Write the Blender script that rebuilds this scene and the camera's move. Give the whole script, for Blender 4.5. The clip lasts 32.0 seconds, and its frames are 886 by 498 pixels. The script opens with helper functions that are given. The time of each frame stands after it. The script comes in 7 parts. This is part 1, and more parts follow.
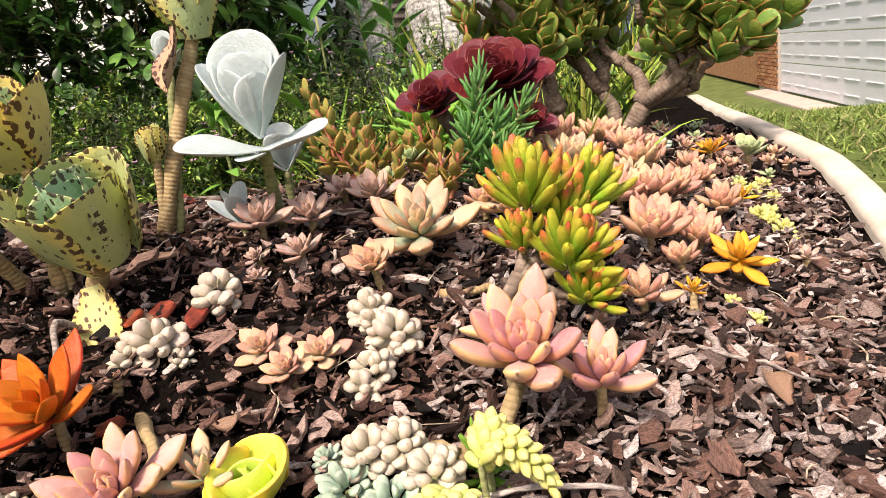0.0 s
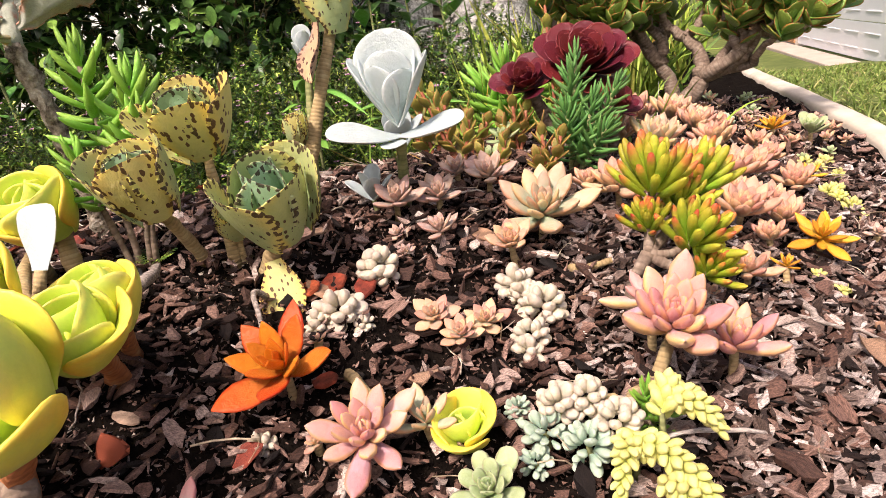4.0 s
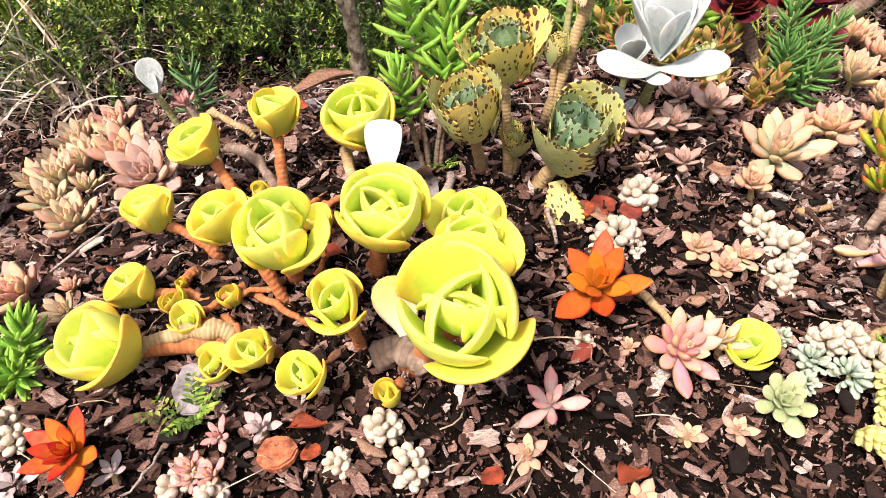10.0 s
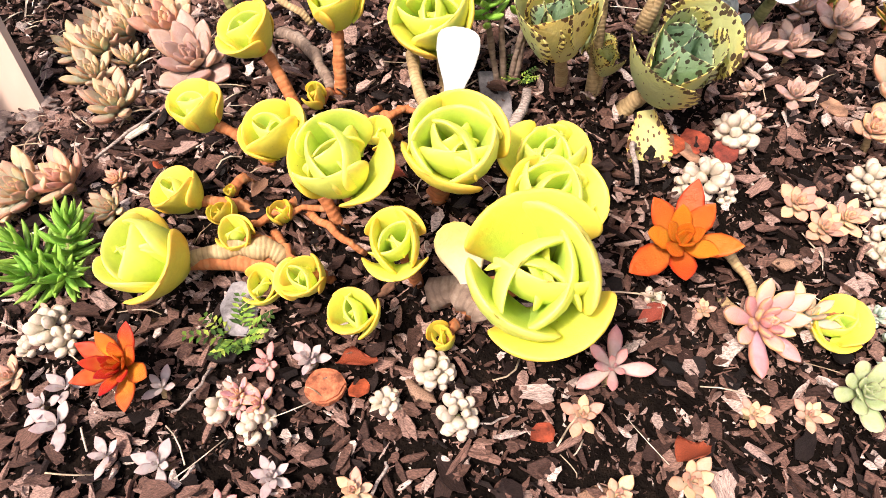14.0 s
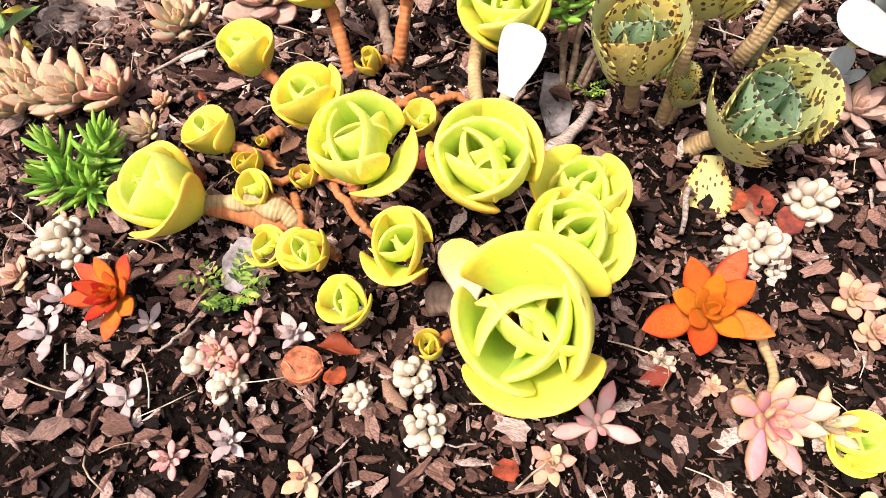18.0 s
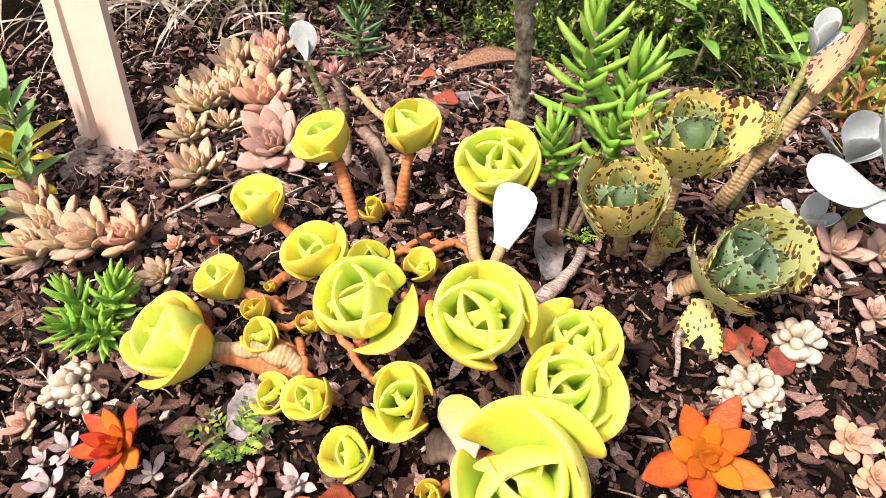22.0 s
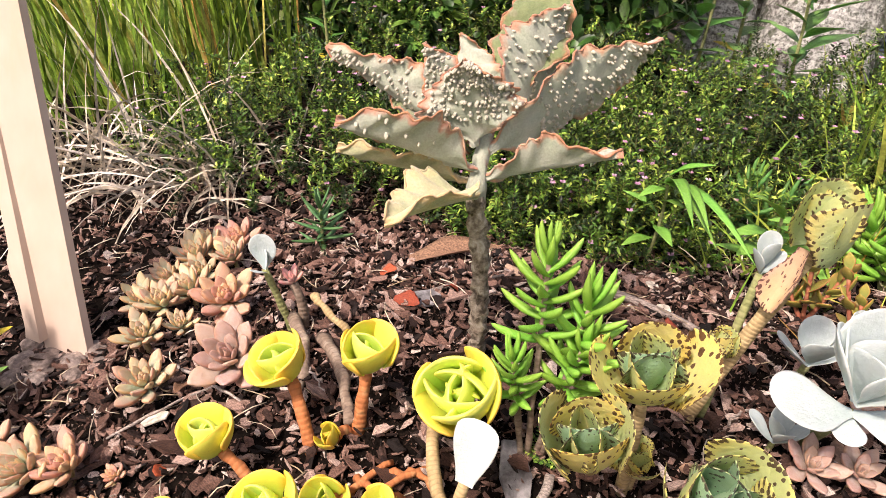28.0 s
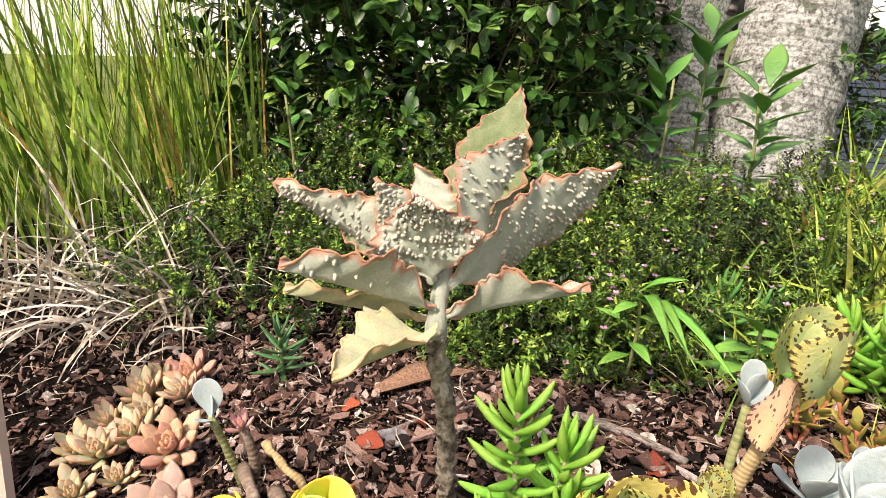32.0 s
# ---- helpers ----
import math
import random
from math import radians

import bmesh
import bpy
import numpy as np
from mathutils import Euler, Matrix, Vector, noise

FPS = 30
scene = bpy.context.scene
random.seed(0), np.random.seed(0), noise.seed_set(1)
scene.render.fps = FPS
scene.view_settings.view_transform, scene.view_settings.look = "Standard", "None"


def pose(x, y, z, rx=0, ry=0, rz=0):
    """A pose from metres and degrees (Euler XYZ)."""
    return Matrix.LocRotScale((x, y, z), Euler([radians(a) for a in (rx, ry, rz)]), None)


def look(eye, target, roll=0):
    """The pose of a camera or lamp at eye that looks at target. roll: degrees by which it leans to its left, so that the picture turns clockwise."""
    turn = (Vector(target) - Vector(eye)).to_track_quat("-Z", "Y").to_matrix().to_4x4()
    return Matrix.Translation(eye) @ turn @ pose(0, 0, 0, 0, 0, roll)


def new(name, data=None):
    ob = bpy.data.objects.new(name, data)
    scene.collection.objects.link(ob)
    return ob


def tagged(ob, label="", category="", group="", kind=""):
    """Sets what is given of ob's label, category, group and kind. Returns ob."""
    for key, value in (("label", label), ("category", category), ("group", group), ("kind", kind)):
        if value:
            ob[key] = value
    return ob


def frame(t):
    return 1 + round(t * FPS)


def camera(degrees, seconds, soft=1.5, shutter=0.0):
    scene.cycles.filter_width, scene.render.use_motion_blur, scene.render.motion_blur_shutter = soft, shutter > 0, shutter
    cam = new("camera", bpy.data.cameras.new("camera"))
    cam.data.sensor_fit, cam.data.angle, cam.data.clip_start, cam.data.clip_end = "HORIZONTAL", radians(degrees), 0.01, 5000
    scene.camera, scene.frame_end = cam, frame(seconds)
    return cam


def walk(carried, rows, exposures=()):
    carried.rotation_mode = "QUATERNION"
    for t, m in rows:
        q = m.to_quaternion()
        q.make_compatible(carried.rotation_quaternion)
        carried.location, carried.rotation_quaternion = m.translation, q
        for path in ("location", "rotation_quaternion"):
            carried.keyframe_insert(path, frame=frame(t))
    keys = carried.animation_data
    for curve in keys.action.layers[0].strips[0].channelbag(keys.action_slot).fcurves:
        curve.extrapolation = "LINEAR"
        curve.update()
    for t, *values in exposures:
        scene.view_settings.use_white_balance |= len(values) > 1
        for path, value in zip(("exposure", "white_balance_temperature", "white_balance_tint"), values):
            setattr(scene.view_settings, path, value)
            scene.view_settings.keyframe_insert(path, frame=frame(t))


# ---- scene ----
cam = camera(71.0, 32.0, 0.2)
# seconds, place in metres, turn in degrees
ROWS = [
    (0.0, 0.0523, -0.0028, 0.2229, 73.64, 9.24, 3.59),
    (0.5, 0.0411, -0.0109, 0.2334, 72.88, 9.73, 2.85),
    (1.0, 0.0275, -0.0237, 0.2409, 72.41, 10.07, 2.62),
    (1.5, 0.0109, -0.0348, 0.2478, 72.03, 10.12, 2.85),
    (2.0, -0.0111, -0.0463, 0.2560, 71.62, 9.87, 3.32),
    (2.5, -0.0357, -0.0592, 0.2661, 71.19, 9.47, 3.76),
    (3.0, -0.0528, -0.0696, 0.2761, 70.72, 9.24, 3.98),
    (3.5, -0.0631, -0.0783, 0.2874, 70.12, 9.24, 4.13),
    (5.5, -0.1293, -0.1217, 0.3424, 65.66, 6.99, 2.77),
    (6.0, -0.1590, -0.1338, 0.3692, 63.65, 6.23, 2.65),
    (6.5, -0.1882, -0.1438, 0.3893, 62.30, 5.84, 2.65),
    (7.0, -0.2151, -0.1540, 0.4031, 61.48, 5.58, 2.86),
    (7.5, -0.2425, -0.1636, 0.4135, 60.85, 5.37, 3.13),
    (8.0, -0.2740, -0.1697, 0.4246, 59.95, 5.11, 3.44),
    (8.5, -0.3061, -0.1725, 0.4400, 58.64, 4.87, 4.03),
    (9.0, -0.3320, -0.1749, 0.4562, 57.26, 4.59, 4.97),
    (9.5, -0.3505, -0.1773, 0.4670, 55.98, 4.17, 6.10),
    (10.0, -0.3646, -0.1769, 0.4750, 54.52, 3.84, 7.26),
    (10.5, -0.3778, -0.1721, 0.4840, 52.87, 3.40, 8.53),
    (11.0, -0.3910, -0.1654, 0.4924, 51.40, 2.74, 9.78),
    (11.5, -0.4015, -0.1587, 0.4975, 50.03, 2.32, 10.68),
    (12.0, -0.4089, -0.1509, 0.4986, 48.57, 2.17, 11.23),
    (12.5, -0.4102, -0.1398, 0.4966, 46.95, 2.05, 11.64),
    (13.0, -0.4060, -0.1255, 0.4936, 45.33, 1.97, 12.07),
    (13.5, -0.4049, -0.1104, 0.4927, 43.89, 1.98, 12.66),
    (14.0, -0.4082, -0.0945, 0.4946, 42.53, 2.02, 13.30),
    (14.5, -0.4136, -0.0793, 0.4974, 41.33, 1.98, 13.86),
    (16.5, -0.3932, -0.0337, 0.4961, 38.39, 0.30, 20.73),
    (17.0, -0.3894, -0.0302, 0.4984, 38.31, -0.92, 23.26),
    (17.5, -0.3857, -0.0264, 0.5009, 38.16, -1.80, 25.43),
    (18.0, -0.3835, -0.0232, 0.5039, 38.12, -2.51, 27.34),
    (18.5, -0.3854, -0.0229, 0.5089, 38.43, -3.38, 29.29),
    (19.0, -0.3899, -0.0238, 0.5141, 39.18, -4.07, 30.66),
    (19.5, -0.3920, -0.0223, 0.5199, 40.29, -4.18, 30.81),
    (20.0, -0.3911, -0.0203, 0.5295, 41.69, -3.90, 30.26),
    (20.5, -0.3908, -0.0183, 0.5407, 43.12, -3.45, 29.57),
    (21.0, -0.3913, -0.0140, 0.5497, 44.40, -2.89, 28.69),
    (21.5, -0.3914, -0.0085, 0.5547, 45.67, -2.30, 27.74),
    (22.0, -0.3920, -0.0041, 0.5575, 46.85, -1.96, 27.13),
    (22.5, -0.3933, -0.0002, 0.5622, 47.84, -1.98, 26.85),
    (23.0, -0.3951, 0.0043, 0.5684, 48.74, -2.10, 26.60),
    (23.5, -0.3981, 0.0085, 0.5740, 49.69, -2.09, 26.37),
    (24.0, -0.4023, 0.0127, 0.5788, 50.75, -1.95, 26.18),
    (24.5, -0.4058, 0.0178, 0.5841, 51.86, -1.74, 25.95),
    (25.0, -0.4077, 0.0234, 0.5901, 52.97, -1.73, 25.78),
    (25.5, -0.4086, 0.0299, 0.5952, 54.12, -2.03, 25.75),
    (27.5, -0.4152, 0.0590, 0.6224, 57.76, -2.80, 24.68),
    (28.0, -0.4128, 0.0677, 0.6269, 59.01, -2.38, 24.30),
    (28.5, -0.4122, 0.0768, 0.6327, 60.11, -2.13, 24.10),
    (29.0, -0.4133, 0.0863, 0.6380, 60.83, -2.05, 23.94),
    (29.5, -0.4158, 0.0958, 0.6424, 61.52, -1.89, 23.61),
    (30.0, -0.4184, 0.1055, 0.6449, 62.59, -1.61, 23.18),
    (30.5, -0.4199, 0.1129, 0.6451, 64.10, -1.63, 22.82),
    (31.0, -0.4204, 0.1171, 0.6442, 65.69, -1.93, 22.38),
    (31.5, -0.4198, 0.1217, 0.6424, 67.13, -1.85, 21.85),
    (32.0, -0.4191, 0.1296, 0.6389, 68.48, -1.43, 21.48),
]
walk(cam, [(t, pose(*turned)) for t, *turned in ROWS], [(0.0, 0.95, 6800, 20.0), (6.0, 0.95, 6800, 26.0), (12.0, 1.12, 6800, 26.0), (19.0, 1.12, 6800, 26.0), (27.0, 1.0, 6800, 25.0), (32.0, 1.0, 6800, 17.0)])

# ---- world, sun ----
world = bpy.data.worlds.new("sky")
scene.world = world
world.use_nodes = True
wn = world.node_tree.nodes
sky = wn.new("ShaderNodeTexSky")
sky.sky_type, sky.sun_disc = "NISHITA", False
SUN_UP, SUN_ROUND = radians(58), radians(200)
sky.sun_elevation, sky.sun_rotation = SUN_UP, SUN_ROUND
sky.air_density, sky.dust_density, sky.ozone_density = 1.0, 6.0, 0.6
wn["Background"].inputs["Strength"].default_value = 0.094
world.node_tree.links.new(sky.outputs["Color"], wn["Background"].inputs["Color"])
sun = new("sun", bpy.data.lights.new("sun", "SUN"))
sun.data.energy, sun.data.angle, sun.data.color = 2.6, radians(7), (1.0, 0.93, 0.84)
sun.matrix_world = look((0, 0, 6), (0.55, 1.1, 4.2))

# ---- materials ----
def ramp_node(nt, stops):
    r = nt.nodes.new("ShaderNodeValToRGB")
    el = r.color_ramp.elements
    while len(el) < len(stops):
        el.new(0.5)
    for e, (p, c) in zip(el, stops):
        e.position, e.color = p, (*c, 1)
    return r


class Mat:
    """A small builder round one Principled material."""

    def __init__(self, name, rough=0.6, spec=0.4):
        self.m = bpy.data.materials.new(name)
        self.m.use_nodes = True
        self.nt = self.m.node_tree
        self.b = self.nt.nodes["Principled BSDF"]
        self.b.inputs["Roughness"].default_value = rough
        self.b.inputs["Specular IOR Level"].default_value = spec
        self.tc = self.nt.nodes.new("ShaderNodeTexCoord")

    def link(self, a, b):
        self.nt.links.new(a, b)

    def noise(self, scale, detail=4, rough=0.6, space="Object", stretch=None):
        n = self.nt.nodes.new("ShaderNodeTexNoise")
        n.inputs["Scale"].default_value, n.inputs["Detail"].default_value, n.inputs["Roughness"].default_value = scale, detail, rough
        src = self.tc.outputs[space]
        if stretch:
            mp = self.nt.nodes.new("ShaderNodeMapping")
            mp.inputs["Scale"].default_value = stretch
            self.link(src, mp.inputs["Vector"])
            src = mp.outputs["Vector"]
        self.link(src, n.inputs["Vector"])
        return n.outputs["Fac"]

    def voronoi(self, scale, feature="F1", stretch=None):
        n = self.nt.nodes.new("ShaderNodeTexVoronoi")
        n.feature = feature
        n.inputs["Scale"].default_value = scale
        src = self.tc.outputs["Object"]
        if stretch:
            mp = self.nt.nodes.new("ShaderNodeMapping")
            mp.inputs["Scale"].default_value = stretch
            self.link(src, mp.inputs["Vector"])
            src = mp.outputs["Vector"]
        self.link(src, n.inputs["Vector"])
        return n

    def ramp(self, fac, stops):
        r = ramp_node(self.nt, stops)
        self.link(fac, r.inputs["Fac"])
        return r.outputs["Color"]

    def math(self, op, a, b=0.0, c=0.0):
        n = self.nt.nodes.new("ShaderNodeMath")
        n.operation = op
        for i, v in enumerate((a, b, c)):
            if isinstance(v, (int, float)):
                n.inputs[i].default_value = v
            else:
                self.link(v, n.inputs[i])
        return n.outputs[0]

    def step(self, v, lo, hi):
        n = self.nt.nodes.new("ShaderNodeMapRange")
        n.interpolation_type = "SMOOTHSTEP"
        n.inputs["From Min"].default_value, n.inputs["From Max"].default_value = lo, hi
        self.link(v, n.inputs["Value"])
        return n.outputs["Result"]

    def mix(self, fac, a, b, blend="MIX"):
        n = self.nt.nodes.new("ShaderNodeMix")
        n.data_type, n.blend_type = "RGBA", blend
        for key, v in (("Factor", fac), ("A", a), ("B", b)):
            sock = [s for s in n.inputs if s.name == key and s.type == ("VALUE" if key == "Factor" else "RGBA")][0]
            if isinstance(v, (int, float)):
                sock.default_value = v
            elif isinstance(v, tuple):
                sock.default_value = (*v, 1)
            else:
                self.link(v, sock)
        return [s for s in n.outputs if s.type == "RGBA"][0]

    def bump(self, height, strength=0.3, dist=0.002):
        n = self.nt.nodes.new("ShaderNodeBump")
        n.inputs["Strength"].default_value, n.inputs["Distance"].default_value = strength, dist
        self.link(height, n.inputs["Height"])
        self.link(n.outputs["Normal"], self.b.inputs["Normal"])

    def vary(self, col, src, amount=0.15, hue=0.015):
        """Shift value and hue by a 0..1 number."""
        n = self.nt.nodes.new("ShaderNodeHueSaturation")
        self.link(self.math("MULTIPLY_ADD", src, 2 * amount, 1 - amount), n.inputs["Value"])
        self.link(self.math("MULTIPLY_ADD", src, 2 * hue, 0.5 - hue), n.inputs["Hue"])
        self.link(col, n.inputs["Color"])
        return n.outputs["Color"]

    def rnd(self):
        return self.nt.nodes.new("ShaderNodeObjectInfo").outputs["Random"]

    def island(self):
        return self.nt.nodes.new("ShaderNodeNewGeometry").outputs["Random Per Island"]

    def uv(self):
        n = self.nt.nodes.new("ShaderNodeSeparateXYZ")
        self.link(self.tc.outputs["UV"], n.inputs[0])
        return n.outputs["X"], n.outputs["Y"]

    def out(self, col):
        if isinstance(col, tuple):
            self.b.inputs["Base Color"].default_value = (*col, 1)
        else:
            self.link(col, self.b.inputs["Base Color"])
        return self.m


def leaf_mat(name, base, tip, edge=None, edge_at=0.6, tip_at=(0.15, 0.95), rough=0.5, sss=0.12, speck=None, spots=None, bloom=0.0, vary=0.1, hue=0.012, along_edge=0.0, spec=0.35, spot_scale=11.0, spot_size=0.0, relief=0.25):
    k = Mat(name, rough, spec)
    u, v = k.uv()
    blot = k.noise(5, 3)
    s = k.math("ADD", u, k.math("MULTIPLY_ADD", blot, 0.3, -0.15))
    col = k.mix(k.step(s, *tip_at), base, tip)
    if edge:
        e = k.math("ADD", k.math("MAXIMUM", v, k.step(u, 0.86, 1.0)) if along_edge else v, k.math("MULTIPLY_ADD", blot, 0.24, -0.12))
        fac = k.step(e, edge_at, 1.0)
        if along_edge:
            fac = k.math("MULTIPLY", fac, k.step(u, 0.1, along_edge))
        col = k.mix(fac, col, edge)
    col = k.vary(col, k.rnd(), vary, hue)
    col = k.mix(k.math("MULTIPLY", k.step(k.noise(14, 5), 0.3, 0.75), 0.16), col, (base[0] * 0.55, base[1] * 0.6, base[2] * 0.5))
    if bloom:
        col = k.mix(k.math("MULTIPLY", k.step(k.noise(3, 4), 0.3, 0.8), bloom), col, (0.82, 0.84, 0.84))
    if speck:
        vo = k.voronoi(9)
        f = k.math("MULTIPLY", k.step(vo.outputs["Distance"], 0.09, 0.04), k.step(k.noise(4.3, 2), 0.62, 0.66))
        col = k.mix(f, col, speck)
    if spots:
        shift = k.nt.nodes.new("ShaderNodeVectorMath")
        shift.operation = "ADD"
        k.link(k.tc.outputs["Object"], shift.inputs[0])
        k.link(k.math("MULTIPLY", k.rnd(), 40.0), shift.inputs[1])
        xyz = k.nt.nodes.new("ShaderNodeSeparateXYZ")
        k.link(k.tc.outputs["Object"], xyz.inputs[0])
        ang = k.math("ARCTAN2", xyz.outputs["Y"], k.math("SUBTRACT", xyz.outputs["X"], 0.52))
        rag = k.math("MULTIPLY_ADD", k.noise(30, 2), 0.5, -0.25)
        vo = k.voronoi(spot_scale, stretch=(0.7, 1.2, 0.4))
        k.link(shift.outputs[0], vo.inputs["Vector"].links[0].from_node.inputs["Vector"])
        patch = k.noise(2.6, 2)
        k.link(shift.outputs[0], k.nt.nodes[-1].inputs["Vector"])
        rim = k.math("MAXIMUM", v, k.step(u, 0.80, 1.0))
        size = k.math("ADD", k.math("MULTIPLY", patch, 0.62), k.math("MULTIPLY_ADD", rim, 0.26, spot_size - 0.20))
        f = k.math("LESS_THAN", k.math("ADD", vo.outputs["Distance"], k.math("MULTIPLY", rag, 0.6)), size)
        dash = k.math("LESS_THAN", k.math("ADD", k.math("FRACT", k.math("MULTIPLY", ang, 4.3)), rag), 0.42)
        f = k.math("MAXIMUM", f, k.math("MULTIPLY", k.step(k.math("ADD", rim, k.math("MULTIPLY", rag, 0.5)), 0.84, 0.90), dash))
        col = k.mix(k.math("MULTIPLY", f, 0.93), col, spots)
    k.bump(k.math("ADD", k.noise(9, 3), k.math("MULTIPLY", k.noise(60, 3), 0.25)), relief, 0.02)
    if sss:
        k.b.inputs["Subsurface Weight"].default_value = sss
        k.b.inputs["Subsurface Radius"].default_value = (0.006, 0.005, 0.002)
    return k.out(col)


def bark_mat(name, a, b, c, rings=60, rough=0.8, ring_depth=0.5):
    """Stem bark; the rings are the scars of fallen leaves."""
    k = Mat(name, rough, 0.25)
    u, v = k.uv()
    w = k.math("SINE", k.math("MULTIPLY_ADD", k.noise(40, 2), 4.0, k.math("MULTIPLY", u, float(rings))))
    col = k.ramp(k.noise(70, 5), [(0.3, a), (0.52, b), (0.72, c)])
    col = k.mix(k.math("MULTIPLY", k.step(w, 0.3, 0.95), 0.28), col, tuple(x * 0.45 for x in a))
    k.bump(k.math("ADD", k.math("MULTIPLY", w, -ring_depth * 0.5), k.noise(180, 4)), 0.5, 0.002)
    return k.out(col)


def island_mat(name, stops, rough=0.75, grain=120, stretch=None, bump=0.5, spec=0.3, dist=0.0015):
    k = Mat(name, rough, spec)
    col = k.ramp(k.island(), stops)
    g = k.noise(grain, 5, 0.7, "Object", stretch)
    col = k.mix(0.75, col, k.ramp(g, [(0.36, (0.18, 0.16, 0.15)), (0.5, (0.8, 0.8, 0.8)), (0.64, (1.6, 1.58, 1.55))]), "MULTIPLY")
    k.bump(g, bump, dist)
    return k.out(col)


def object_mat(name, stops, rough=0.75, grain=120, stretch=None, bump=0.5, spec=0.3):
    k = Mat(name, rough, spec)
    col = k.ramp(k.rnd(), stops)
    g = k.noise(grain, 5, 0.7, "Object", stretch)
    col = k.mix(0.75, col, k.ramp(g, [(0.36, (0.18, 0.16, 0.15)), (0.5, (0.8, 0.8, 0.8)), (0.64, (1.6, 1.58, 1.55))]), "MULTIPLY")
    k.bump(g, bump, 0.0015)
    return k.out(col)


def felt_mat(name, a, b, rust, rust_at=0.78):
    """Felted leaf: mottled grey green, grainy, with blotchy rust toward the rim."""
    k = Mat(name, 0.97, 0.08)
    u, v = k.uv()
    col = k.mix(k.step(k.noise(34, 4), 0.36, 0.64), a, b)
    col = k.mix(k.math("MULTIPLY", k.step(k.noise(55, 3), 0.52, 0.72), 0.25), col, (0.44, 0.35, 0.30))
    rim = k.math("ADD", k.math("MAXIMUM", v, k.step(u, 0.80, 1.0)), k.math("MULTIPLY_ADD", k.noise(70, 4), 0.7, -0.35))
    col = k.mix(k.math("MULTIPLY", k.step(rim, rust_at, 1.02), 0.85), col, rust)
    g = k.noise(420, 4, 0.7)
    col = k.mix(0.4, col, k.ramp(g, [(0.3, (0.6, 0.6, 0.6)), (0.5, (1.0, 1.0, 1.0)), (0.7, (1.4, 1.4, 1.4))]), "MULTIPLY")
    k.bump(k.math("ADD", g, k.noise(90, 3)), 0.35, 0.003)
    k.b.inputs["Sheen Weight"].default_value = 0.35
    k.b.inputs["Sheen Roughness"].default_value = 0.5
    return k.out(k.vary(col, k.rnd(), 0.08, 0.01))


M_LIME = leaf_mat("lime leaf", (0.54, 0.76, 0.14), (0.64, 0.77, 0.14), (0.83, 0.78, 0.15), 0.62, rough=0.40, sss=0.3, vary=0.05, spec=0.3, along_edge=0.5, relief=0.07)
M_LIME_OUT = leaf_mat("outer lime leaf", (0.64, 0.74, 0.12), (0.76, 0.72, 0.10), (0.84, 0.57, 0.08), 0.52, rough=0.42, sss=0.3, speck=(0.34, 0.18, 0.04), vary=0.06, spec=0.3, along_edge=0.4, relief=0.08)
M_LIME_GOLD = leaf_mat("gold lime leaf", (0.54, 0.58, 0.075), (0.64, 0.57, 0.075), (0.72, 0.46, 0.055), 0.5, rough=0.42, sss=0.3, vary=0.1, relief=0.08)
M_GHOST = leaf_mat("peach leaf", (0.43, 0.38, 0.25), (0.58, 0.30, 0.18), (0.60, 0.28, 0.15), 0.72, rough=0.5, sss=0.15, bloom=0.12, vary=0.16, hue=0.022)
M_GHOST_GREEN = leaf_mat("grey green peach leaf", (0.34, 0.41, 0.26), (0.54, 0.37, 0.21), (0.60, 0.32, 0.15), 0.6, tip_at=(0.35, 1.0), rough=0.5, sss=0.15, bloom=0.12, vary=0.14, hue=0.025)
M_LILAC = leaf_mat("lilac grey leaf", (0.38, 0.30, 0.23), (0.45, 0.27, 0.20), (0.50, 0.27, 0.18), 0.6, rough=0.5, sss=0.12, bloom=0.2, vary=0.12, hue=0.015)
M_PINK = leaf_mat("pink leaf", (0.56, 0.33, 0.37), (0.64, 0.33, 0.27), (0.68, 0.38, 0.17), 0.62, tip_at=(0.2, 0.8), rough=0.45, sss=0.18, bloom=0.06, vary=0.15, hue=0.035)
M_ROSE = leaf_mat("rose pink leaf", (0.48, 0.40, 0.34), (0.60, 0.25, 0.22), (0.58, 0.22, 0.20), 0.7, rough=0.45, sss=0.15, bloom=0.12, vary=0.1, hue=0.008)
M_PALE = leaf_mat("pale lilac leaf", (0.37, 0.33, 0.30), (0.43, 0.33, 0.31), (0.40, 0.27, 0.25), 0.7, rough=0.5, sss=0.1, bloom=0.18, vary=0.12)
M_ORANGE = leaf_mat("orange leaf", (0.52, 0.20, 0.025), (0.62, 0.14, 0.012), (0.55, 0.10, 0.01), 0.6, rough=0.42, sss=0.12, vary=0.16, hue=0.02)
M_ORANGE_RED = leaf_mat("orange red leaf", (0.58, 0.22, 0.02), (0.60, 0.075, 0.015), (0.50, 0.055, 0.012), 0.6, rough=0.42, sss=0.12, vary=0.16, hue=0.02)
M_GOLD = leaf_mat("golden leaf", (0.56, 0.36, 0.03), (0.66, 0.34, 0.025), (0.66, 0.25, 0.02), 0.6, rough=0.42, sss=0.12, vary=0.12)
M_BEAD = leaf_mat("white bead", (0.47, 0.42, 0.30), (0.55, 0.46, 0.34), rough=0.5, sss=0.12, bloom=0.18, vary=0.08)
M_BLUEBEAD = leaf_mat("blue green bead", (0.25, 0.39, 0.27), (0.38, 0.48, 0.35), rough=0.5, sss=0.12, bloom=0.16, vary=0.12)
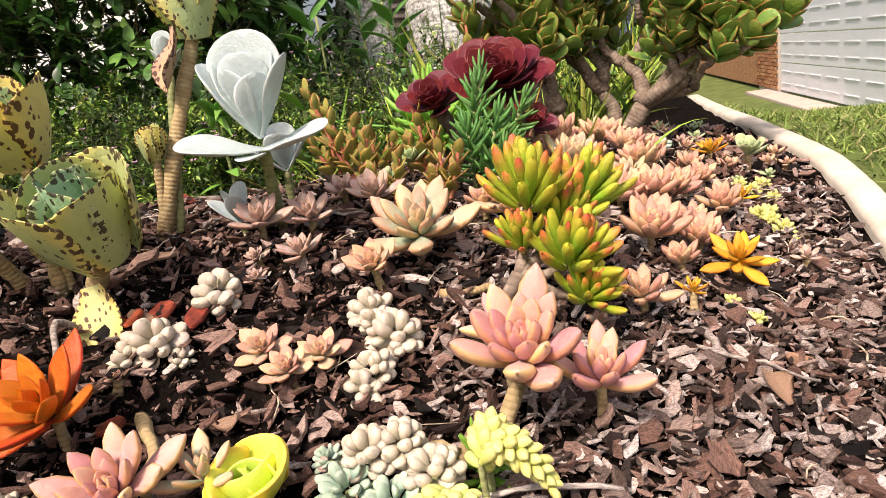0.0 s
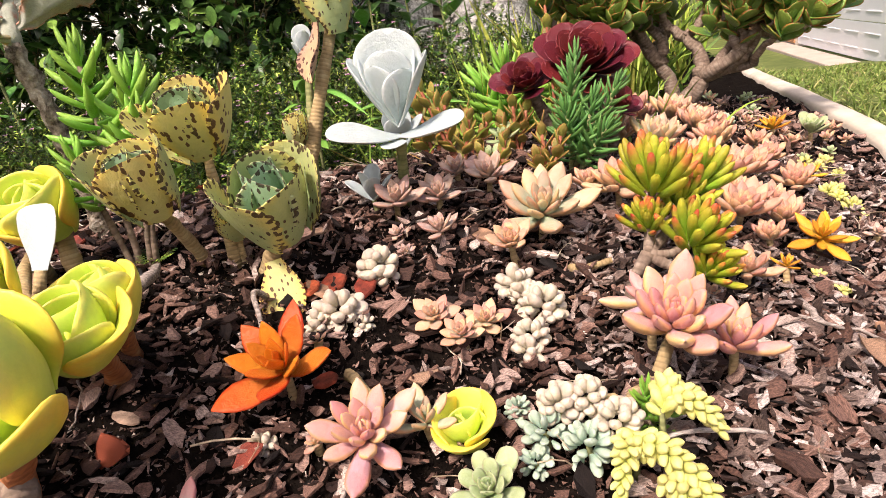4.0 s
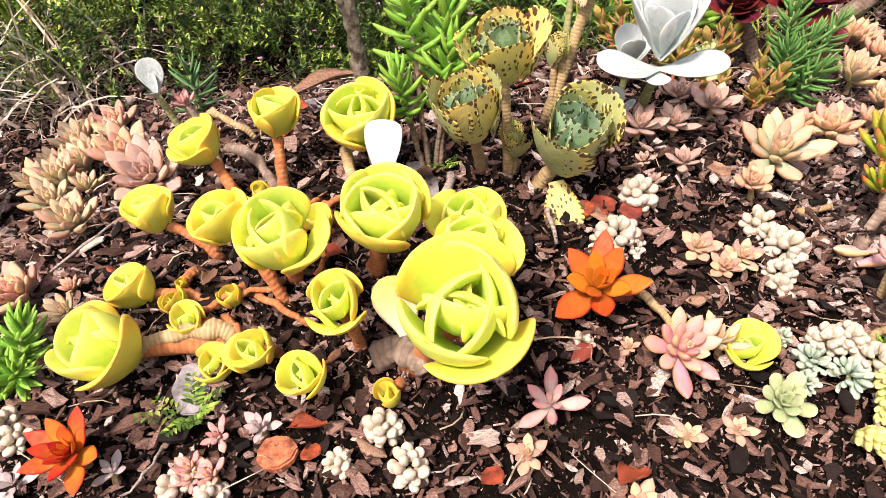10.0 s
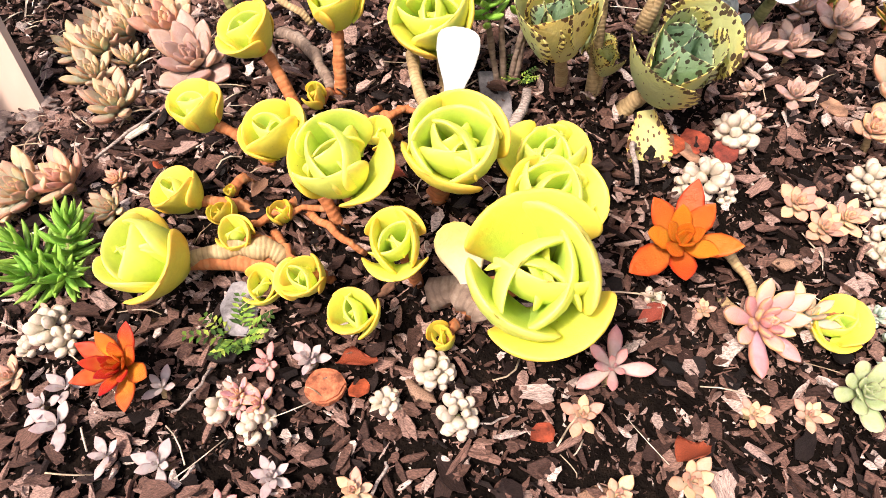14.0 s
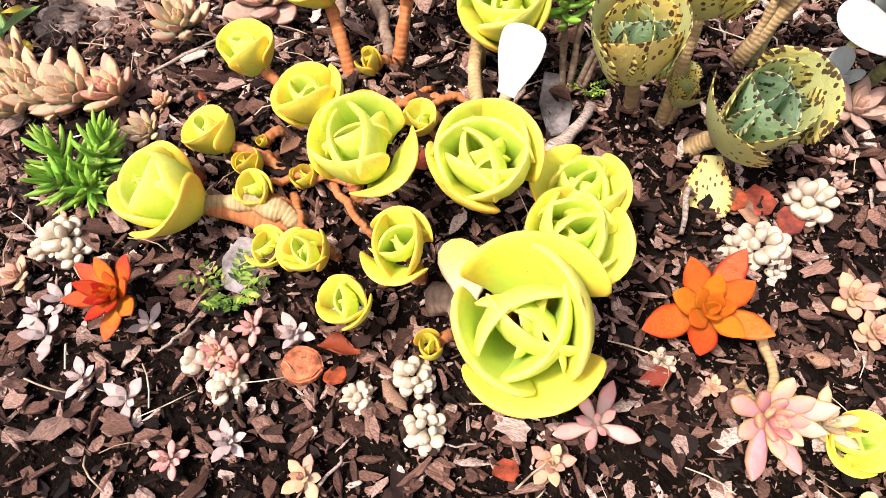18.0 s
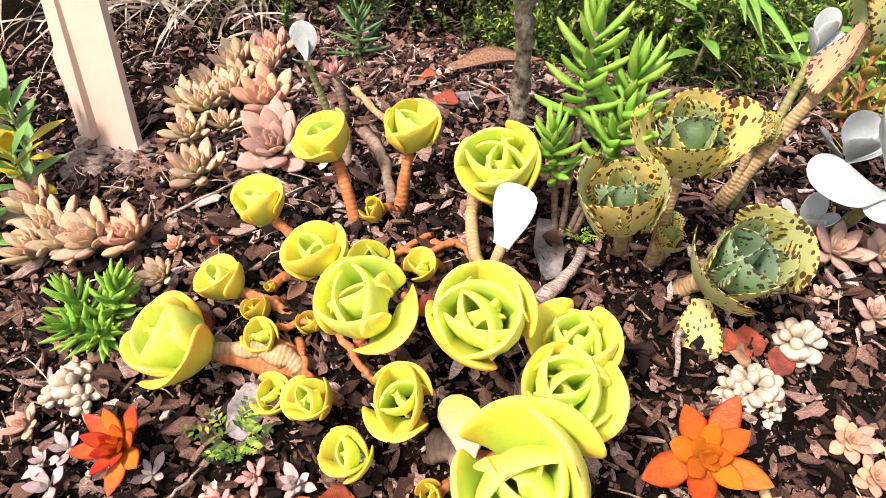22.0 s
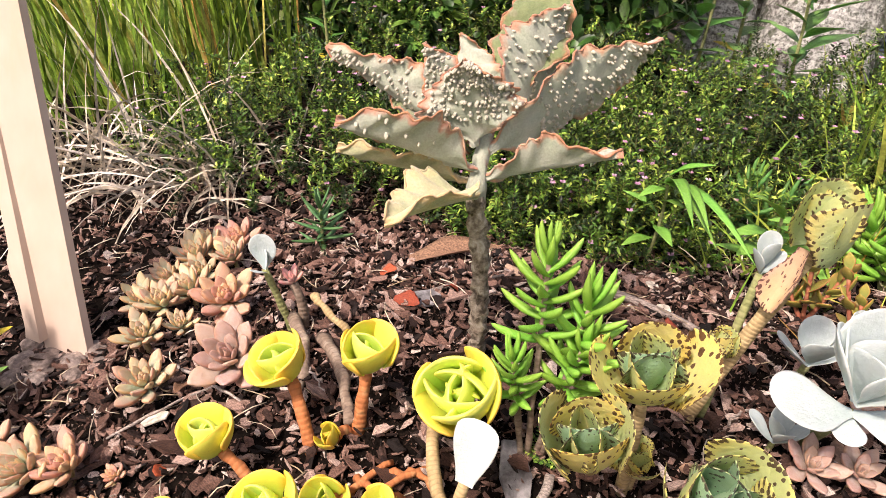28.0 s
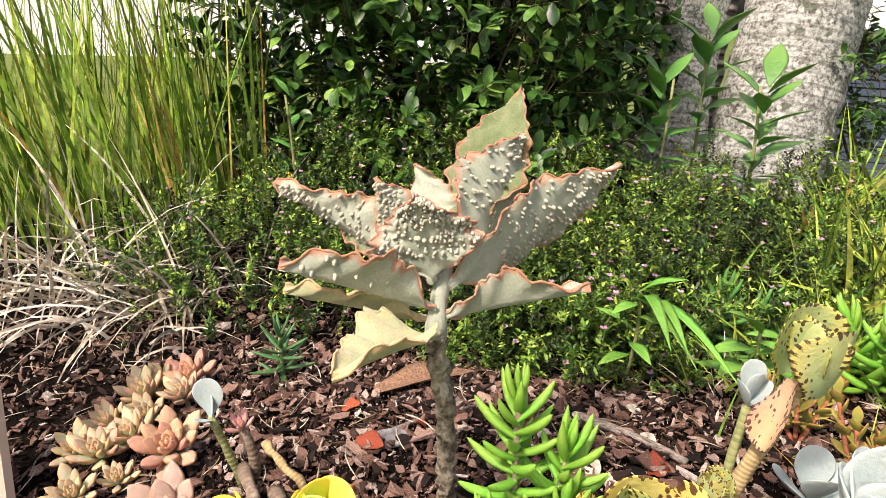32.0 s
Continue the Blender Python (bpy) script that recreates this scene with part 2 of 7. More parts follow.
M_YELLOWBEAD = leaf_mat("yellow green bead", (0.52, 0.56, 0.14), (0.66, 0.62, 0.22), rough=0.45, sss=0.15, vary=0.12)
M_SPOT = leaf_mat("spotted leaf", (0.38, 0.50, 0.24), (0.52, 0.58, 0.24), (0.70, 0.62, 0.19), 0.55, rough=0.5, sss=0.3, spots=(0.06, 0.028, 0.018), vary=0.1, spot_scale=12, spot_size=0.0)
M_SPOT_YELLOW = leaf_mat("yellow spotted leaf", (0.62, 0.61, 0.25), (0.74, 0.64, 0.22), (0.80, 0.61, 0.16), 0.5, rough=0.5, sss=0.3, spots=(0.085, 0.026, 0.014), vary=0.1, spot_scale=9.5, spot_size=0.04)
M_SPOT_GREEN = leaf_mat("green spotted leaf", (0.22, 0.43, 0.25), (0.31, 0.51, 0.29), (0.52, 0.57, 0.26), 0.80, rough=0.5, sss=0.12, spots=(0.045, 0.03, 0.02), bloom=0.10, vary=0.06, spot_scale=12, spot_size=0.02)
M_SILVER = leaf_mat("silver white leaf", (0.38, 0.475, 0.46), (0.45, 0.53, 0.52), (0.53, 0.575, 0.545), 0.85, rough=0.6, sss=0.08, bloom=0.15, vary=0.08, hue=0.006)
M_WINE = leaf_mat("wine red leaf", (0.085, 0.014, 0.018), (0.14, 0.016, 0.022), (0.30, 0.06, 0.06), 0.93, rough=0.35, sss=0.05, vary=0.2, along_edge=0.4)
M_PINE = leaf_mat("mid green finger leaf", (0.07, 0.19, 0.045), (0.11, 0.27, 0.06), rough=0.42, sss=0.1, vary=0.18)
M_BRIGHT = leaf_mat("bright green finger leaf", (0.16, 0.38, 0.04), (0.26, 0.50, 0.07), rough=0.4, sss=0.12, vary=0.14)
M_DARKSPIKE = leaf_mat("dark green spike leaf", (0.06, 0.16, 0.05), (0.10, 0.22, 0.08), rough=0.45, sss=0.05, vary=0.15)
M_JELLY = leaf_mat("green red finger leaf", (0.26, 0.40, 0.03), (0.46, 0.40, 0.035), tip_at=(0.45, 1.0), rough=0.38, sss=0.15, vary=0.16, hue=0.02)
M_JELLYTIP = leaf_mat("red tip", (0.34, 0.40, 0.03), (0.62, 0.13, 0.05), tip_at=(0.62, 1.0), rough=0.38, sss=0.15, vary=0.16, hue=0.02)
M_JADE = leaf_mat("jade leaf", (0.10, 0.20, 0.035), (0.18, 0.27, 0.045), (0.34, 0.09, 0.03), 0.84, rough=0.33, sss=0.08, vary=0.2, hue=0.02, along_edge=0.4)
M_CAMP = leaf_mat("bronze green leaf", (0.22, 0.24, 0.05), (0.34, 0.26, 0.06), (0.38, 0.13, 0.04), 0.75, rough=0.42, sss=0.1, vary=0.15, hue=0.02)
M_MINT = leaf_mat("grey green small leaf", (0.26, 0.38, 0.14), (0.36, 0.45, 0.20), (0.46, 0.40, 0.26), 0.8, rough=0.5, sss=0.1, bloom=0.15)
M_FELT = felt_mat("felt leaf", (0.315, 0.355, 0.26), (0.39, 0.41, 0.325), (0.43, 0.19, 0.11))
# greener copy of the felt, darkened to offset sun on leaves facing it
M_FELT_SUNSIDE = felt_mat("greener felt leaf darkened against sun", (0.14, 0.18, 0.08), (0.20, 0.235, 0.11), (0.36, 0.17, 0.09), 0.86)
M_FELT_YELLOW = felt_mat("yellowed felt leaf", (0.32, 0.34, 0.19), (0.44, 0.40, 0.24), (0.56, 0.38, 0.19), 0.70)
M_WART = felt_mat("pale wart", (0.44, 0.455, 0.36), (0.53, 0.53, 0.43), (0.46, 0.43, 0.33), 4.0)
M_RIM = felt_mat("rust red rim", (0.36, 0.17, 0.10), (0.50, 0.30, 0.20), (0.38, 0.17, 0.09), 0.5)
M_STEM_ORANGE = bark_mat("orange stem", (0.34, 0.12, 0.045), (0.46, 0.17, 0.06), (0.40, 0.24, 0.11), 70)
M_STEM_TAN = bark_mat("tan stem", (0.30, 0.22, 0.11), (0.42, 0.31, 0.15), (0.48, 0.40, 0.22), 90)
M_STEM_GREY = bark_mat("grey brown stem", (0.14, 0.10, 0.075), (0.24, 0.18, 0.13), (0.36, 0.30, 0.23), 60)
M_STEM_RED = bark_mat("red stem", (0.34, 0.10, 0.06), (0.42, 0.15, 0.08), (0.40, 0.24, 0.15), 40)
M_STEM_GREEN = bark_mat("green stem", (0.18, 0.20, 0.08), (0.28, 0.30, 0.12), (0.32, 0.30, 0.16), 60)
M_SOIL = Mat("dark soil", 1.0, 0.02)
_s = M_SOIL.noise(45, 6, 0.7)
M_SOIL.bump(M_SOIL.math("ADD", _s, M_SOIL.noise(260, 4)), 0.9, 0.006)
M_SOIL = M_SOIL.out(M_SOIL.ramp(_s, [(0.3, (0.004, 0.003, 0.0025)), (0.55, (0.009, 0.007, 0.0055)), (0.78, (0.026, 0.018, 0.013))]))
CHIP_STOPS = [(0.0, (0.005, 0.004, 0.003)), (0.18, (0.022, 0.012, 0.009)), (0.36, (0.085, 0.045, 0.032)), (0.58, (0.175, 0.098, 0.072)), (0.78, (0.28, 0.175, 0.135)), (0.92, (0.40, 0.30, 0.25)), (1.0, (0.62, 0.53, 0.46))]
PALE_STOPS = [(0.0, (0.015, 0.011, 0.009)), (0.25, (0.085, 0.056, 0.044)), (0.5, (0.19, 0.138, 0.112)), (0.75, (0.31, 0.24, 0.205)), (1.0, (0.60, 0.53, 0.48))]
M_CHIPS = island_mat("bark mulch", CHIP_STOPS, 0.7, 330, (1, 2.5, 1), 0.8, 0.22)
M_CHIPS_PALE = island_mat("dry pale mulch", PALE_STOPS, 0.7, 330, (1, 2.5, 1), 0.8, 0.22)
M_CHIP = object_mat("bark chip", CHIP_STOPS, 0.7, 5, (1, 5, 1), 0.8, 0.22)
M_STRAW = island_mat("dry straw", [(0, (0.32, 0.24, 0.14)), (0.5, (0.50, 0.41, 0.29)), (1, (0.70, 0.62, 0.49))], 0.7, 60)
M_TWIG = object_mat("grey weathered wood", [(0, (0.22, 0.18, 0.15)), (0.5, (0.34, 0.29, 0.25)), (1, (0.46, 0.41, 0.36))], 0.85, 60, (1, 8, 8))
M_REDLEAF = object_mat("red dead leaf", [(0, (0.20, 0.035, 0.02)), (1, (0.40, 0.09, 0.035))], 0.6, 60)
M_DEADLEAF = object_mat("brown dead leaf", [(0, (0.18, 0.09, 0.05)), (0.5, (0.30, 0.18, 0.11)), (1, (0.40, 0.28, 0.2))], 0.65, 50)
M_BRICKBIT = object_mat("broken brick", [(0, (0.36, 0.10, 0.045)), (1, (0.44, 0.15, 0.07))], 0.9, 90)
M_SLATE = object_mat("grey slate", [(0, (0.17, 0.17, 0.17)), (1, (0.26, 0.25, 0.25))], 0.75, 40)
M_CREAMSTONE = object_mat("cream stone", [(0, (0.6, 0.54, 0.42)), (1, (0.72, 0.66, 0.55))], 0.7, 40)

# ---- geometry helpers ----
rng = random.Random(7)
MOUND = [-0.006, -0.005, -0.084, 0.032, -0.042, -0.036, 0.117, 0.023, 0.006, -0.069, 0.021, 0.042, 0.055, 0.053, -0.032, 0.003, -0.048, -0.010, 0.051, 0.011]
KERB = [(0.3, 0.16), (0.347, 0.33), (0.406, 0.47), (0.446, 0.585), (0.488, 0.696), (0.526, 0.81), (0.558, 0.93), (0.582, 1.04), (0.601, 1.15), (0.626, 1.43), (0.686, 1.75), (0.756, 2.15), (0.856, 2.7)]


def kerb_side(x, y):
    """Metres outside the bed's kerb (minus: inside)."""
    best = 9.0
    for (ax, ay), (bx, by) in zip(KERB, KERB[1:]):
        dx, dy = bx - ax, by - ay
        t = max(0.0, min(1.0, ((x - ax) * dx + (y - ay) * dy) / (dx * dx + dy * dy)))
        ex, ey = x - ax - t * dx, y - ay - t * dy
        d = math.hypot(ex, ey)
        if d < abs(best):
            best = d if ex * dy - ey * dx > 0 else -d
    return best


def mound(x, y):
    z = -0.05
    for i, a in enumerate(MOUND):
        cx, cy = -1.1 + 0.4 * (i % 5), 0.1 + 0.4 * (i // 5)
        z += a * math.exp(-((x - cx) ** 2 + (y - cy) ** 2) / 0.2048)
    return z


def lawn(x, y):
    t = max(0.0, (x - 0.9) * 0.5 + (y - 1.5) * 0.86)
    return -0.05 - 0.139 * min(t, 11.0) * (x > 0.3) if x > 0.6 else -0.05 - 0.139 * min(t, 11.0) * max(0.0, min(1.0, (x - 0.3) / 0.3))


def gz(x, y):
    """Height of the ground."""
    if x < -2.2 or y < -1.2 or y > 3.2 or x > 1.4:
        return lawn(x, y)
    m = mound(x, y)
    k = kerb_side(x, y)
    f = max(0.0, min(1.0, (k - 0.0) / 0.25))
    return m * (1 - f) + lawn(x, y) * f


def rough_ground(x, y):
    """Ground height with its crumbs."""
    return gz(x, y) + 0.006 * noise.noise(Vector((x * 14, y * 14, 0))) + 0.004 * noise.noise(Vector((x * 40, y * 40, 3)))


def mesh(name, verts, faces, mat=None, uvs=None, smooth=True):
    me = bpy.data.meshes.new(name)
    me.from_pydata([tuple(v) for v in verts], [], faces)
    if uvs is not None:
        lay = me.uv_layers.new(name="UVMap")
        idx = np.zeros(len(me.loops), dtype=np.int32)
        me.loops.foreach_get("vertex_index", idx)
        lay.data.foreach_set("uv", np.asarray(uvs, dtype=np.float32)[idx].ravel())
    if mat:
        me.materials.append(mat)
    if smooth:
        me.polygons.foreach_set("use_smooth", np.ones(len(me.polygons), dtype=bool))
    me.update()
    return me


def put(name, me, parent=None, m=None, label=""):
    ob = new(name, me)
    if parent is not None:
        ob.parent = parent
    if m is not None:
        ob.matrix_local = m if parent is not None else m
    if label:
        ob["label"] = label
    return ob


def thing(name, x, y, label, category, group="", z=None):
    ob = new(name)
    ob.empty_display_size = 0.02
    ob.location = (x, y, gz(x, y) if z is None else z)
    return tagged(ob, label, category, group)


def tube(pts, radii, sides=8, wob=0.0, cap=True):
    """Verts, faces, uvs of a bent tapered tube."""
    pts = [Vector(p) for p in pts]
    verts, faces, uvs = [], [], []
    ln = 0.0
    up = Vector((0.13, 0.31, 0.94))
    for i, p in enumerate(pts):
        d = (pts[min(i + 1, len(pts) - 1)] - pts[max(i - 1, 0)]).normalized()
        a = d.cross(up if abs(d.dot(up)) < 0.95 else Vector((1, 0, 0))).normalized()
        b = d.cross(a)
        if i:
            ln += (p - pts[i - 1]).length
        for j in range(sides):
            t = 2 * math.pi * j / sides
            r = radii[i] * (1 + wob * noise.noise(p * 90 + Vector((math.cos(t), math.sin(t), 0)) * 1.7))
            verts.append(p + (a * math.cos(t) + b * math.sin(t)) * r)
            uvs.append((ln * 14, j / sides))
    n = len(pts)
    for i in range(n - 1):
        for j in range(sides):
            faces.append((i * sides + j, i * sides + (j + 1) % sides, (i + 1) * sides + (j + 1) % sides, (i + 1) * sides + j))
    if cap:
        faces.append(tuple(range(sides))[::-1])
        faces.append(tuple((n - 1) * sides + j for j in range(sides)))
    return verts, faces, uvs


def bend(a, b, sag=(0, 0, 0), n=9, jitter=0.0, r=rng):
    a, b, s = Vector(a), Vector(b), Vector(sag)
    out = []
    for i in range(n):
        t = i / (n - 1)
        p = a.lerp(b, t) + s * (4 * t * (1 - t))
        if 0 < i < n - 1 and jitter:
            p += Vector((r.uniform(-1, 1), r.uniform(-1, 1), r.uniform(-1, 1))) * jitter
        out.append(p)
    return out


def stem(name, parent, pts, r0, r1, mat, sides=9, wob=0.25, label="", knobs=True):
    """A stem through world points, as a part of a thing that has no turn of its own."""
    o = parent.matrix_world.translation if parent.parent is None else parent.location
    o = Vector(parent.location)
    n = len(pts)
    rad = [r0 + (r1 - r0) * i / (n - 1) for i in range(n)]
    if knobs:
        rad = [q * (1 + 0.10 * math.sin(i * 2.4)) for i, q in enumerate(rad)]
    v, f, u = tube([Vector(p) - o for p in pts], rad, sides, wob)
    return put(name, mesh(name, v, f, mat, u), parent, None, label)


def leaf_shape(name, mat, width, thick, cup=0.0, curl=0.0, wide_at=0.6, tip=2.2, neck=0.35, ns=9, k=10, wave=0.0, teeth=0, fold=0.0, tooth=0.04, full=1.0):
    """One leaf of length 1 along x, its upper face to +z. UV: along it, and from its middle to its edge."""
    verts, uvs, faces = [], [], []
    for i in range(ns + 1):
        s = 0.5 - 0.5 * math.cos(math.pi * i / ns)
        if s < wide_at:
            q = s / wide_at
            w = neck + (1 - neck) * math.sin(q * math.pi / 2) ** 1.5
        else:
            q = (s - wide_at) / (1 - wide_at)
            w = max(0.0, 1 - q ** tip) ** (0.5 if tip >= 2 else 0.9)
        th = thick * (0.55 + 0.45 * math.sin(min(1, s / 0.6) * math.pi / 2)) * max(0.02, (1 - max(0, (s - 0.55) / 0.45) ** 3) ** 0.6)
        w = max(w * width, 0.004)
        if teeth:
            w *= 1 + tooth * math.sin(s * teeth * 2 * math.pi)
        for j in range(k):
            a = 2 * math.pi * j / k
            c = math.cos(a)
            y = w * c
            z = th * math.copysign(abs(math.sin(a)) ** full, math.sin(a)) * (1.0 if math.sin(a) < 0 else 0.6)
            z += cup * (y / width) ** 2 * width + curl * s * s + fold * abs(y)
            z += wave * math.sin(s * 9 + (1 if c > 0 else 2.3)) * abs(c) ** 2
            verts.append((s, y, z))
            uvs.append((s, abs(c)))
    for i in range(ns):
        for j in range(k):
            faces.append((i * k + j, i * k + (j + 1) % k, (i + 1) * k + (j + 1) % k, (i + 1) * k + j))
    faces.append(tuple(range(k)))
    faces.append(tuple(ns * k + j for j in range(k))[::-1])
    return mesh(name, verts, [tuple(reversed(f)) for f in faces], mat, uvs)


def aim(axis, spin=0.0):
    """The turn that brings z onto axis."""
    return Vector(axis).normalized().to_track_quat("Z", "Y").to_matrix().to_4x4() @ Matrix.Rotation(spin, 4, "Z")


def leaf_pose(az, el, size, off=(0, 0, 0), roll=0.0, sx=1.0, sy=1.0):
    return Matrix.Translation(off) @ Matrix.Rotation(az, 4, "Z") @ Matrix.Rotation(-el, 4, "Y") @ Matrix.Rotation(roll, 4, "X") @ Matrix.Diagonal((size * sx, size * sy, size, 1))


def rosette_leaves(parent, centre, axis, radius, me, n, r, out_el=15, in_el=82, inner=0.3, core=0.12, spread=0.0, name="leaf", power=1.0, gap=2.39996, start=None, twist=0.12):
    """Leaves in a spiral; the outer ones long and low, the inner ones short and steep."""
    base = Matrix.Translation(centre) @ aim(axis, r.uniform(0, 6.28) if start is None else start)
    for i in range(n):
        t = (i / max(1, n - 1)) ** power
        el = radians(out_el + (in_el - out_el) * t + r.uniform(-5, 5) * (1 - t * 0.6))
        size = radius * (1 - (1 - inner) * t) * r.uniform(0.9, 1.08)
        az = i * gap + r.uniform(-0.12, 0.12)
        off = (math.cos(az) * core * radius * (1 - t) * 0.5, math.sin(az) * core * radius * (1 - t) * 0.5, core * radius * (t * 1.6 + spread))
        put(name, me, parent, base @ leaf_pose(az, el, size, off, r.uniform(-twist, twist), 1, r.uniform(0.92, 1.08)))


def soft_axis(r, lean=(0, 0), amount=0.2):
    return Vector((lean[0] + r.uniform(-amount, amount), lean[1] + r.uniform(-amount, amount), 1)).normalized()


LIME_KW = dict(wide_at=0.58, tip=2.3, neck=0.50, ns=16, k=20, full=0.62)
L_LIME = [leaf_shape("lime leaf", M_LIME, 0.54 + 0.03 * i, 0.105, cup=0.44 + 0.10 * i, curl=0.30 - 0.04 * i, wave=0.010 * i, **LIME_KW) for i in range(3)]
L_LIME_OUT = [leaf_shape("outer lime leaf", M_LIME_OUT, 0.60 + 0.03 * i, 0.100, cup=0.36 + 0.07 * i, curl=0.22 - 0.10 * i, wave=0.02 * i, **LIME_KW) for i in range(3)]
L_LIME_HEART = [leaf_shape("heart lime leaf", M_LIME, 0.42 + 0.05 * i, 0.12, cup=0.46, curl=0.20, **LIME_KW) for i in range(2)]
L_LIME_GOLD = [leaf_shape("gold lime leaf", M_LIME_GOLD, 0.46, 0.085, cup=0.50, curl=0.26, **LIME_KW)]
SPOT_KW = dict(curl=0.20, wide_at=0.60, tip=2.4, neck=0.40, ns=44, k=18, teeth=10, tooth=0.026, full=0.7)
L_GHOST = leaf_shape("peach leaf", M_GHOST, 0.21, 0.14, cup=0.06, curl=0.14, wide_at=0.66, tip=1.9, neck=0.45)
L_GHOST_GREEN = leaf_shape("green peach leaf", M_GHOST_GREEN, 0.185, 0.12, cup=0.06, curl=0.16, wide_at=0.66, tip=1.9, neck=0.45)
L_LILAC = leaf_shape("lilac leaf", M_LILAC, 0.24, 0.10, cup=0.08, curl=0.12, wide_at=0.62, tip=1.7, neck=0.4)
L_PINK = leaf_shape("pink leaf", M_PINK, 0.185, 0.13, cup=0.05, curl=0.16, wide_at=0.66, tip=1.8, neck=0.45)
L_ROSE = leaf_shape("rose leaf", M_ROSE, 0.20, 0.12, cup=0.05, curl=0.1, wide_at=0.66, tip=1.6, neck=0.4)
L_STAR = leaf_shape("star leaf", M_GHOST, 0.27, 0.10, cup=0.1, curl=0.12, wide_at=0.62, tip=1.6, neck=0.4)
L_PALE = leaf_shape("pale leaf", M_PALE, 0.24, 0.06, cup=0.12, curl=0.08, wide_at=0.6, tip=1.5, neck=0.35)
L_ORANGE = leaf_shape("orange leaf", M_ORANGE, 0.235, 0.06, cup=0.14, curl=0.14, wide_at=0.55, tip=1.7, neck=0.45)
L_ORANGE_RED = leaf_shape("orange red leaf", M_ORANGE_RED, 0.22, 0.06, cup=0.10, curl=0.12, wide_at=0.58, tip=1.6, neck=0.42)
L_GOLD = leaf_shape("golden leaf", M_GOLD, 0.17, 0.09, cup=0.06, curl=0.12, wide_at=0.6, tip=1.6, neck=0.45)
L_BEAD = leaf_shape("bead", M_BEAD, 0.40, 0.38, wide_at=0.56, tip=2.2, neck=0.4, ns=8, k=10)
L_BLUEBEAD = leaf_shape("blue bead", M_BLUEBEAD, 0.30, 0.22, wide_at=0.6, tip=2.2, neck=0.4, ns=8, k=10)
L_YELLOWBEAD = leaf_shape("yellow bead", M_YELLOWBEAD, 0.31, 0.28, wide_at=0.56, tip=1.8, neck=0.4, ns=8, k=9)
L_SPOT = [leaf_shape("spotted leaf", M_SPOT, 0.44 + 0.03 * i, 0.020, cup=0.42 + 0.1 * i, wave=0.012, **SPOT_KW) for i in range(2)]
L_SPOT_YELLOW = [leaf_shape("yellow spotted leaf", M_SPOT_YELLOW, 0.43 + 0.03 * i, 0.020, cup=0.36 + 0.1 * i, wave=0.012, **SPOT_KW) for i in range(2)]
L_SPOT_GREEN = [leaf_shape("green spotted leaf", M_SPOT_GREEN, 0.44, 0.022, cup=0.5, wave=0.01, **SPOT_KW)]
L_SILVER = leaf_shape("silver leaf", M_SILVER, 0.40, 0.036, cup=0.20, curl=0.10, wide_at=0.62, tip=2.2, neck=0.17, ns=16, k=16, full=0.7)
L_SPOON = leaf_shape("spoon leaf", M_SILVER, 0.40, 0.036, cup=0.26, curl=0.14, wide_at=0.72, tip=3.6, neck=0.42, ns=16, k=16, full=0.7)
L_WINE = leaf_shape("wine leaf", M_WINE, 0.36, 0.022, cup=0.2, curl=0.22, wide_at=0.68, tip=2.3, neck=0.35)
L_PINE = leaf_shape("finger leaf", M_PINE, 0.105, 0.09, curl=0.22, wide_at=0.45, tip=1.3, neck=0.7, ns=7, k=7)
L_BRIGHT = leaf_shape("bright finger leaf", M_BRIGHT, 0.135, 0.11, curl=0.24, wide_at=0.42, tip=1.3, neck=0.7, ns=7, k=7)
L_DARKSPIKE = leaf_shape("dark spike leaf", M_DARKSPIKE, 0.10, 0.06, curl=0.1, wide_at=0.35, tip=1.3, neck=0.8, ns=7, k=7)
L_JELLY = leaf_shape("jelly finger", M_JELLY, 0.12, 0.12, curl=0.08, wide_at=0.7, tip=2.6, neck=0.6, ns=8, k=9)
L_JELLYTIP = leaf_shape("jelly finger red", M_JELLYTIP, 0.115, 0.115, curl=0.08, wide_at=0.7, tip=2.4, neck=0.6, ns=8, k=9)
L_JADE = leaf_shape("jade leaf", M_JADE, 0.40, 0.09, cup=0.14, curl=0.12, wide_at=0.6, tip=2.4, neck=0.25, ns=8, k=10)
L_CAMP = leaf_shape("bronze leaf", M_CAMP, 0.34, 0.07, cup=0.2, curl=0.12, wide_at=0.5, tip=1.6, neck=0.5, ns=8, k=8)
L_MINT = leaf_shape("mint leaf", M_MINT, 0.26, 0.10, cup=0.1, curl=0.1, wide_at=0.7, tip=2.4, neck=0.35, ns=8, k=8)

# ---- ground, kerb, lawn, mulch ----
def axis_steps(lo, hi, fine_lo, fine_hi, step):
    a = [fine_lo + step * i for i in range(int(round((fine_hi - fine_lo) / step)) + 1)]
    d, p, q, before, after = step, a[0], a[-1], [], []
    while p > lo:
        d *= 1.35
        p -= d
        before.append(max(p, lo))
    d = step
    while q < hi:
        d *= 1.35
        q += d
        after.append(min(q, hi))
    return before[::-1] + a + after


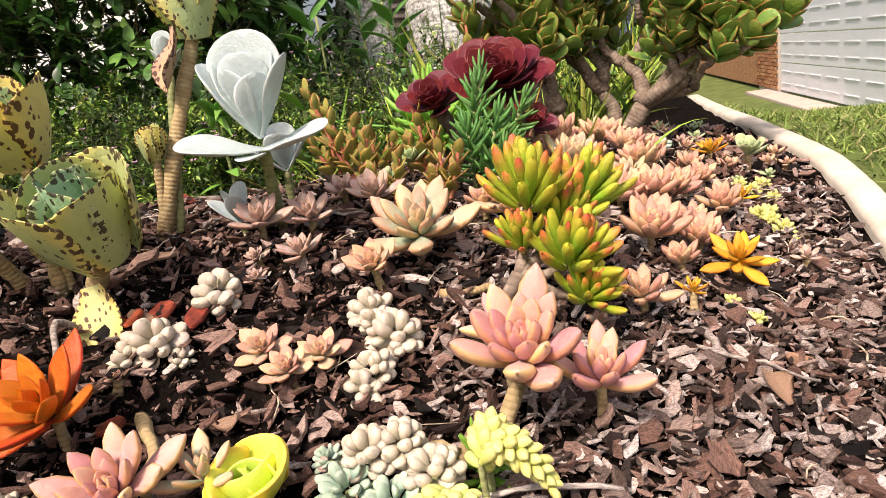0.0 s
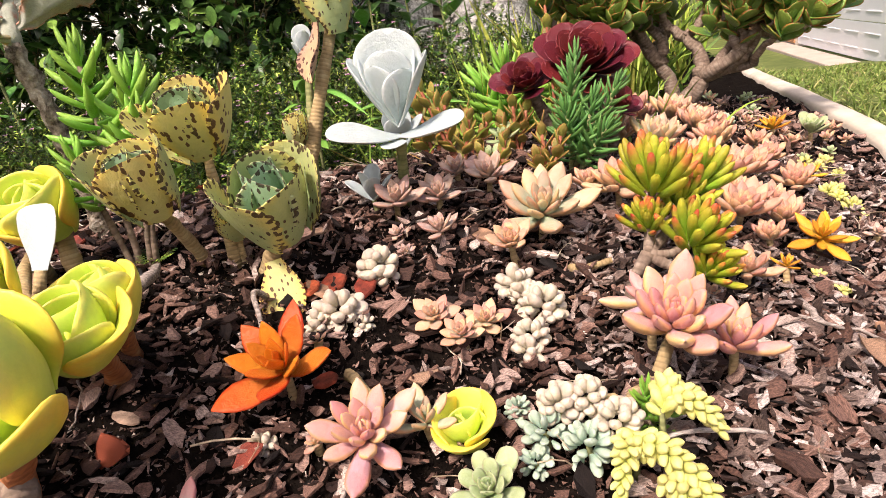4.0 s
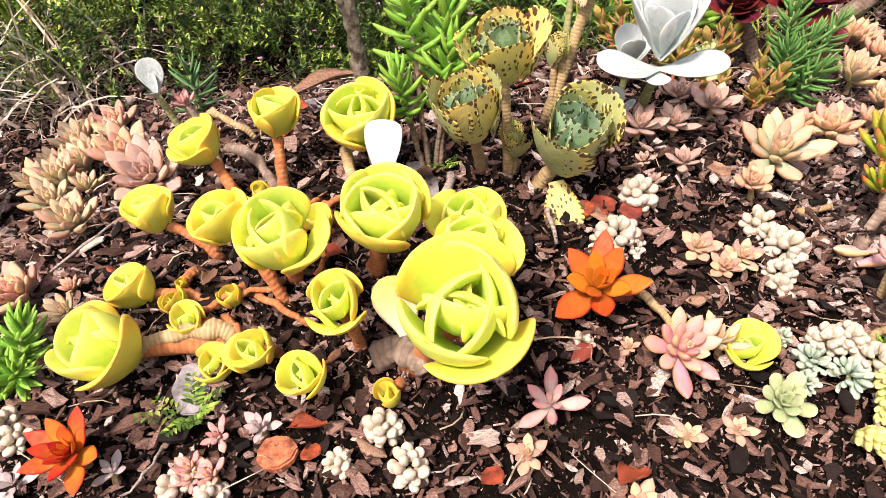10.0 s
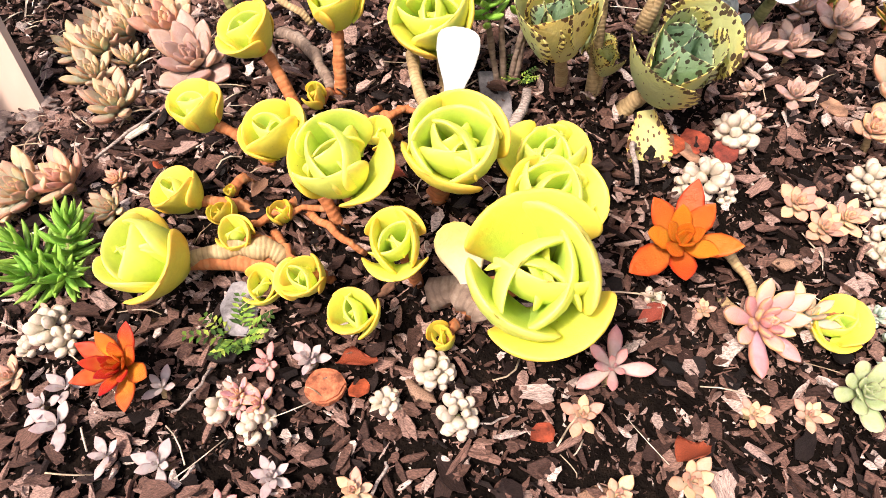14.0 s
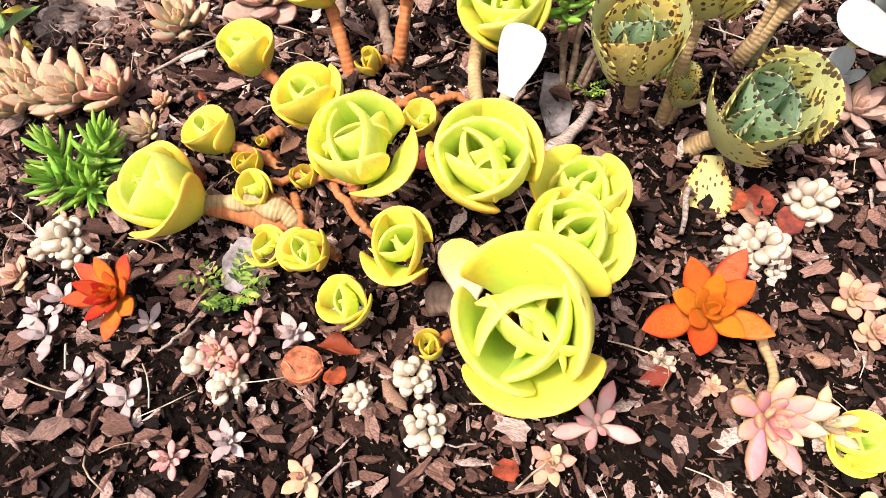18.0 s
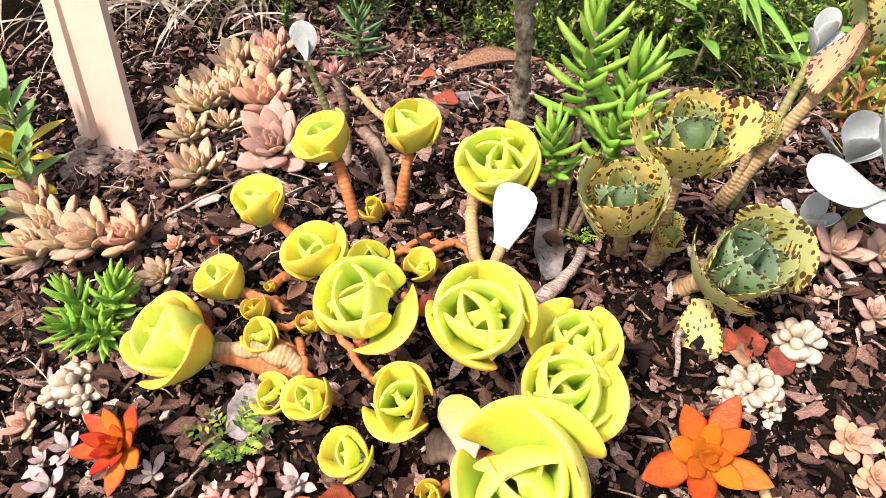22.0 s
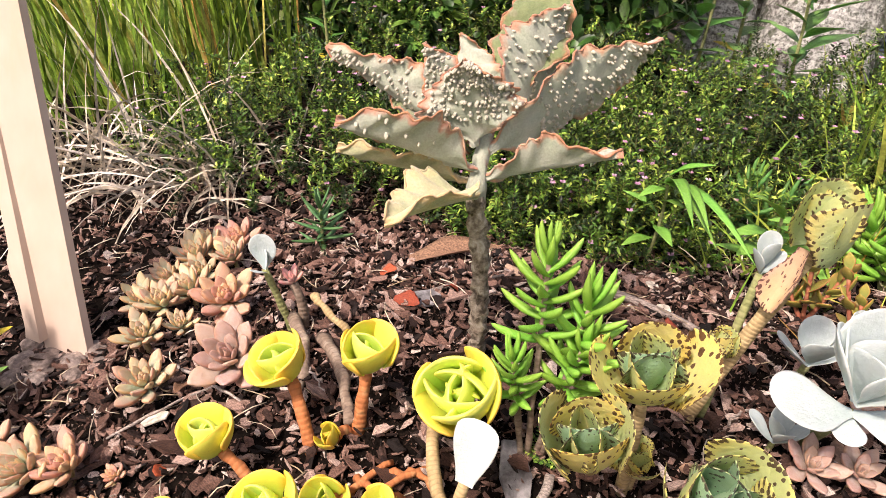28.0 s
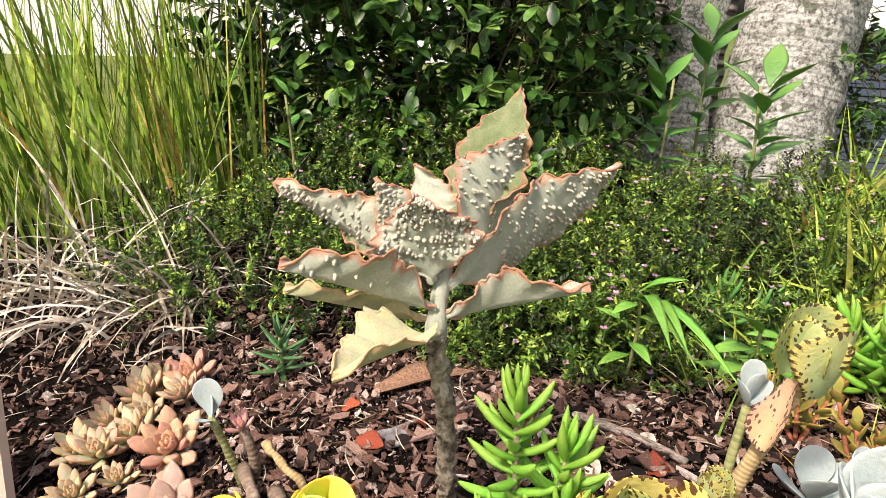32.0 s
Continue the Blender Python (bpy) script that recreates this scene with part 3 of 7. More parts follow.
def build_ground():
    xs, ys = axis_steps(-90, 90, -2.0, 1.2, 0.02), axis_steps(-90, 90, -0.3, 2.4, 0.02)
    verts, faces, kinds = [], [], []
    for y in ys:
        for x in xs:
            z = gz(x, y)
            if -2 < x < 1 and -0.3 < y < 2.4:
                z = rough_ground(x, y)
            verts.append((x, y, z))
    n = len(xs)
    for j in range(len(ys) - 1):
        for i in range(n - 1):
            faces.append((j * n + i, j * n + i + 1, (j + 1) * n + i + 1, (j + 1) * n + i))
            cx, cy = (xs[i] + xs[i + 1]) / 2, (ys[j] + ys[j + 1]) / 2
            kinds.append(1 if (cx > 1.4 or cy > 3.2 or cx < -2.4 or cy < -1 or kerb_side(cx, cy) > 0.04) else 0)
    me = mesh("ground", verts, faces, M_SOIL)
    me.materials.append(M_TURF)
    me.polygons.foreach_set("material_index", np.array(kinds, dtype=np.int32))
    tagged(new("ground", me), "dark garden soil mounded inside the kerb, turf beyond", "ground", kind="structure")


k = Mat("turf soil", 0.95, 0.15)
g = k.noise(3.0, 6)
M_TURF = k.out(k.ramp(g, [(0.3, (0.07, 0.10, 0.025)), (0.6, (0.13, 0.16, 0.045)), (0.8, (0.2, 0.19, 0.08))]))
build_ground()


def build_kerb():
    k = Mat("pale concrete", 0.85, 0.2)
    n1, n2 = k.noise(14, 6), k.noise(160, 4)
    k.bump(k.math("ADD", n1, n2), 0.35, 0.003)
    col = k.ramp(n1, [(0.3, (0.46, 0.40, 0.31)), (0.6, (0.62, 0.56, 0.46)), (0.8, (0.68, 0.63, 0.54))])
    col = k.mix(k.math("MULTIPLY", k.step(k.noise(5, 5), 0.55, 0.8), 0.5), col, (0.22, 0.18, 0.13))
    mat = k.out(col)
    pts = []
    for i in range(len(KERB) - 1):
        p0, p1, p2, p3 = (Vector((*KERB[max(0, min(len(KERB) - 1, i + o))], 0)) for o in (-1, 0, 1, 2))
        for s in range(8):
            t = s / 8
            pts.append(0.5 * ((2 * p1) + (p2 - p0) * t + (2 * p0 - 5 * p1 + 4 * p2 - p3) * t * t + (3 * p1 - p0 - 3 * p2 + p3) * t ** 3))
    prof = [(0.0, -0.06), (0.0, 0.010), (0.004, 0.017), (0.010, 0.020), (0.036, 0.021), (0.046, 0.018), (0.051, 0.011), (0.053, -0.06)]
    verts, faces = [], []
    for i, p in enumerate(pts):
        d = (pts[min(i + 1, len(pts) - 1)] - pts[max(i - 1, 0)]).normalized()
        nrm = Vector((d.y, -d.x, 0))
        z = gz(p.x + nrm.x * 0.035, p.y + nrm.y * 0.035)
        for o, h in prof:
            q = p + nrm * o
            verts.append((q.x, q.y, z + h + 0.0015 * noise.noise(q * 30)))
    m = len(prof)
    for i in range(len(pts) - 1):
        for j in range(m - 1):
            faces.append((i * m + j, (i + 1) * m + j, (i + 1) * m + j + 1, i * m + j + 1))
    faces += [tuple(range(m)), tuple((len(pts) - 1) * m + j for j in range(m))[::-1]]
    tagged(new("kerb", mesh("kerb", verts, faces, mat)), "pale cream concrete garden kerb curving round the bed", "kerb", kind="structure")


build_kerb()


def chip_geo(r, size, verts, faces, m):
    """One bark flake: an uneven outline, bent and split, with thickness."""
    n = 5 if size < 0.005 else r.choice((7, 8, 9, 10))
    ax, ay = size, size * (r.uniform(0.14, 0.3) if r.random() < 0.4 else r.uniform(0.35, 0.75))
    th = size * r.uniform(0.09, 0.24)
    curve, twist = r.uniform(-1.0, 1.0), r.uniform(-0.5, 0.5)
    b = len(verts)
    ring = []
    for i in range(n):
        a = 2 * math.pi * (i + r.uniform(-0.32, 0.32)) / n
        q = r.uniform(0.55, 1.12)
        ring.append((ax * q * math.cos(a), ay * q * math.sin(a)))
    for side in (1, -1):
        for x, y in ring:
            s = 1.0 if side > 0 else 0.9
            verts.append(m @ Vector((x * s, y * s, side * th * 0.5 + curve * y * y / ay * 0.5 + twist * x * y / ax + size * 0.07 * r.uniform(-1, 1))))
    if n > 5:
        verts.append(m @ Vector((r.uniform(-0.3, 0.3) * ax, r.uniform(-0.3, 0.3) * ay, th * r.uniform(0.5, 1.1))))
        c = len(verts) - 1
        for i in range(n):
            faces.append((b + i, b + (i + 1) % n, c))
    else:
        faces.append(tuple(b + i for i in range(n)))
    faces.append(tuple(b + n + i for i in range(n))[::-1])
    for i in range(n):
        j = (i + 1) % n
        faces.append((b + i, b + n + i, b + n + j, b + j))


def unit3(r):
    return Vector((r.uniform(-1, 1), r.uniform(-1, 1), r.uniform(-1, 1)))


def chip_pose(r, x, y, lift, tilt=0.45):
    return Matrix.Translation((x, y, rough_ground(x, y) + lift)) @ Euler((r.gauss(0, tilt), r.gauss(0, tilt), r.uniform(0, 6.28))).to_matrix().to_4x4()


def inside_bed(x, y):
    return kerb_side(x, y) < -0.01


def build_mulch():
    r = random.Random(11)
    verts, faces = [], []
    for i in range(46000):
        x, y = r.uniform(-1.75, 0.62), r.uniform(-0.12, 1.7)
        if not inside_bed(x, y) or (y > 1.25 and r.random() < 0.5):
            continue
        size = 0.0025 + 0.0135 * r.random() ** 2.6
        chip_geo(r, size, verts, faces, chip_pose(r, x, y, r.uniform(0.001, 0.011), 0.5))
    # coarser, greyer layer toward the kerb
    pv, pf = [], []
    for i in range(5200):
        x, y = r.uniform(-0.02, 0.56), r.uniform(0.28, 1.0)
        if inside_bed(x, y):
            chip_geo(r, 0.004 + 0.012 * r.random() ** 1.8, pv, pf, chip_pose(r, x, y, r.uniform(0.006, 0.013), 0.45))
    # broken flakes strewn over the whole bed
    for i in range(7500):
        x, y = r.uniform(-1.3, 0.5), r.uniform(0.0, 1.1)
        if inside_bed(x, y):
            chip_geo(r, 0.006 + 0.013 * r.random() ** 1.8, verts, faces, chip_pose(r, x, y, r.uniform(0.006, 0.013), 0.4))
    # crumbs
    for i in range(42000):
        x, y = r.uniform(-1.15, 0.5), r.uniform(-0.02, 1.0)
        if not inside_bed(x, y):
            continue
        p = Vector((x, y, rough_ground(x, y) + r.uniform(0.0, 0.006)))
        q = r.uniform(0.0012, 0.0034)
        o = len(verts)
        for j in range(4):
            verts.append(p + unit3(r) * q)
        faces.extend(((o, o + 1, o + 2), (o, o + 3, o + 1), (o + 1, o + 3, o + 2), (o, o + 2, o + 3)))
    tagged(new("mulch", mesh("mulch", verts, faces, M_CHIPS, smooth=False)), "loose layer of dark brown bark mulch chips", "mulch", kind="stuff")
    tagged(new("dry_mulch", mesh("dry_mulch", pv, pf, M_CHIPS_PALE, smooth=False)), "paler dry bark mulch flakes beside the kerb", "mulch", kind="stuff")
    # larger flakes lying on top
    shapes = []
    for i in range(14):
        v, f = [], []
        chip_geo(r, 1.0, v, f, Matrix.Identity(4))
        shapes.append(mesh("bark_chip", v, f, M_CHIP, smooth=False))
    bark = tagged(new("bark_flakes"), "larger flat flakes of brown and grey bark on the bed", "bark")
    made = 0
    while made < 300:
        x, y = r.uniform(-1.2, 0.5), r.uniform(0.02, 0.95)
        if not inside_bed(x, y):
            continue
        s = r.uniform(0.012, 0.026)
        put("bark_chip", r.choice(shapes), bark, chip_pose(r, x, y, 0.013, 0.28) @ Matrix.Diagonal((s, s * r.uniform(0.6, 1.1), s, 1)))
        made += 1
    # pine straw and fine twigs
    verts, faces = [], []
    for i in range(900):
        x, y = r.uniform(-1.6, 0.5), r.uniform(0.0, 1.4)
        if not inside_bed(x, y) or (y < 0.7 and x > -0.7 and r.random() < 0.72):
            continue
        a, ln = r.uniform(0, 6.28), r.uniform(0.015, 0.06)
        p = Vector((x, y, rough_ground(x, y) + r.uniform(0.010, 0.018)))
        q = p + Vector((math.cos(a) * ln, math.sin(a) * ln, r.uniform(-0.004, 0.008)))
        v, f, _ = tube(bend(p, q, (r.uniform(-0.006, 0.006), r.uniform(-0.006, 0.006), 0.003), 4), [r.uniform(0.0004, 0.0011)] * 4, 4)
        b = len(verts)
        verts += v
        faces += [tuple(b + t for t in fc) for fc in f]
    tagged(new("straw", mesh("straw", verts, faces, M_STRAW)), "thin dry straw and fine twigs strewn on mulch", "straw", kind="stuff")


build_mulch()

# ---- succulents ----
def simple_rosette(name, x, y, h, radius, me, n, label, group="", lean=(0, -0.25), seed=1, out_el=15, in_el=80, inner=0.35, stem_mat=None, stem_r=0.004, core=0.14, power=1.0, category="succulent", foot=None, gap=2.39996, amount=0.15):
    """A rosette whose heart stands h over the ground, on a short stem."""
    r = random.Random(seed * 7919 + int(x * 1000) * 31 + int(y * 1000))
    t = thing(name, x, y, label, category, group)
    heart = Vector((0, 0, h))
    axis = soft_axis(r, lean, amount)
    o = Vector(t.location)
    fx, fy = foot if foot else (x + r.uniform(-0.01, 0.01), y + r.uniform(-0.005, 0.012))
    base = Vector((fx, fy, gz(fx, fy) - 0.006))
    stem("stem", t, bend(base, o + heart - axis * radius * 0.02, (0, 0, -0.15 * h), 7), stem_r * 1.15, stem_r, stem_mat or M_STEM_TAN, 7)
    rosette_leaves(t, heart, axis, radius, me, n, r, out_el, in_el, inner, core, power=power, gap=gap)
    return t


# lime cabbage rosettes on orange stems
LIME_LABEL = "lime green cupped rosette succulent with yellow edges"


def lime(x, y, h, radius, n=11, foot=None, lean=(0.0, -0.45), big=False, seed=3, mat=None, label=LIME_LABEL, start=None):
    r = random.Random(seed * 101 + int(x * 1000) * 17 + int(y * 1000))
    t = thing("lime_rosette", x, y, label, "succulent", "lime rosettes")
    axis = soft_axis(r, lean, 0.1)
    o, heart = Vector(t.location), Vector((0, 0, h))
    fx, fy = foot if foot else (x + 0.01, y + 0.03)
    low = o + heart - axis * radius * 0.45
    base = Vector((fx, fy, gz(fx, fy) - 0.005))
    stem("stem", t, bend(base, low, (0, 0, 0.012), 9), max(0.006, radius * 0.19), max(0.0055, radius * 0.15), mat or M_STEM_ORANGE, 10, 0.35)
    base = Matrix.Translation(heart - axis * radius * 0.5) @ aim(axis, r.uniform(0, 6.28) if start is None else start)
    pairs = 5 if radius > 0.045 else 4 if radius > 0.029 else 3
    lift = ((55, 63, 70, 76, 84), (57, 65, 73, 84), (60, 69, 83))[5 - pairs]
    long = ((1.12, 1.20, 1.14, 1.00, 0.80), (1.14, 1.18, 1.04, 0.80), (1.14, 1.08, 0.84))[5 - pairs]
    wide = ((0.30, 0.30, 0.20, 0.11, 0.03), (0.30, 0.27, 0.14, 0.03), (0.28, 0.18, 0.04))[5 - pairs]
    for i in range(pairs * 2):
        p = i // 2
        az = (i % 2) * math.pi + p * 1.5708 + p * 0.34 + r.uniform(-0.22, 0.22)
        el = radians(lift[p] + r.uniform(-5, 5))
        size = radius * long[p] * r.uniform(0.92, 1.06)
        out = radius * wide[p] * r.uniform(0.85, 1.15)
        inner = L_LIME_HEART if p == pairs - 1 else L_LIME
        me = r.choice(L_LIME_GOLD if radius < 0.025 else L_LIME_OUT if p == 0 or (p == 1 and pairs < 5) else inner)
        put("leaf", me, t, base @ leaf_pose(az, el, size, (out * math.cos(az), out * math.sin(az), radius * (0.05 * p + r.uniform(-0.04, 0.04))), r.uniform(-0.16, 0.16) * (p > 0)))
    return t


HUB = (-0.634, 0.328)
lime(-0.422, 0.226, 0.154, 0.073, 12, (-0.491, 0.280), (0.10, -0.62), start=1.85, label="largest lime green cabbage-like rosette with a pale torn leaf")
torn = thing("torn_leaf", -0.481, 0.252, "pale yellow white torn leaf beside the largest rosette", "leaf")
put("leaf", leaf_shape("torn leaf", leaf_mat("bleached leaf", (0.72, 0.66, 0.42), (0.66, 0.60, 0.16), rough=0.5, sss=0.1), 0.36, 0.03, cup=0.3, curl=0.2, wide_at=0.6, tip=2.2, neck=0.4), torn, Matrix.Translation((0, 0, 0.085)) @ aim((-0.2, -0.55, 1)) @ leaf_pose(radians(120), radians(35), 0.062))
lime(-0.508, 0.327, 0.138, 0.060, 12, (-0.546, 0.385), (0.0, -0.5), start=1.1)
lime(-0.609, 0.301, 0.125, 0.053, 12, (-0.638, 0.367), (0.0, -0.5))
lime(-0.430, 0.368, 0.100, 0.047, 10, (-0.458, 0.420), (0.1, -0.4))
lime(-0.424, 0.320, 0.116, 0.053, 11, (-0.458, 0.394), (0.15, -0.5))
lime(-0.547, 0.254, 0.106, 0.037, 9, (-0.545, 0.292))
lime(-0.800, 0.236, 0.048, 0.056, 11, (-0.653, 0.278), (-0.35, -0.5))
lime(-0.688, 0.338, 0.103, 0.039, 9, HUB)
lime(-0.812, 0.396, 0.068, 0.036, 9, (-0.740, 0.394), (-0.2, -0.3))
lime(-0.807, 0.314, 0.040, 0.034, 9, (-0.718, 0.329), (-0.25, -0.3))
lime(-0.581, 0.217, 0.054, 0.031, 7, (-0.594, 0.250), (0.0, -0.5))
lime(-0.690, 0.242, 0.016, 0.028, 7, (-0.646, 0.263))
lime(-0.644, 0.248, 0.035, 0.031, 8, (-0.631, 0.275))
lime(-0.730, 0.281, 0.030, 0.027, 7, (-0.680, 0.293))
lime(-0.760, 0.310, 0.022, 0.024, 7)
lime(-0.697, 0.320, 0.018, 0.022, 6)
lime(-0.704, 0.464, 0.024, 0.024, 6)
lime(-0.614, 0.417, 0.028, 0.026, 6)
lime(-0.669, 0.401, 0.026, 0.031, 7)
lime(-0.767, 0.342, 0.015, 0.012, 6)
lime(-0.504, 0.233, 0.020, 0.024, 6, lean=(0, -0.3))
lime(-0.690, 0.525, 0.088, 0.042, 9, (-0.688, 0.496), (0.0, -0.3), mat=M_STEM_ORANGE, label="lime green rosette on a tall straight orange stem")
lime(-0.781, 0.489, 0.086, 0.041, 9, (-0.726, 0.458), (-0.15, -0.4), label="lime green rosette on a leaning orange stem")
lime(-0.574, 0.517, 0.085, 0.056, 8, (-0.559, 0.516), (0.0, -0.7), mat=M_STEM_TAN, label="lime green rosette with orange edge behind a white leaf")
lime(-0.135, 0.335, 0.022, 0.031, 6, lean=(0, -0.4), label="small lime green cup succulent on the mulch")

# bare orange branches that join the lime rosettes
def branch(x0, y0, x1, y1, r0=0.006, sag=0.012, lift0=0.008, lift1=0.012, mat=M_STEM_ORANGE, name="succulent_branch", label="bare orange-brown succulent branch lying over mulch"):
    t = thing(name, x0, y0, label, "branch")
    a, b = Vector((x0, y0, gz(x0, y0) + lift0)), Vector((x1, y1, gz(x1, y1) + lift1))
    rr = random.Random(int(x0 * 999) + int(y1 * 777))
    stem("stem", t, bend(a, b, (rr.uniform(-0.02, 0.02), rr.uniform(-0.015, 0.015), sag), 10, 0.0025, rr), r0, r0 * 0.75, mat, 8, 0.4)


for e in ((-0.677, 0.336, -0.60, 0.30), (-0.667, 0.367, -0.63, 0.47), (-0.644, 0.415, -0.59, 0.48), (-0.659, 0.443, -0.60, 0.42), (-0.705, 0.306, -0.66, 0.27), (-0.632, 0.456, -0.57, 0.45), (-0.735, 0.298, -0.64, 0.34), (-0.630, 0.390, -0.61, 0.36)):
    branch(*e, 0.0045)
branch(-0.677, 0.277, -0.781, 0.244, 0.0105, 0.012, 0.014, 0.03, M_STEM_TAN)
branch(-0.523, 0.278, -0.466, 0.257, 0.017, 0.01, 0.012, 0.03, M_STEM_GREY)
branch(-0.818, 0.616, -0.698, 0.496, 0.009, 0.015, 0.01, 0.01, M_STEM_GREY)

# white spoon leaf on a hooked stem in front of a lime rosette
t = thing("silver_shoot", -0.551, 0.469, "single white spoon leaf on a hooked tan stem", "succulent")
tip = Vector((-0.538, 0.444, 0.128))
stem("stem", t, [(-0.604, 0.533, gz(-0.604, 0.533) - 0.004), (-0.602, 0.516, 0.126), (-0.591, 0.486, 0.120), (-0.579, 0.463, 0.110), (-0.564, 0.442, 0.102), (-0.551, 0.431, 0.099), (-0.540, 0.432, 0.106), tip], 0.0075, 0.006, M_STEM_TAN, 10)
put("leaf", L_SPOON, t, Matrix.Translation(tip - Vector(t.location)) @ aim((-0.05, -0.75, 0.65)) @ leaf_pose(radians(88), radians(8), 0.066, sy=0.86))

# peach, lilac, pink rosettes
PEACH = "plump peach pink rosette succulent with pointed leaves"
for i, (x, y, h, q) in enumerate(((0.087, 0.936, 0.03, 0.046), (0.162, 1.100, 0.03, 0.046), (0.161, 0.913, 0.032, 0.049), (0.241, 1.120, 0.03, 0.045), (0.264, 1.050, 0.028, 0.042), (0.271, 0.985, 0.026, 0.040), (0.198, 0.869, 0.024, 0.037), (0.207, 0.826, 0.024, 0.038), (0.247, 0.841, 0.026, 0.042), (0.285, 0.873, 0.025, 0.039), (0.219, 0.712, 0.027, 0.042), (0.242, 0.680, 0.016, 0.025), (0.280, 0.732, 0.02, 0.033), (0.294, 0.796, 0.016, 0.025), (0.348, 0.853, 0.022, 0.034), (0.354, 0.966, 0.018, 0.028))):
    simple_rosette("ghost_rosette", x, y, h * 1.15, q * 1.2, L_GHOST_GREEN if i in (0, 2, 6) else L_GHOST, 26, PEACH, "peach rosettes", seed=i, out_el=30, amount=0.25)
for i, (x, y, q) in enumerate(((0.120, 0.985, 0.036), (0.200, 1.000, 0.036), (0.135, 1.040, 0.034), (0.300, 1.020, 0.032), (0.320, 1.100, 0.03), (0.240, 0.926, 0.034), (0.318, 0.927, 0.028), (0.255, 0.776, 0.03), (0.200, 1.170, 0.036), (0.290, 1.180, 0.03), (0.360, 1.030, 0.026), (0.237, 0.794, 0.03), (0.155, 0.800, 0.03))):
    simple_rosette("ghost_rosette", x, y, 0.022, q * 1.15, L_GHOST_GREEN if i % 4 == 1 else L_GHOST, 22, PEACH, "peach rosettes", seed=40 + i, out_el=34, amount=0.3)
simple_rosette("ghost_rosette", 0.174, 0.568, 0.028, 0.037, L_GHOST, 18, "peach rosette beside the jelly bean plant", "peach rosettes", seed=60)
simple_rosette("ghost_rosette", 0.126, 0.542, 0.010, 0.015, L_STAR, 14, "tiny pale peach rosette on mulch", "peach rosettes", seed=61)
simple_rosette("ghost_rosette", 0.028, 0.734, 0.03, 0.034, L_GHOST, 16, PEACH, "peach rosettes", seed=62)
simple_rosette("ghost_rosette", -0.040, 0.633, 0.034, 0.070, L_GHOST_GREEN, 26, "large grey green rosette with peach orange outer leaves", "peach rosettes", lean=(0, -0.4), seed=63, out_el=14, inner=0.3)
simple_rosette("ghost_rosette", 0.065, 0.727, 0.034, 0.053, L_GHOST, 22, PEACH, "peach rosettes", seed=64, lean=(0, -0.35))
simple_rosette("ghost_rosette", -0.082, 0.573, 0.03, 0.033, L_STAR, 20, "peach pink rosette on a short leaning stem", "peach rosettes", lean=(0, -0.4), seed=65, out_el=25)
for i, (x, y, q) in enumerate(((-0.165, 0.467, 0.027), (-0.114, 0.462, 0.026), (-0.138, 0.443, 0.026))):
    simple_rosette("star_rosette", x, y, 0.016, q, L_STAR, 20, "small copper peach star rosette with sharp leaves", "star rosettes", lean=(0, -0.45), seed=70 + i, out_el=12, in_el=75)
for i, (x, y, h, q) in enumerate(((-0.218, 0.658, 0.028, 0.042), (-0.167, 0.680, 0.026, 0.040), (-0.163, 0.608, 0.02, 0.031), (-0.101, 0.742, 0.03, 0.044), (-0.203, 0.577, 0.01, 0.015), (-0.146, 0.769, 0.024, 0.036), (-0.214, 0.614, 0.01, 0.018))):
    simple_rosette("ghost_rosette", x, y, h, q, L_LILAC, 17, "dusty lilac grey rosette succulent", "lilac rosettes", lean=(0, -0.35), seed=80 + i, out_el=14)

simple_rosette("pink_rosette", -0.212, 0.314, 0.034, 0.054, L_PINK, 24, "pink and peach rosette on a curved stem", "pink rosettes", lean=(0.15, -0.5), seed=90, foot=(-0.238, 0.358), stem_r=0.0055)
simple_rosette("pink_rosette", -0.166, 0.333, 0.026, 0.036, L_GHOST_GREEN, 12, "yellowish peach rosette beside the pink one", "pink rosettes", lean=(0.1, -0.2), seed=91)
simple_rosette("pink_rosette", 0.052, 0.414, 0.055, 0.066, L_PINK, 26, "large pink and yellow rosette on a bent woody stem", "pink rosettes", lean=(0.1, -0.45), seed=92, foot=(0.010, 0.371), stem_r=0.006, out_el=34)
simple_rosette("pink_rosette", 0.041, 0.441, 0.06, 0.036, L_ROSE, 14, "rose pink rosette crowning a larger one", "pink rosettes", lean=(0, -0.3), seed=93)
simple_rosette("pink_rosette", 0.106, 0.415, 0.038, 0.048, L_PINK, 20, "pink tipped rosette with plump leaves", "pink rosettes", lean=(0.15, -0.4), seed=94, out_el=30)
simple_rosette("pink_rosette", -0.342, 0.243, 0.026, 0.042, L_ROSE, 11, "dusty rose star succulent with thick leaves", "pink rosettes", lean=(0, -0.4), seed=95, out_el=0, in_el=70, inner=0.25)
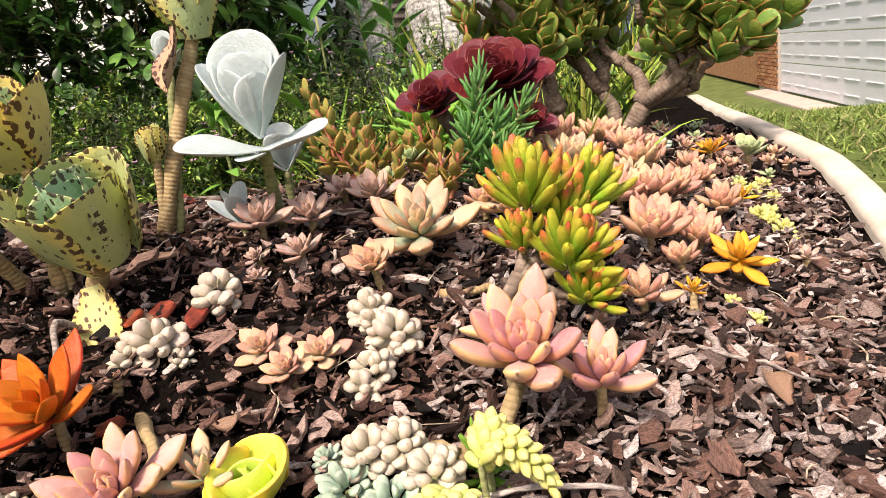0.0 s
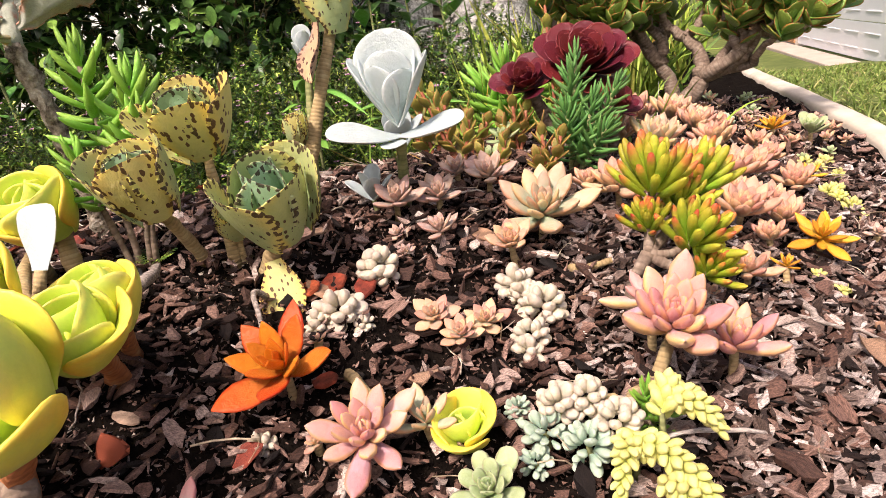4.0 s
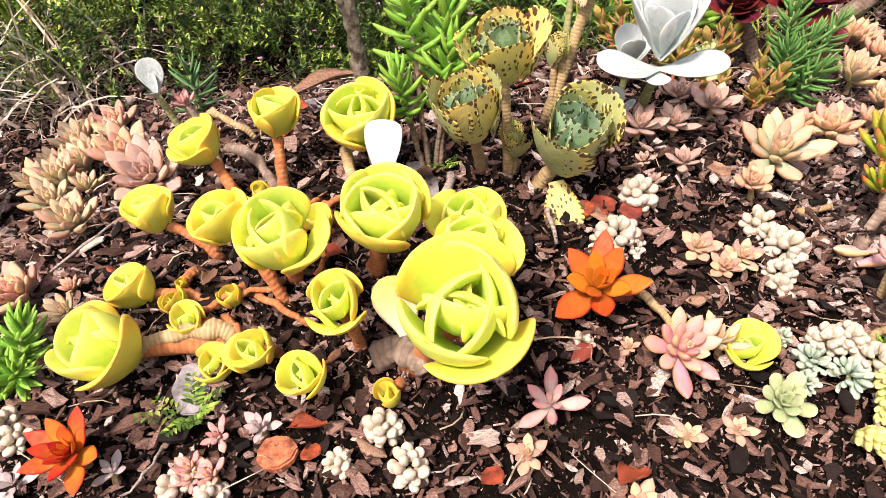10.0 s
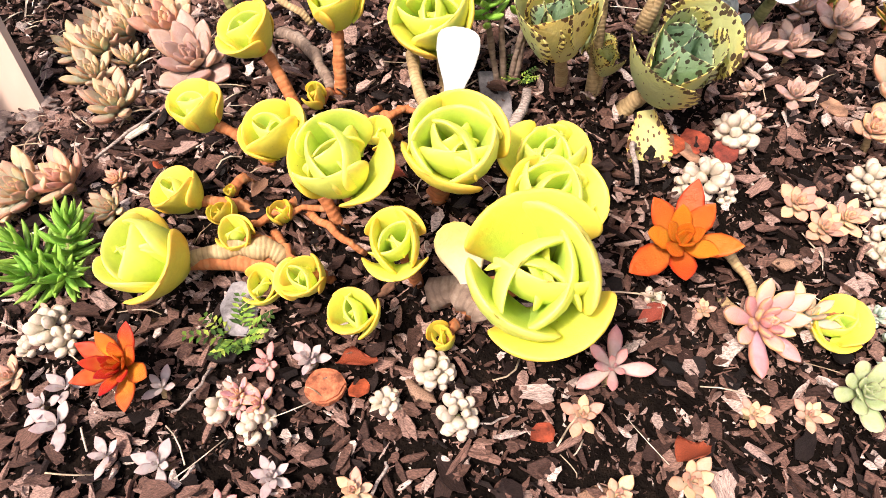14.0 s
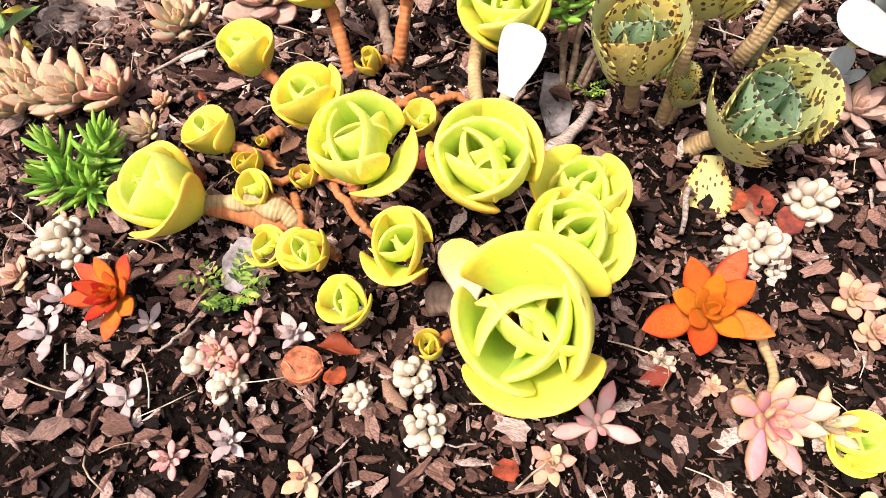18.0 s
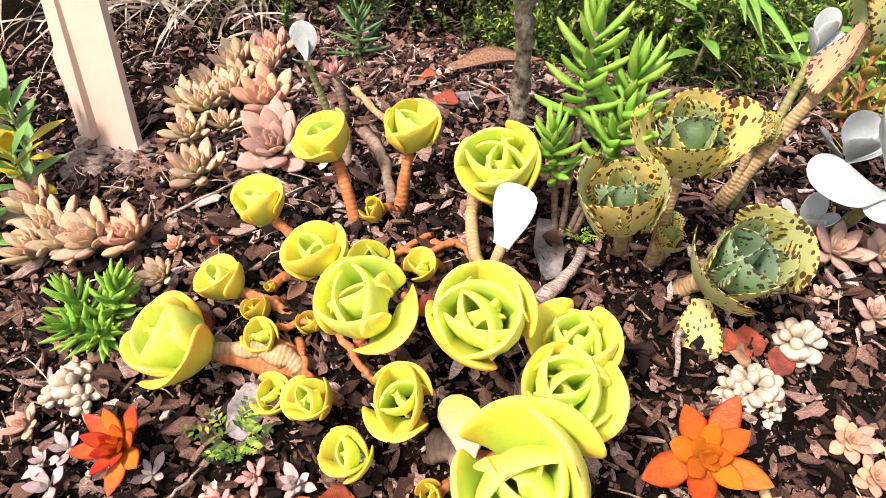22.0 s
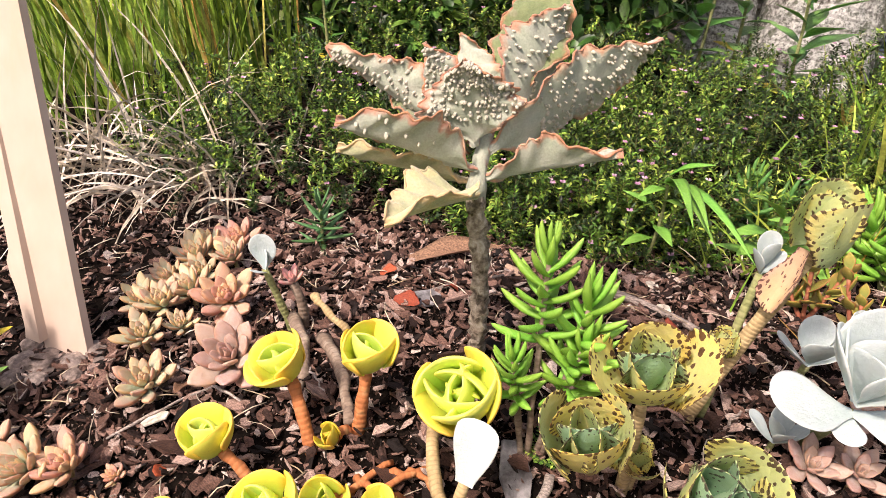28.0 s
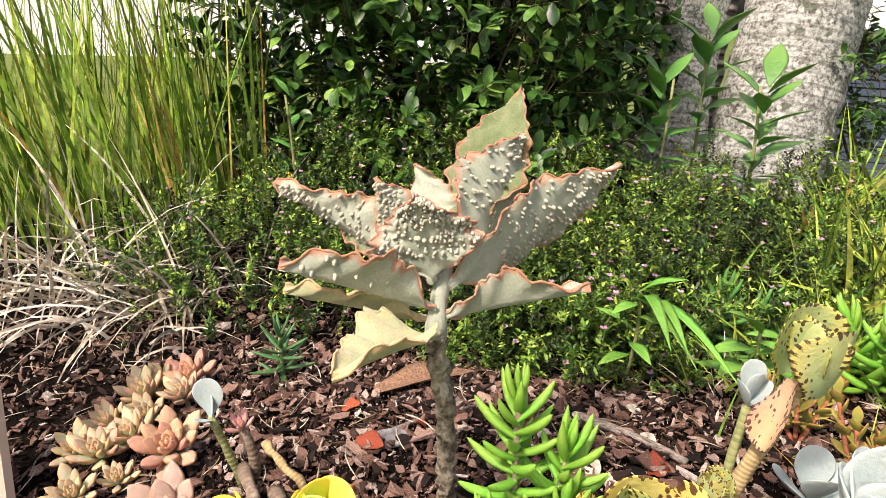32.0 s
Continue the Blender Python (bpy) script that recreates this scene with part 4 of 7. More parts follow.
for i, (x, y, q, me, lab) in enumerate(((-0.365, 0.201, 0.024, L_STAR, "peach star rosette"), (-0.550, 0.089, 0.022, L_STAR, "peach star rosette"), (-0.907, 0.113, 0.024, L_STAR, "peach star rosette"), (-0.659, 0.047, 0.020, L_ROSE, "pink centred star rosette"), (-0.624, 0.082, 0.021, L_PALE, "pale star rosette"), (-0.160, 0.247, 0.018, L_STAR, "small peach rosette"), (-0.209, 0.237, 0.018, L_STAR, "small copper star rosette"), (-0.258, 0.326, 0.014, L_STAR, "tiny pale rosette"), (-0.93, 0.05, 0.03, L_GHOST, "peach rosette"), (-0.263, 0.166, 0.028, L_STAR, "flat peach rosette"), (-0.912, 0.181, 0.016, L_STAR, "tiny peach rosette"), (-0.276, 0.433, 0.011, L_STAR, "tiny copper rosette"), (-0.327, 0.139, 0.024, L_STAR, "peach star rosette"))):
    simple_rosette("star_rosette", x, y, 0.014, q, me, 15, lab + " low on the mulch", "star rosettes", lean=(0, -0.3), seed=100 + i, out_el=8, in_el=75)
for i, (x, y, q) in enumerate(((-0.835, 0.081, 0.030), (-0.847, 0.115, 0.027), (-0.725, 0.069, 0.028), (-0.775, 0.065, 0.021), (-0.753, 0.133, 0.021), (-0.86, 0.095, 0.024))):
    simple_rosette("star_rosette", x, y, 0.012, q, L_PALE, 9, "pale lilac grey open star succulent", "pale stars", lean=(0, -0.25), seed=120 + i, out_el=6, in_el=65, inner=0.3)
for i, (x, y, q, me) in enumerate(((-0.677, 0.141, 0.022, L_PINK), (-0.662, 0.174, 0.020, L_ROSE), (-0.623, 0.187, 0.022, L_PALE), (-0.655, 0.138, 0.024, L_PINK), (-0.674, 0.131, 0.016, L_ROSE))):
    simple_rosette("star_rosette", x, y, 0.016, q, me, 15, "pastel pink rosette in a tight group", "pastel cluster", lean=(0, -0.3), seed=130 + i, out_el=14)
LEFT = ((-1.117, 0.322, 0.03, 0.04, 1), (-1.032, 0.326, 0.03, 0.043, 0), (-0.988, 0.344, 0.026, 0.034, 0), (-0.907, 0.313, 0.016, 0.022, 0), (-0.931, 0.359, 0.012, 0.014, 0), (-1.07, 0.31, 0.03, 0.036, 0), (-1.18, 0.345, 0.03, 0.042, 1), (-1.105, 0.285, 0.026, 0.036, 0), (-1.162, 0.848, 0.028, 0.039, 0), (-1.192, 0.774, 0.028, 0.042, 0), (-1.135, 0.633, 0.028, 0.04, 1), (-1.114, 0.676, 0.028, 0.039, 1), (-1.02, 0.658, 0.028, 0.049, 0), (-1.097, 0.558, 0.028, 0.034, 1), (-0.899, 0.534, 0.028, 0.052, 2), (-0.995, 0.471, 0.028, 0.04, 1), (-1.188, 0.637, 0.028, 0.034, 1), (-1.15, 0.735, 0.024, 0.034, 0), (-1.195, 0.705, 0.024, 0.034, 1), (-1.125, 0.79, 0.026, 0.036, 0), (-1.065, 0.6, 0.018, 0.026, 1), (-1.215, 0.825, 0.024, 0.034, 0))
for i, (x, y, h, q, kind) in enumerate(LEFT):
    simple_rosette("ghost_rosette", x, y, h, q * 1.38, ((L_GHOST, L_GHOST_GREEN)[i % 2], L_GHOST_GREEN, L_LILAC)[kind], 24, ("plump peach rosette succulent", "pale sandy peach rosette succulent", "dusty pink rosette succulent")[kind] + " near the stake", "stake rosettes", lean=(0.05, -0.35), seed=140 + i, out_el=24, amount=0.22)

# orange rosettes
def orange(x, y, h, radius, me, n, seed, label):
    return simple_rosette("orange_rosette", x, y, h, radius, me, n, label, "orange rosettes", lean=(0.05, -0.5), seed=seed, out_el=16, in_el=74, inner=0.42, power=0.9)


orange(-0.290, 0.375, 0.034, 0.064, L_ORANGE, 17, 1, "bright orange rosette succulent with long pointed leaves")
orange(-0.785, 0.136, 0.034, 0.046, L_ORANGE_RED, 20, 2, "orange red rosette succulent with yellow heart")
simple_rosette("gold_rosette", 0.302, 0.675, 0.03, 0.047, L_GOLD, 18, "golden yellow star rosette succulent", "gold rosettes", lean=(0, -0.45), seed=3, out_el=-5, in_el=75)
simple_rosette("gold_rosette", 0.232, 0.607, 0.022, 0.020, L_GOLD, 14, "small yellow rosette on a stalk", "gold rosettes", seed=4, foot=(0.227, 0.591))
for i, (x, y, q) in enumerate(((0.275, 0.624, 0.012), (0.290, 0.595, 0.012), (0.421, 0.803, 0.010))):
    simple_rosette("gold_rosette", x, y, 0.008, q, L_YELLOWBEAD, 12, "tiny yellow green sedum tuft on mulch", "sedum tufts", seed=5 + i)
simple_rosette("gold_rosette", 0.424, 1.120, 0.026, 0.036, L_GOLD, 16, "golden rosette among peach rosettes", "gold rosettes", seed=9)
simple_rosette("gold_rosette", 0.400, 0.920, 0.016, 0.026, L_GOLD, 9, "gold orange leaves by yellow sedum", "gold rosettes", seed=10)
simple_rosette("mint_rosette", 0.356, 1.180, 0.018, 0.026, L_BLUEBEAD, 18, "blue green rosette among peach rosettes", "mint rosettes", seed=11)
simple_rosette("mint_rosette", 0.473, 1.080, 0.035, 0.038, L_MINT, 20, "grey green upright rosette by the kerb", "mint rosettes", seed=12, out_el=35)
simple_rosette("mint_rosette", 0.402, 0.730, 0.02, 0.020, L_LILAC, 12, "pale pink rosette on a trailing stem", "mint rosettes", seed=13)
simple_rosette("mint_rosette", -0.115, 0.275, 0.022, 0.036, L_MINT, 20, "frosted green rosette with blunt leaves", "mint rosettes", seed=14, lean=(0, -0.4))
simple_rosette("mint_rosette", -0.075, 0.930, 0.03, 0.036, L_MINT, 16, "grey green rosette behind the silver plant", "mint rosettes", seed=15)
simple_rosette("mint_rosette", -0.100, 0.849, 0.02, 0.028, L_MINT, 12, "small grey green rosette on straw", "mint rosettes", seed=16)

# bead clusters
def beads(x, y, radius, me=L_BEAD, n=26, label="tight cluster of creamy white bead leaves", seed=1, group="bead clusters", bead=0.42, h=None):
    r = random.Random(seed * 313)
    t = thing("bead_succulent", x, y, label, "succulent", group)
    h = radius * 0.55 if h is None else h
    stem("stem", t, bend((x, y, gz(x, y) - 0.005), (x, y, gz(x, y) + h), (0.002, 0, 0), 5), 0.0028, 0.0024, M_STEM_GREEN, 6)
    base = Matrix.Translation((0, 0, h)) @ aim((r.uniform(-0.2, 0.2), -0.35, 1))
    for i in range(n):
        u = (i + 0.5) / n
        el = math.asin(max(-0.3, 1 - 1.3 * u)) + r.uniform(-0.18, 0.18)
        az = i * 2.39996 + r.uniform(-0.3, 0.3)
        size = radius * bead * 2.0 * r.uniform(0.72, 1.12)
        d = (radius - size * 0.8) * r.uniform(0.75, 1.12)
        off = Vector((math.cos(el) * math.cos(az), math.cos(el) * math.sin(az), math.sin(el))) * max(d, 0.001)
        put("bead", me, t, base @ leaf_pose(az, el, size, off, 0, r.uniform(0.85, 1.15), r.uniform(0.85, 1.1)))
    return t


for i, (x, y, q) in enumerate(((-0.545, 0.169, 0.014), (-0.507, 0.207, 0.019), (-0.477, 0.174, 0.020), (-0.307, 0.330, 0.012), (-0.261, 0.474, 0.024), (-0.238, 0.465, 0.011), (-0.230, 0.541, 0.025), (-0.653, 0.120, 0.018), (-0.692, 0.129, 0.016), (-0.899, 0.170, 0.022), (-0.080, 0.523, 0.022), (-0.055, 0.492, 0.024), (-0.072, 0.450, 0.019), (-0.073, 0.508, 0.018), (-0.077, 0.434, 0.016), (-0.878, 0.160, 0.017), (-0.912, 0.150, 0.015), (-0.280, 0.461, 0.016), (-0.153, 0.769, 0.010))):
    beads(x, y, q, seed=i + 1, n=14 if q < 0.018 else 22, bead=0.46 if q < 0.018 else 0.39)
for i, (x, y, q, h) in enumerate(((-0.071, 0.329, 0.026, 0.02), (-0.039, 0.314, 0.028, 0.022), (-0.056, 0.344, 0.026, 0.034), (-0.091, 0.362, 0.015, 0.012), (-0.080, 0.308, 0.018, 0.012), (-0.034, 0.345, 0.024, 0.04), (-0.013, 0.326, 0.026, 0.034))):
    beads(x, y, q * 0.72, L_BLUEBEAD if i not in (2, 5, 6) else L_BEAD, 24, "blue green rosette of powdery bead leaves" if i not in (2, 5, 6) else "creamy powdered bead leaves in a clump", 40 + i, "blue bead clump", 0.40, h)


def sedum_tail(x, y, z0, dx, dy, dz, radius, n, me, label, seed):
    """A drooping string of fat leaves."""
    r = random.Random(seed)
    t = thing("sedum_strand", x, y, label, "succulent", "sedum strands")
    o = Vector(t.location)
    a = Vector((0, 0, z0))
    b = a + Vector((dx, dy, dz))
    pts = bend(a, b, (0, 0, 0.012), 8)
    stem("stem", t, [p + o for p in bend((0, 0, -0.004), a, (0, 0, 0), 3)] + [p + o for p in pts[1:]], 0.0025, 0.002, M_STEM_GREEN, 6)
    d = (b - a).normalized()
    base = aim(d)
    n = int(n * 1.5)
    for i in range(n):
        f = i / (n - 1)
        p = a.lerp(b, f) + Vector((0, 0, 0.012 * 4 * f * (1 - f)))
        put("leaf", me, t, Matrix.Translation(p) @ base @ leaf_pose(i * 2.39996, radians(25 + 45 * f * f), radius * r.uniform(0.9, 1.1) * (1 - 0.35 * f * f)))


YS = "yellow green trailing sedum strand of plump leaves"
for i, (x, y, z0, dx, dy, dz, q, n) in enumerate(((0.018, 0.315, 0.05, 0.012, 0.02, 0.006, 0.017, 22), (-0.006, 0.302, 0.04, 0.045, -0.045, -0.026, 0.0165, 30), (0.021, 0.329, 0.055, 0.035, -0.02, -0.02, 0.016, 26), (-0.003, 0.311, 0.035, -0.02, -0.04, -0.02, 0.016, 24), (-0.048, 0.255, 0.014, 0.016, -0.022, -0.004, 0.0165, 20), (0.011, 0.285, 0.02, 0.02, -0.04, -0.012, 0.016, 24))):
    sedum_tail(x, y, z0, dx, dy, dz, q, n, L_YELLOWBEAD, YS, 200 + i)
for i, (x, y) in enumerate(((0.415, 0.860), (0.423, 0.885), (0.407, 0.877), (0.422, 0.988), (0.433, 0.967), (0.454, 0.940), (0.421, 0.835), (0.461, 1.002))):
    beads(x, y, 0.014, L_YELLOWBEAD, 22, "small yellow green sedum clump near the kerb", 260 + i, "kerb sedum", 0.5)
for i in range(40):
    r = random.Random(900 + i)
    x, y = r.uniform(0.30, 0.57), r.uniform(1.0, 1.75)
    if kerb_side(x, y) < -0.03:
        simple_rosette("small_rosette", x, y, 0.012, r.uniform(0.014, 0.026), r.choice((L_GHOST, L_LILAC, L_MINT, L_GHOST)), 12, "tiny dusty pink rosette in a carpet below the jade", "rosette carpet", seed=i, amount=0.3)

# finger leaved sprays
def spray(name, x, y, stems, me, label, leaf_len, per, seed, stem_mat=M_STEM_GREEN, group="", stem_r=0.004):
    """Upright stems, each with whorls of finger leaves; stems: foot dx dy, top dx dy dz, share that is bare, fan."""
    r = random.Random(seed)
    t = thing(name, x, y, label, "succulent", group)
    o = Vector(t.location)
    for fx, fy, tx, ty, tz, bare, fan in stems:
        a, b = Vector((fx, fy, gz(x + fx, y + fy) - o.z - 0.006)), Vector((tx, ty, tz))
        pts = bend(a, b, (0, 0, 0), 8, 0.001, r)
        stem("stem", t, [p + o for p in pts], stem_r, stem_r * 0.7, stem_mat, 7)
        base = aim(b - a)
        for i in range(per):
            f = bare + (1 - bare) * (i / (per - 1)) ** 0.9
            p = a.lerp(b, f)
            el = radians(8 + 62 * ((f - bare) / (1 - bare)) ** 2.2)
            put("leaf", me, t, Matrix.Translation(p) @ base @ leaf_pose(i * 2.39996 + r.uniform(-0.2, 0.2), el + r.uniform(-0.1, 0.1), leaf_len * fan * r.uniform(0.85, 1.12) * (1 - 0.35 * ((f - bare) / (1 - bare)) ** 3)))


spray("finger_sedum", 0.019, 0.833, ((0, 0, 0.028, 0.075, 0.175, 0.35, 1.0), (0, 0, 0.045, 0.03, 0.11, 0.3, 1.1), (0.005, 0, 0.085, 0.05, 0.125, 0.45, 0.95), (0, 0, 0.0, 0.0, 0.10, 0.3, 1.15), (0, 0, 0.055, -0.01, 0.07, 0.3, 1.1), (0, 0.01, 0.015, 0.06, 0.15, 0.4, 1.0)), L_PINE, "deep green finger leaved succulent like a small pine", 0.038, 34, 5)
spray("finger_sedum", -0.500, 0.538, ((0, 0, -0.018, 0.045, 0.245, 0.62, 1.0), (0.012, 0.01, 0.03, 0.045, 0.205, 0.6, 1.1), (-0.005, 0, -0.03, 0.0, 0.14, 0.6, 0.8), (0.004, 0.01, 0.035, 0.025, 0.165, 0.55, 0.95)), L_BRIGHT, "bright green finger leaved succulent on thin upright stems", 0.050, 24, 6, M_STEM_GREY)
spray("finger_sedum", -0.931, 0.233, ((0, 0, -0.035, 0.0, 0.055, 0.2, 1.0), (0, 0, 0.02, 0.03, 0.07, 0.2, 1.0), (0, 0, -0.005, -0.035, 0.05, 0.2, 0.95), (0, 0, 0.035, -0.02, 0.045, 0.2, 0.9), (0, 0, 0.0, 0.04, 0.06, 0.2, 0.9)), L_BRIGHT, "green low clump of finger leaves", 0.038, 26, 7)
spray("spike_aloe", -1.030, 0.930, ((0, 0, 0.0, 0.0, 0.09, 0.05, 1.0),), L_DARKSPIKE, "small dark green spiky aloe in mulch", 0.062, 22, 8)
spray("spike_aloe", -0.060, 1.200, ((0, 0, 0.0, 0.0, 0.15, 0.2, 1.0), (0, 0, 0.09, 0.02, 0.14, 0.2, 1.0), (0, 0, -0.05, 0.05, 0.12, 0.2, 1.0)), L_BRIGHT, "green spiky aloe clump beneath the shrubs", 0.075, 24, 9)
spray("spike_aloe", -0.300, 1.320, ((0, 0, 0.0, 0.0, 0.16, 0.2, 1.0), (0, 0, 0.08, 0.03, 0.13, 0.2, 1.0)), L_PINE, "mid green spiky aloe clump beneath the shrubs", 0.075, 22, 10)
spray("sedum_tuft", 0.015, 0.356, ((0, 0, 0.0, 0.0, 0.035, 0.1, 1.0), (0, 0, 0.015, -0.01, 0.03, 0.1, 1.0)), L_BRIGHT, "small bright green needle leaved sedum", 0.024, 22, 11, stem_r=0.002)

# jelly bean plant
def jelly():
    r = random.Random(21)
    x, y = 0.030, 0.495
    t = thing("jelly_bean_plant", x, y, "green jelly bean plant with red tipped finger leaves", "succulent")
    o = Vector(t.location)
    heads = ((0.045, 0.075, 0.115, 0.055), (0.10, 0.11, 0.10, 0.05), (0.075, 0.035, 0.065, 0.048), (0.035, 0.055, 0.08, 0.035), (0.085, 0.02, 0.035, 0.035), (0.075, 0.085, 0.09, 0.04))
    trunk_top = Vector((0.028, 0.03, 0.06))
    stem("stem", t, [o + p for p in bend((0, 0, -0.006), trunk_top, (-0.004, 0, 0.006), 7)], 0.0085, 0.007, M_STEM_GREY, 9)
    for hx, hy, hz, q in heads:
        c = Vector((hx, hy, hz))
        stem("stem", t, [o + p for p in bend(trunk_top, c, (0, 0, -0.006), 5)], 0.006, 0.004, M_STEM_GREY, 7)
        axis = Vector((hx - 0.04, hy - 0.09, 0.12)).normalized()
        base = Matrix.Translation(c) @ aim(axis)
        for i in range(30):
            f = i / 29
            me = L_JELLYTIP if r.random() < 0.6 else L_JELLY
            put("leaf", me, t, base @ leaf_pose(i * 2.39996, radians(32 + 52 * f), q * 1.1 * r.uniform(0.75, 1.05) * (1 - 0.15 * f), (0.22 * q * math.cos(i * 2.39996) * (1 - f), 0.22 * q * math.sin(i * 2.39996) * (1 - f), 0.35 * q * f - 0.1 * q), r.uniform(-0.2, 0.2)))


jelly()

# spotted kalanchoes
def spotted(x, y, z, radius, me, pairs, axis, foot, seed, label, stem_r=0.008, out_el=52, start=None, via=None):
    r = random.Random(seed)
    t = thing("spotted_kalanchoe", foot[0], foot[1], label, "succulent", "spotted kalanchoes")
    o = Vector(t.location)
    heart = Vector((x, y, z)) - o
    axis = Vector(axis).normalized()
    pts = bend((foot[0], foot[1], o.z - 0.006), o + heart - axis * radius * 0.55, via or (0, 0, 0.006), 9)
    stem("stem", t, pts, stem_r, stem_r * 0.8, M_STEM_TAN, 10)
    base = Matrix.Translation(heart - axis * radius * 0.6) @ aim(axis, seed * 1.3 if start is None else start)
    for i in range(pairs * 2):
        p = i // 2
        f = p / (pairs - 1)
        az = (i % 2) * math.pi + p * 1.5708 + r.uniform(-0.12, 0.12)
        el = radians(out_el + 10 + (82 - out_el - 10) * f + r.uniform(-4, 4))
        size = radius * (1.34 - 0.16 * f) * r.uniform(0.95, 1.05)
        out = radius * 0.30 * (1 - f) + radius * 0.03
        put("leaf", r.choice(me[min(p, len(me) - 1)]), t, base @ leaf_pose(az, el, size, (out * math.cos(az), out * math.sin(az), radius * 0.10 * f), r.uniform(-0.1, 0.1), 1, 1 - 0.12 * f))
    return t


SP = "spotted kalanchoe with scalloped leaves speckled dark brown"
YELLOWS, GREENS, MIXED = (L_SPOT_YELLOW, L_SPOT_YELLOW, L_SPOT, L_SPOT_GREEN), (L_SPOT, L_SPOT, L_SPOT_GREEN, L_SPOT_GREEN), (L_SPOT, L_SPOT_YELLOW, L_SPOT, L_SPOT_GREEN)
spotted(-0.401, 0.558, 0.230, 0.062, YELLOWS, 4, (0.0, -0.45, 1), (-0.398, 0.558), 1, "yellow spotted kalanchoe with scalloped dark flecked leaves", 0.007, 42, start=0.3)
spotted(-0.438, 0.492, 0.185, 0.062, MIXED, 4, (-0.05, -0.45, 1), (-0.434, 0.565), 2, SP, start=0.5)
spotted(-0.317, 0.518, 0.140, 0.074, GREENS, 4, (0.12, -0.5, 1), (-0.362, 0.548), 3, "green cupped kalanchoe with brown flecks along scalloped edges", 0.010, 54, start=0.75)
spotted(-0.389, 0.558, gz(-0.389, 0.558) + 0.050, 0.030, MIXED, 3, (0, -0.4, 1), (-0.392, 0.566), 4, "small " + SP, 0.005)
spotted(-0.336, 0.693, 0.190, 0.030, MIXED, 3, (0.1, -0.2, 1), (-0.343, 0.682), 5, "small " + SP, 0.0055, 65)
t = spotted(-0.274, 0.735, 0.335, 0.058, (L_SPOT,), 2, (0.05, -0.15, 1), (-0.350, 0.682), 6, "tall bare stemmed kalanchoe with spotted leaves on top", 0.0095, 66, start=-1.2)
t = thing("fallen_spotted_leaf", -0.324, 0.490, "yellow spotted leaf hanging to the soil", "leaf")
put("leaf", L_SPOT_YELLOW[0], t, Matrix.Translation((-0.012, 0.03, 0.045)) @ aim((0.1, -0.9, 0.5)) @ leaf_pose(radians(-80), radians(-8), 0.068, sy=0.85))
t = thing("dead_spotted_leaf", -0.298, 0.722, "withered tan spotted leaf clinging to a stem", "leaf", z=0.24)
L_WITHERED = leaf_shape("withered leaf", leaf_mat("withered spotted leaf", (0.460, 0.300, 0.19), (0.520, 0.360, 0.20), (0.500, 0.300, 0.22), 0.6, rough=0.7, sss=0.05, spots=(0.10, 0.04, 0.03), spot_scale=12, spot_size=0.04), 0.40, 0.02, cup=0.5, wave=0.03, **SPOT_KW)
put("leaf", L_WITHERED, t, Matrix.Translation((0.012, 0.0, 0.075)) @ aim((-0.6, -0.7, 0.3)) @ leaf_pose(radians(-90), radians(-6), 0.075, sy=0.55))

# silver white cotyledons
def silver(x, y, z, foot, leaves, label, stem_r=0.008):
    t = thing("silver_cotyledon", foot[0], foot[1], label, "succulent", "silver plants")
    o = Vector(t.location)
    stem("stem", t, bend((foot[0], foot[1], o.z - 0.005), (x, y, z), (0, 0, 0.004), 8), stem_r, stem_r * 0.75, M_STEM_GREEN, 9)
    for az, el, size, dz, roll, sy in leaves:
        put("leaf", L_SILVER, t, Matrix.Translation(Vector((x, y, z + dz)) - o) @ leaf_pose(radians(az), radians(el), size, (0, 0, 0), radians(roll), 1, sy))


silver(-0.200, 0.672, 0.169, (-0.218, 0.717), ((202, 6, 0.092, 0.0, -14, 0.95), (-20, 4, 0.088, 0.0, 14, 0.9), (-100, -8, 0.046, -0.004, 0, 0.9), (184, 56, 0.098, 0.012, -10, 0.76), (-4, 54, 0.096, 0.012, 10, 0.80), (-92, 74, 0.082, 0.022, 0, 0.92), (88, 80, 0.112, 0.014, 0, 0.95), (38, 66, 0.096, 0.012, 0, 0.84), (140, 62, 0.098, 0.014, 6, 0.8), (-50, 60, 0.07, 0.016, 0, 0.85), (230, 64, 0.074, 0.018, 0, 0.85)), "silver white cotyledon with large powdery spoon leaves")
silver(-0.223, 0.797, gz(-0.223, 0.797) + 0.05, (-0.229, 0.807), ((200, 35, 0.062, 0, 0, 0.9), (20, 45, 0.06, 0, 0, 0.9), (-80, 55, 0.055, 0.004, 0, 0.9), (100, 65, 0.06, 0.006, 0, 0.9)), "smaller silver white cotyledon shoot", 0.006)
silver(-0.252, 0.682, gz(-0.252, 0.682) + 0.02, (-0.252, 0.692), ((170, 35, 0.045, 0, 0, 0.7), (10, 40, 0.042, 0, 0, 0.7), (-70, 50, 0.04, 0.002, 0, 0.7), (80, 60, 0.045, 0.004, 0, 0.7), (230, 65, 0.04, 0.004, 0, 0.7)), "low silver grey succulent at the foot of others", 0.004)
silver(-0.316, 0.741, 0.265, (-0.333, 0.693), ((210, 60, 0.035, 0, 0, 0.8), (20, 50, 0.035, 0, 0, 0.8), (-60, 70, 0.035, 0.01, 0, 0.7), (100, 75, 0.04, 0.012, 0, 0.8)), "silver shoot on a tall tan stem", 0.006)
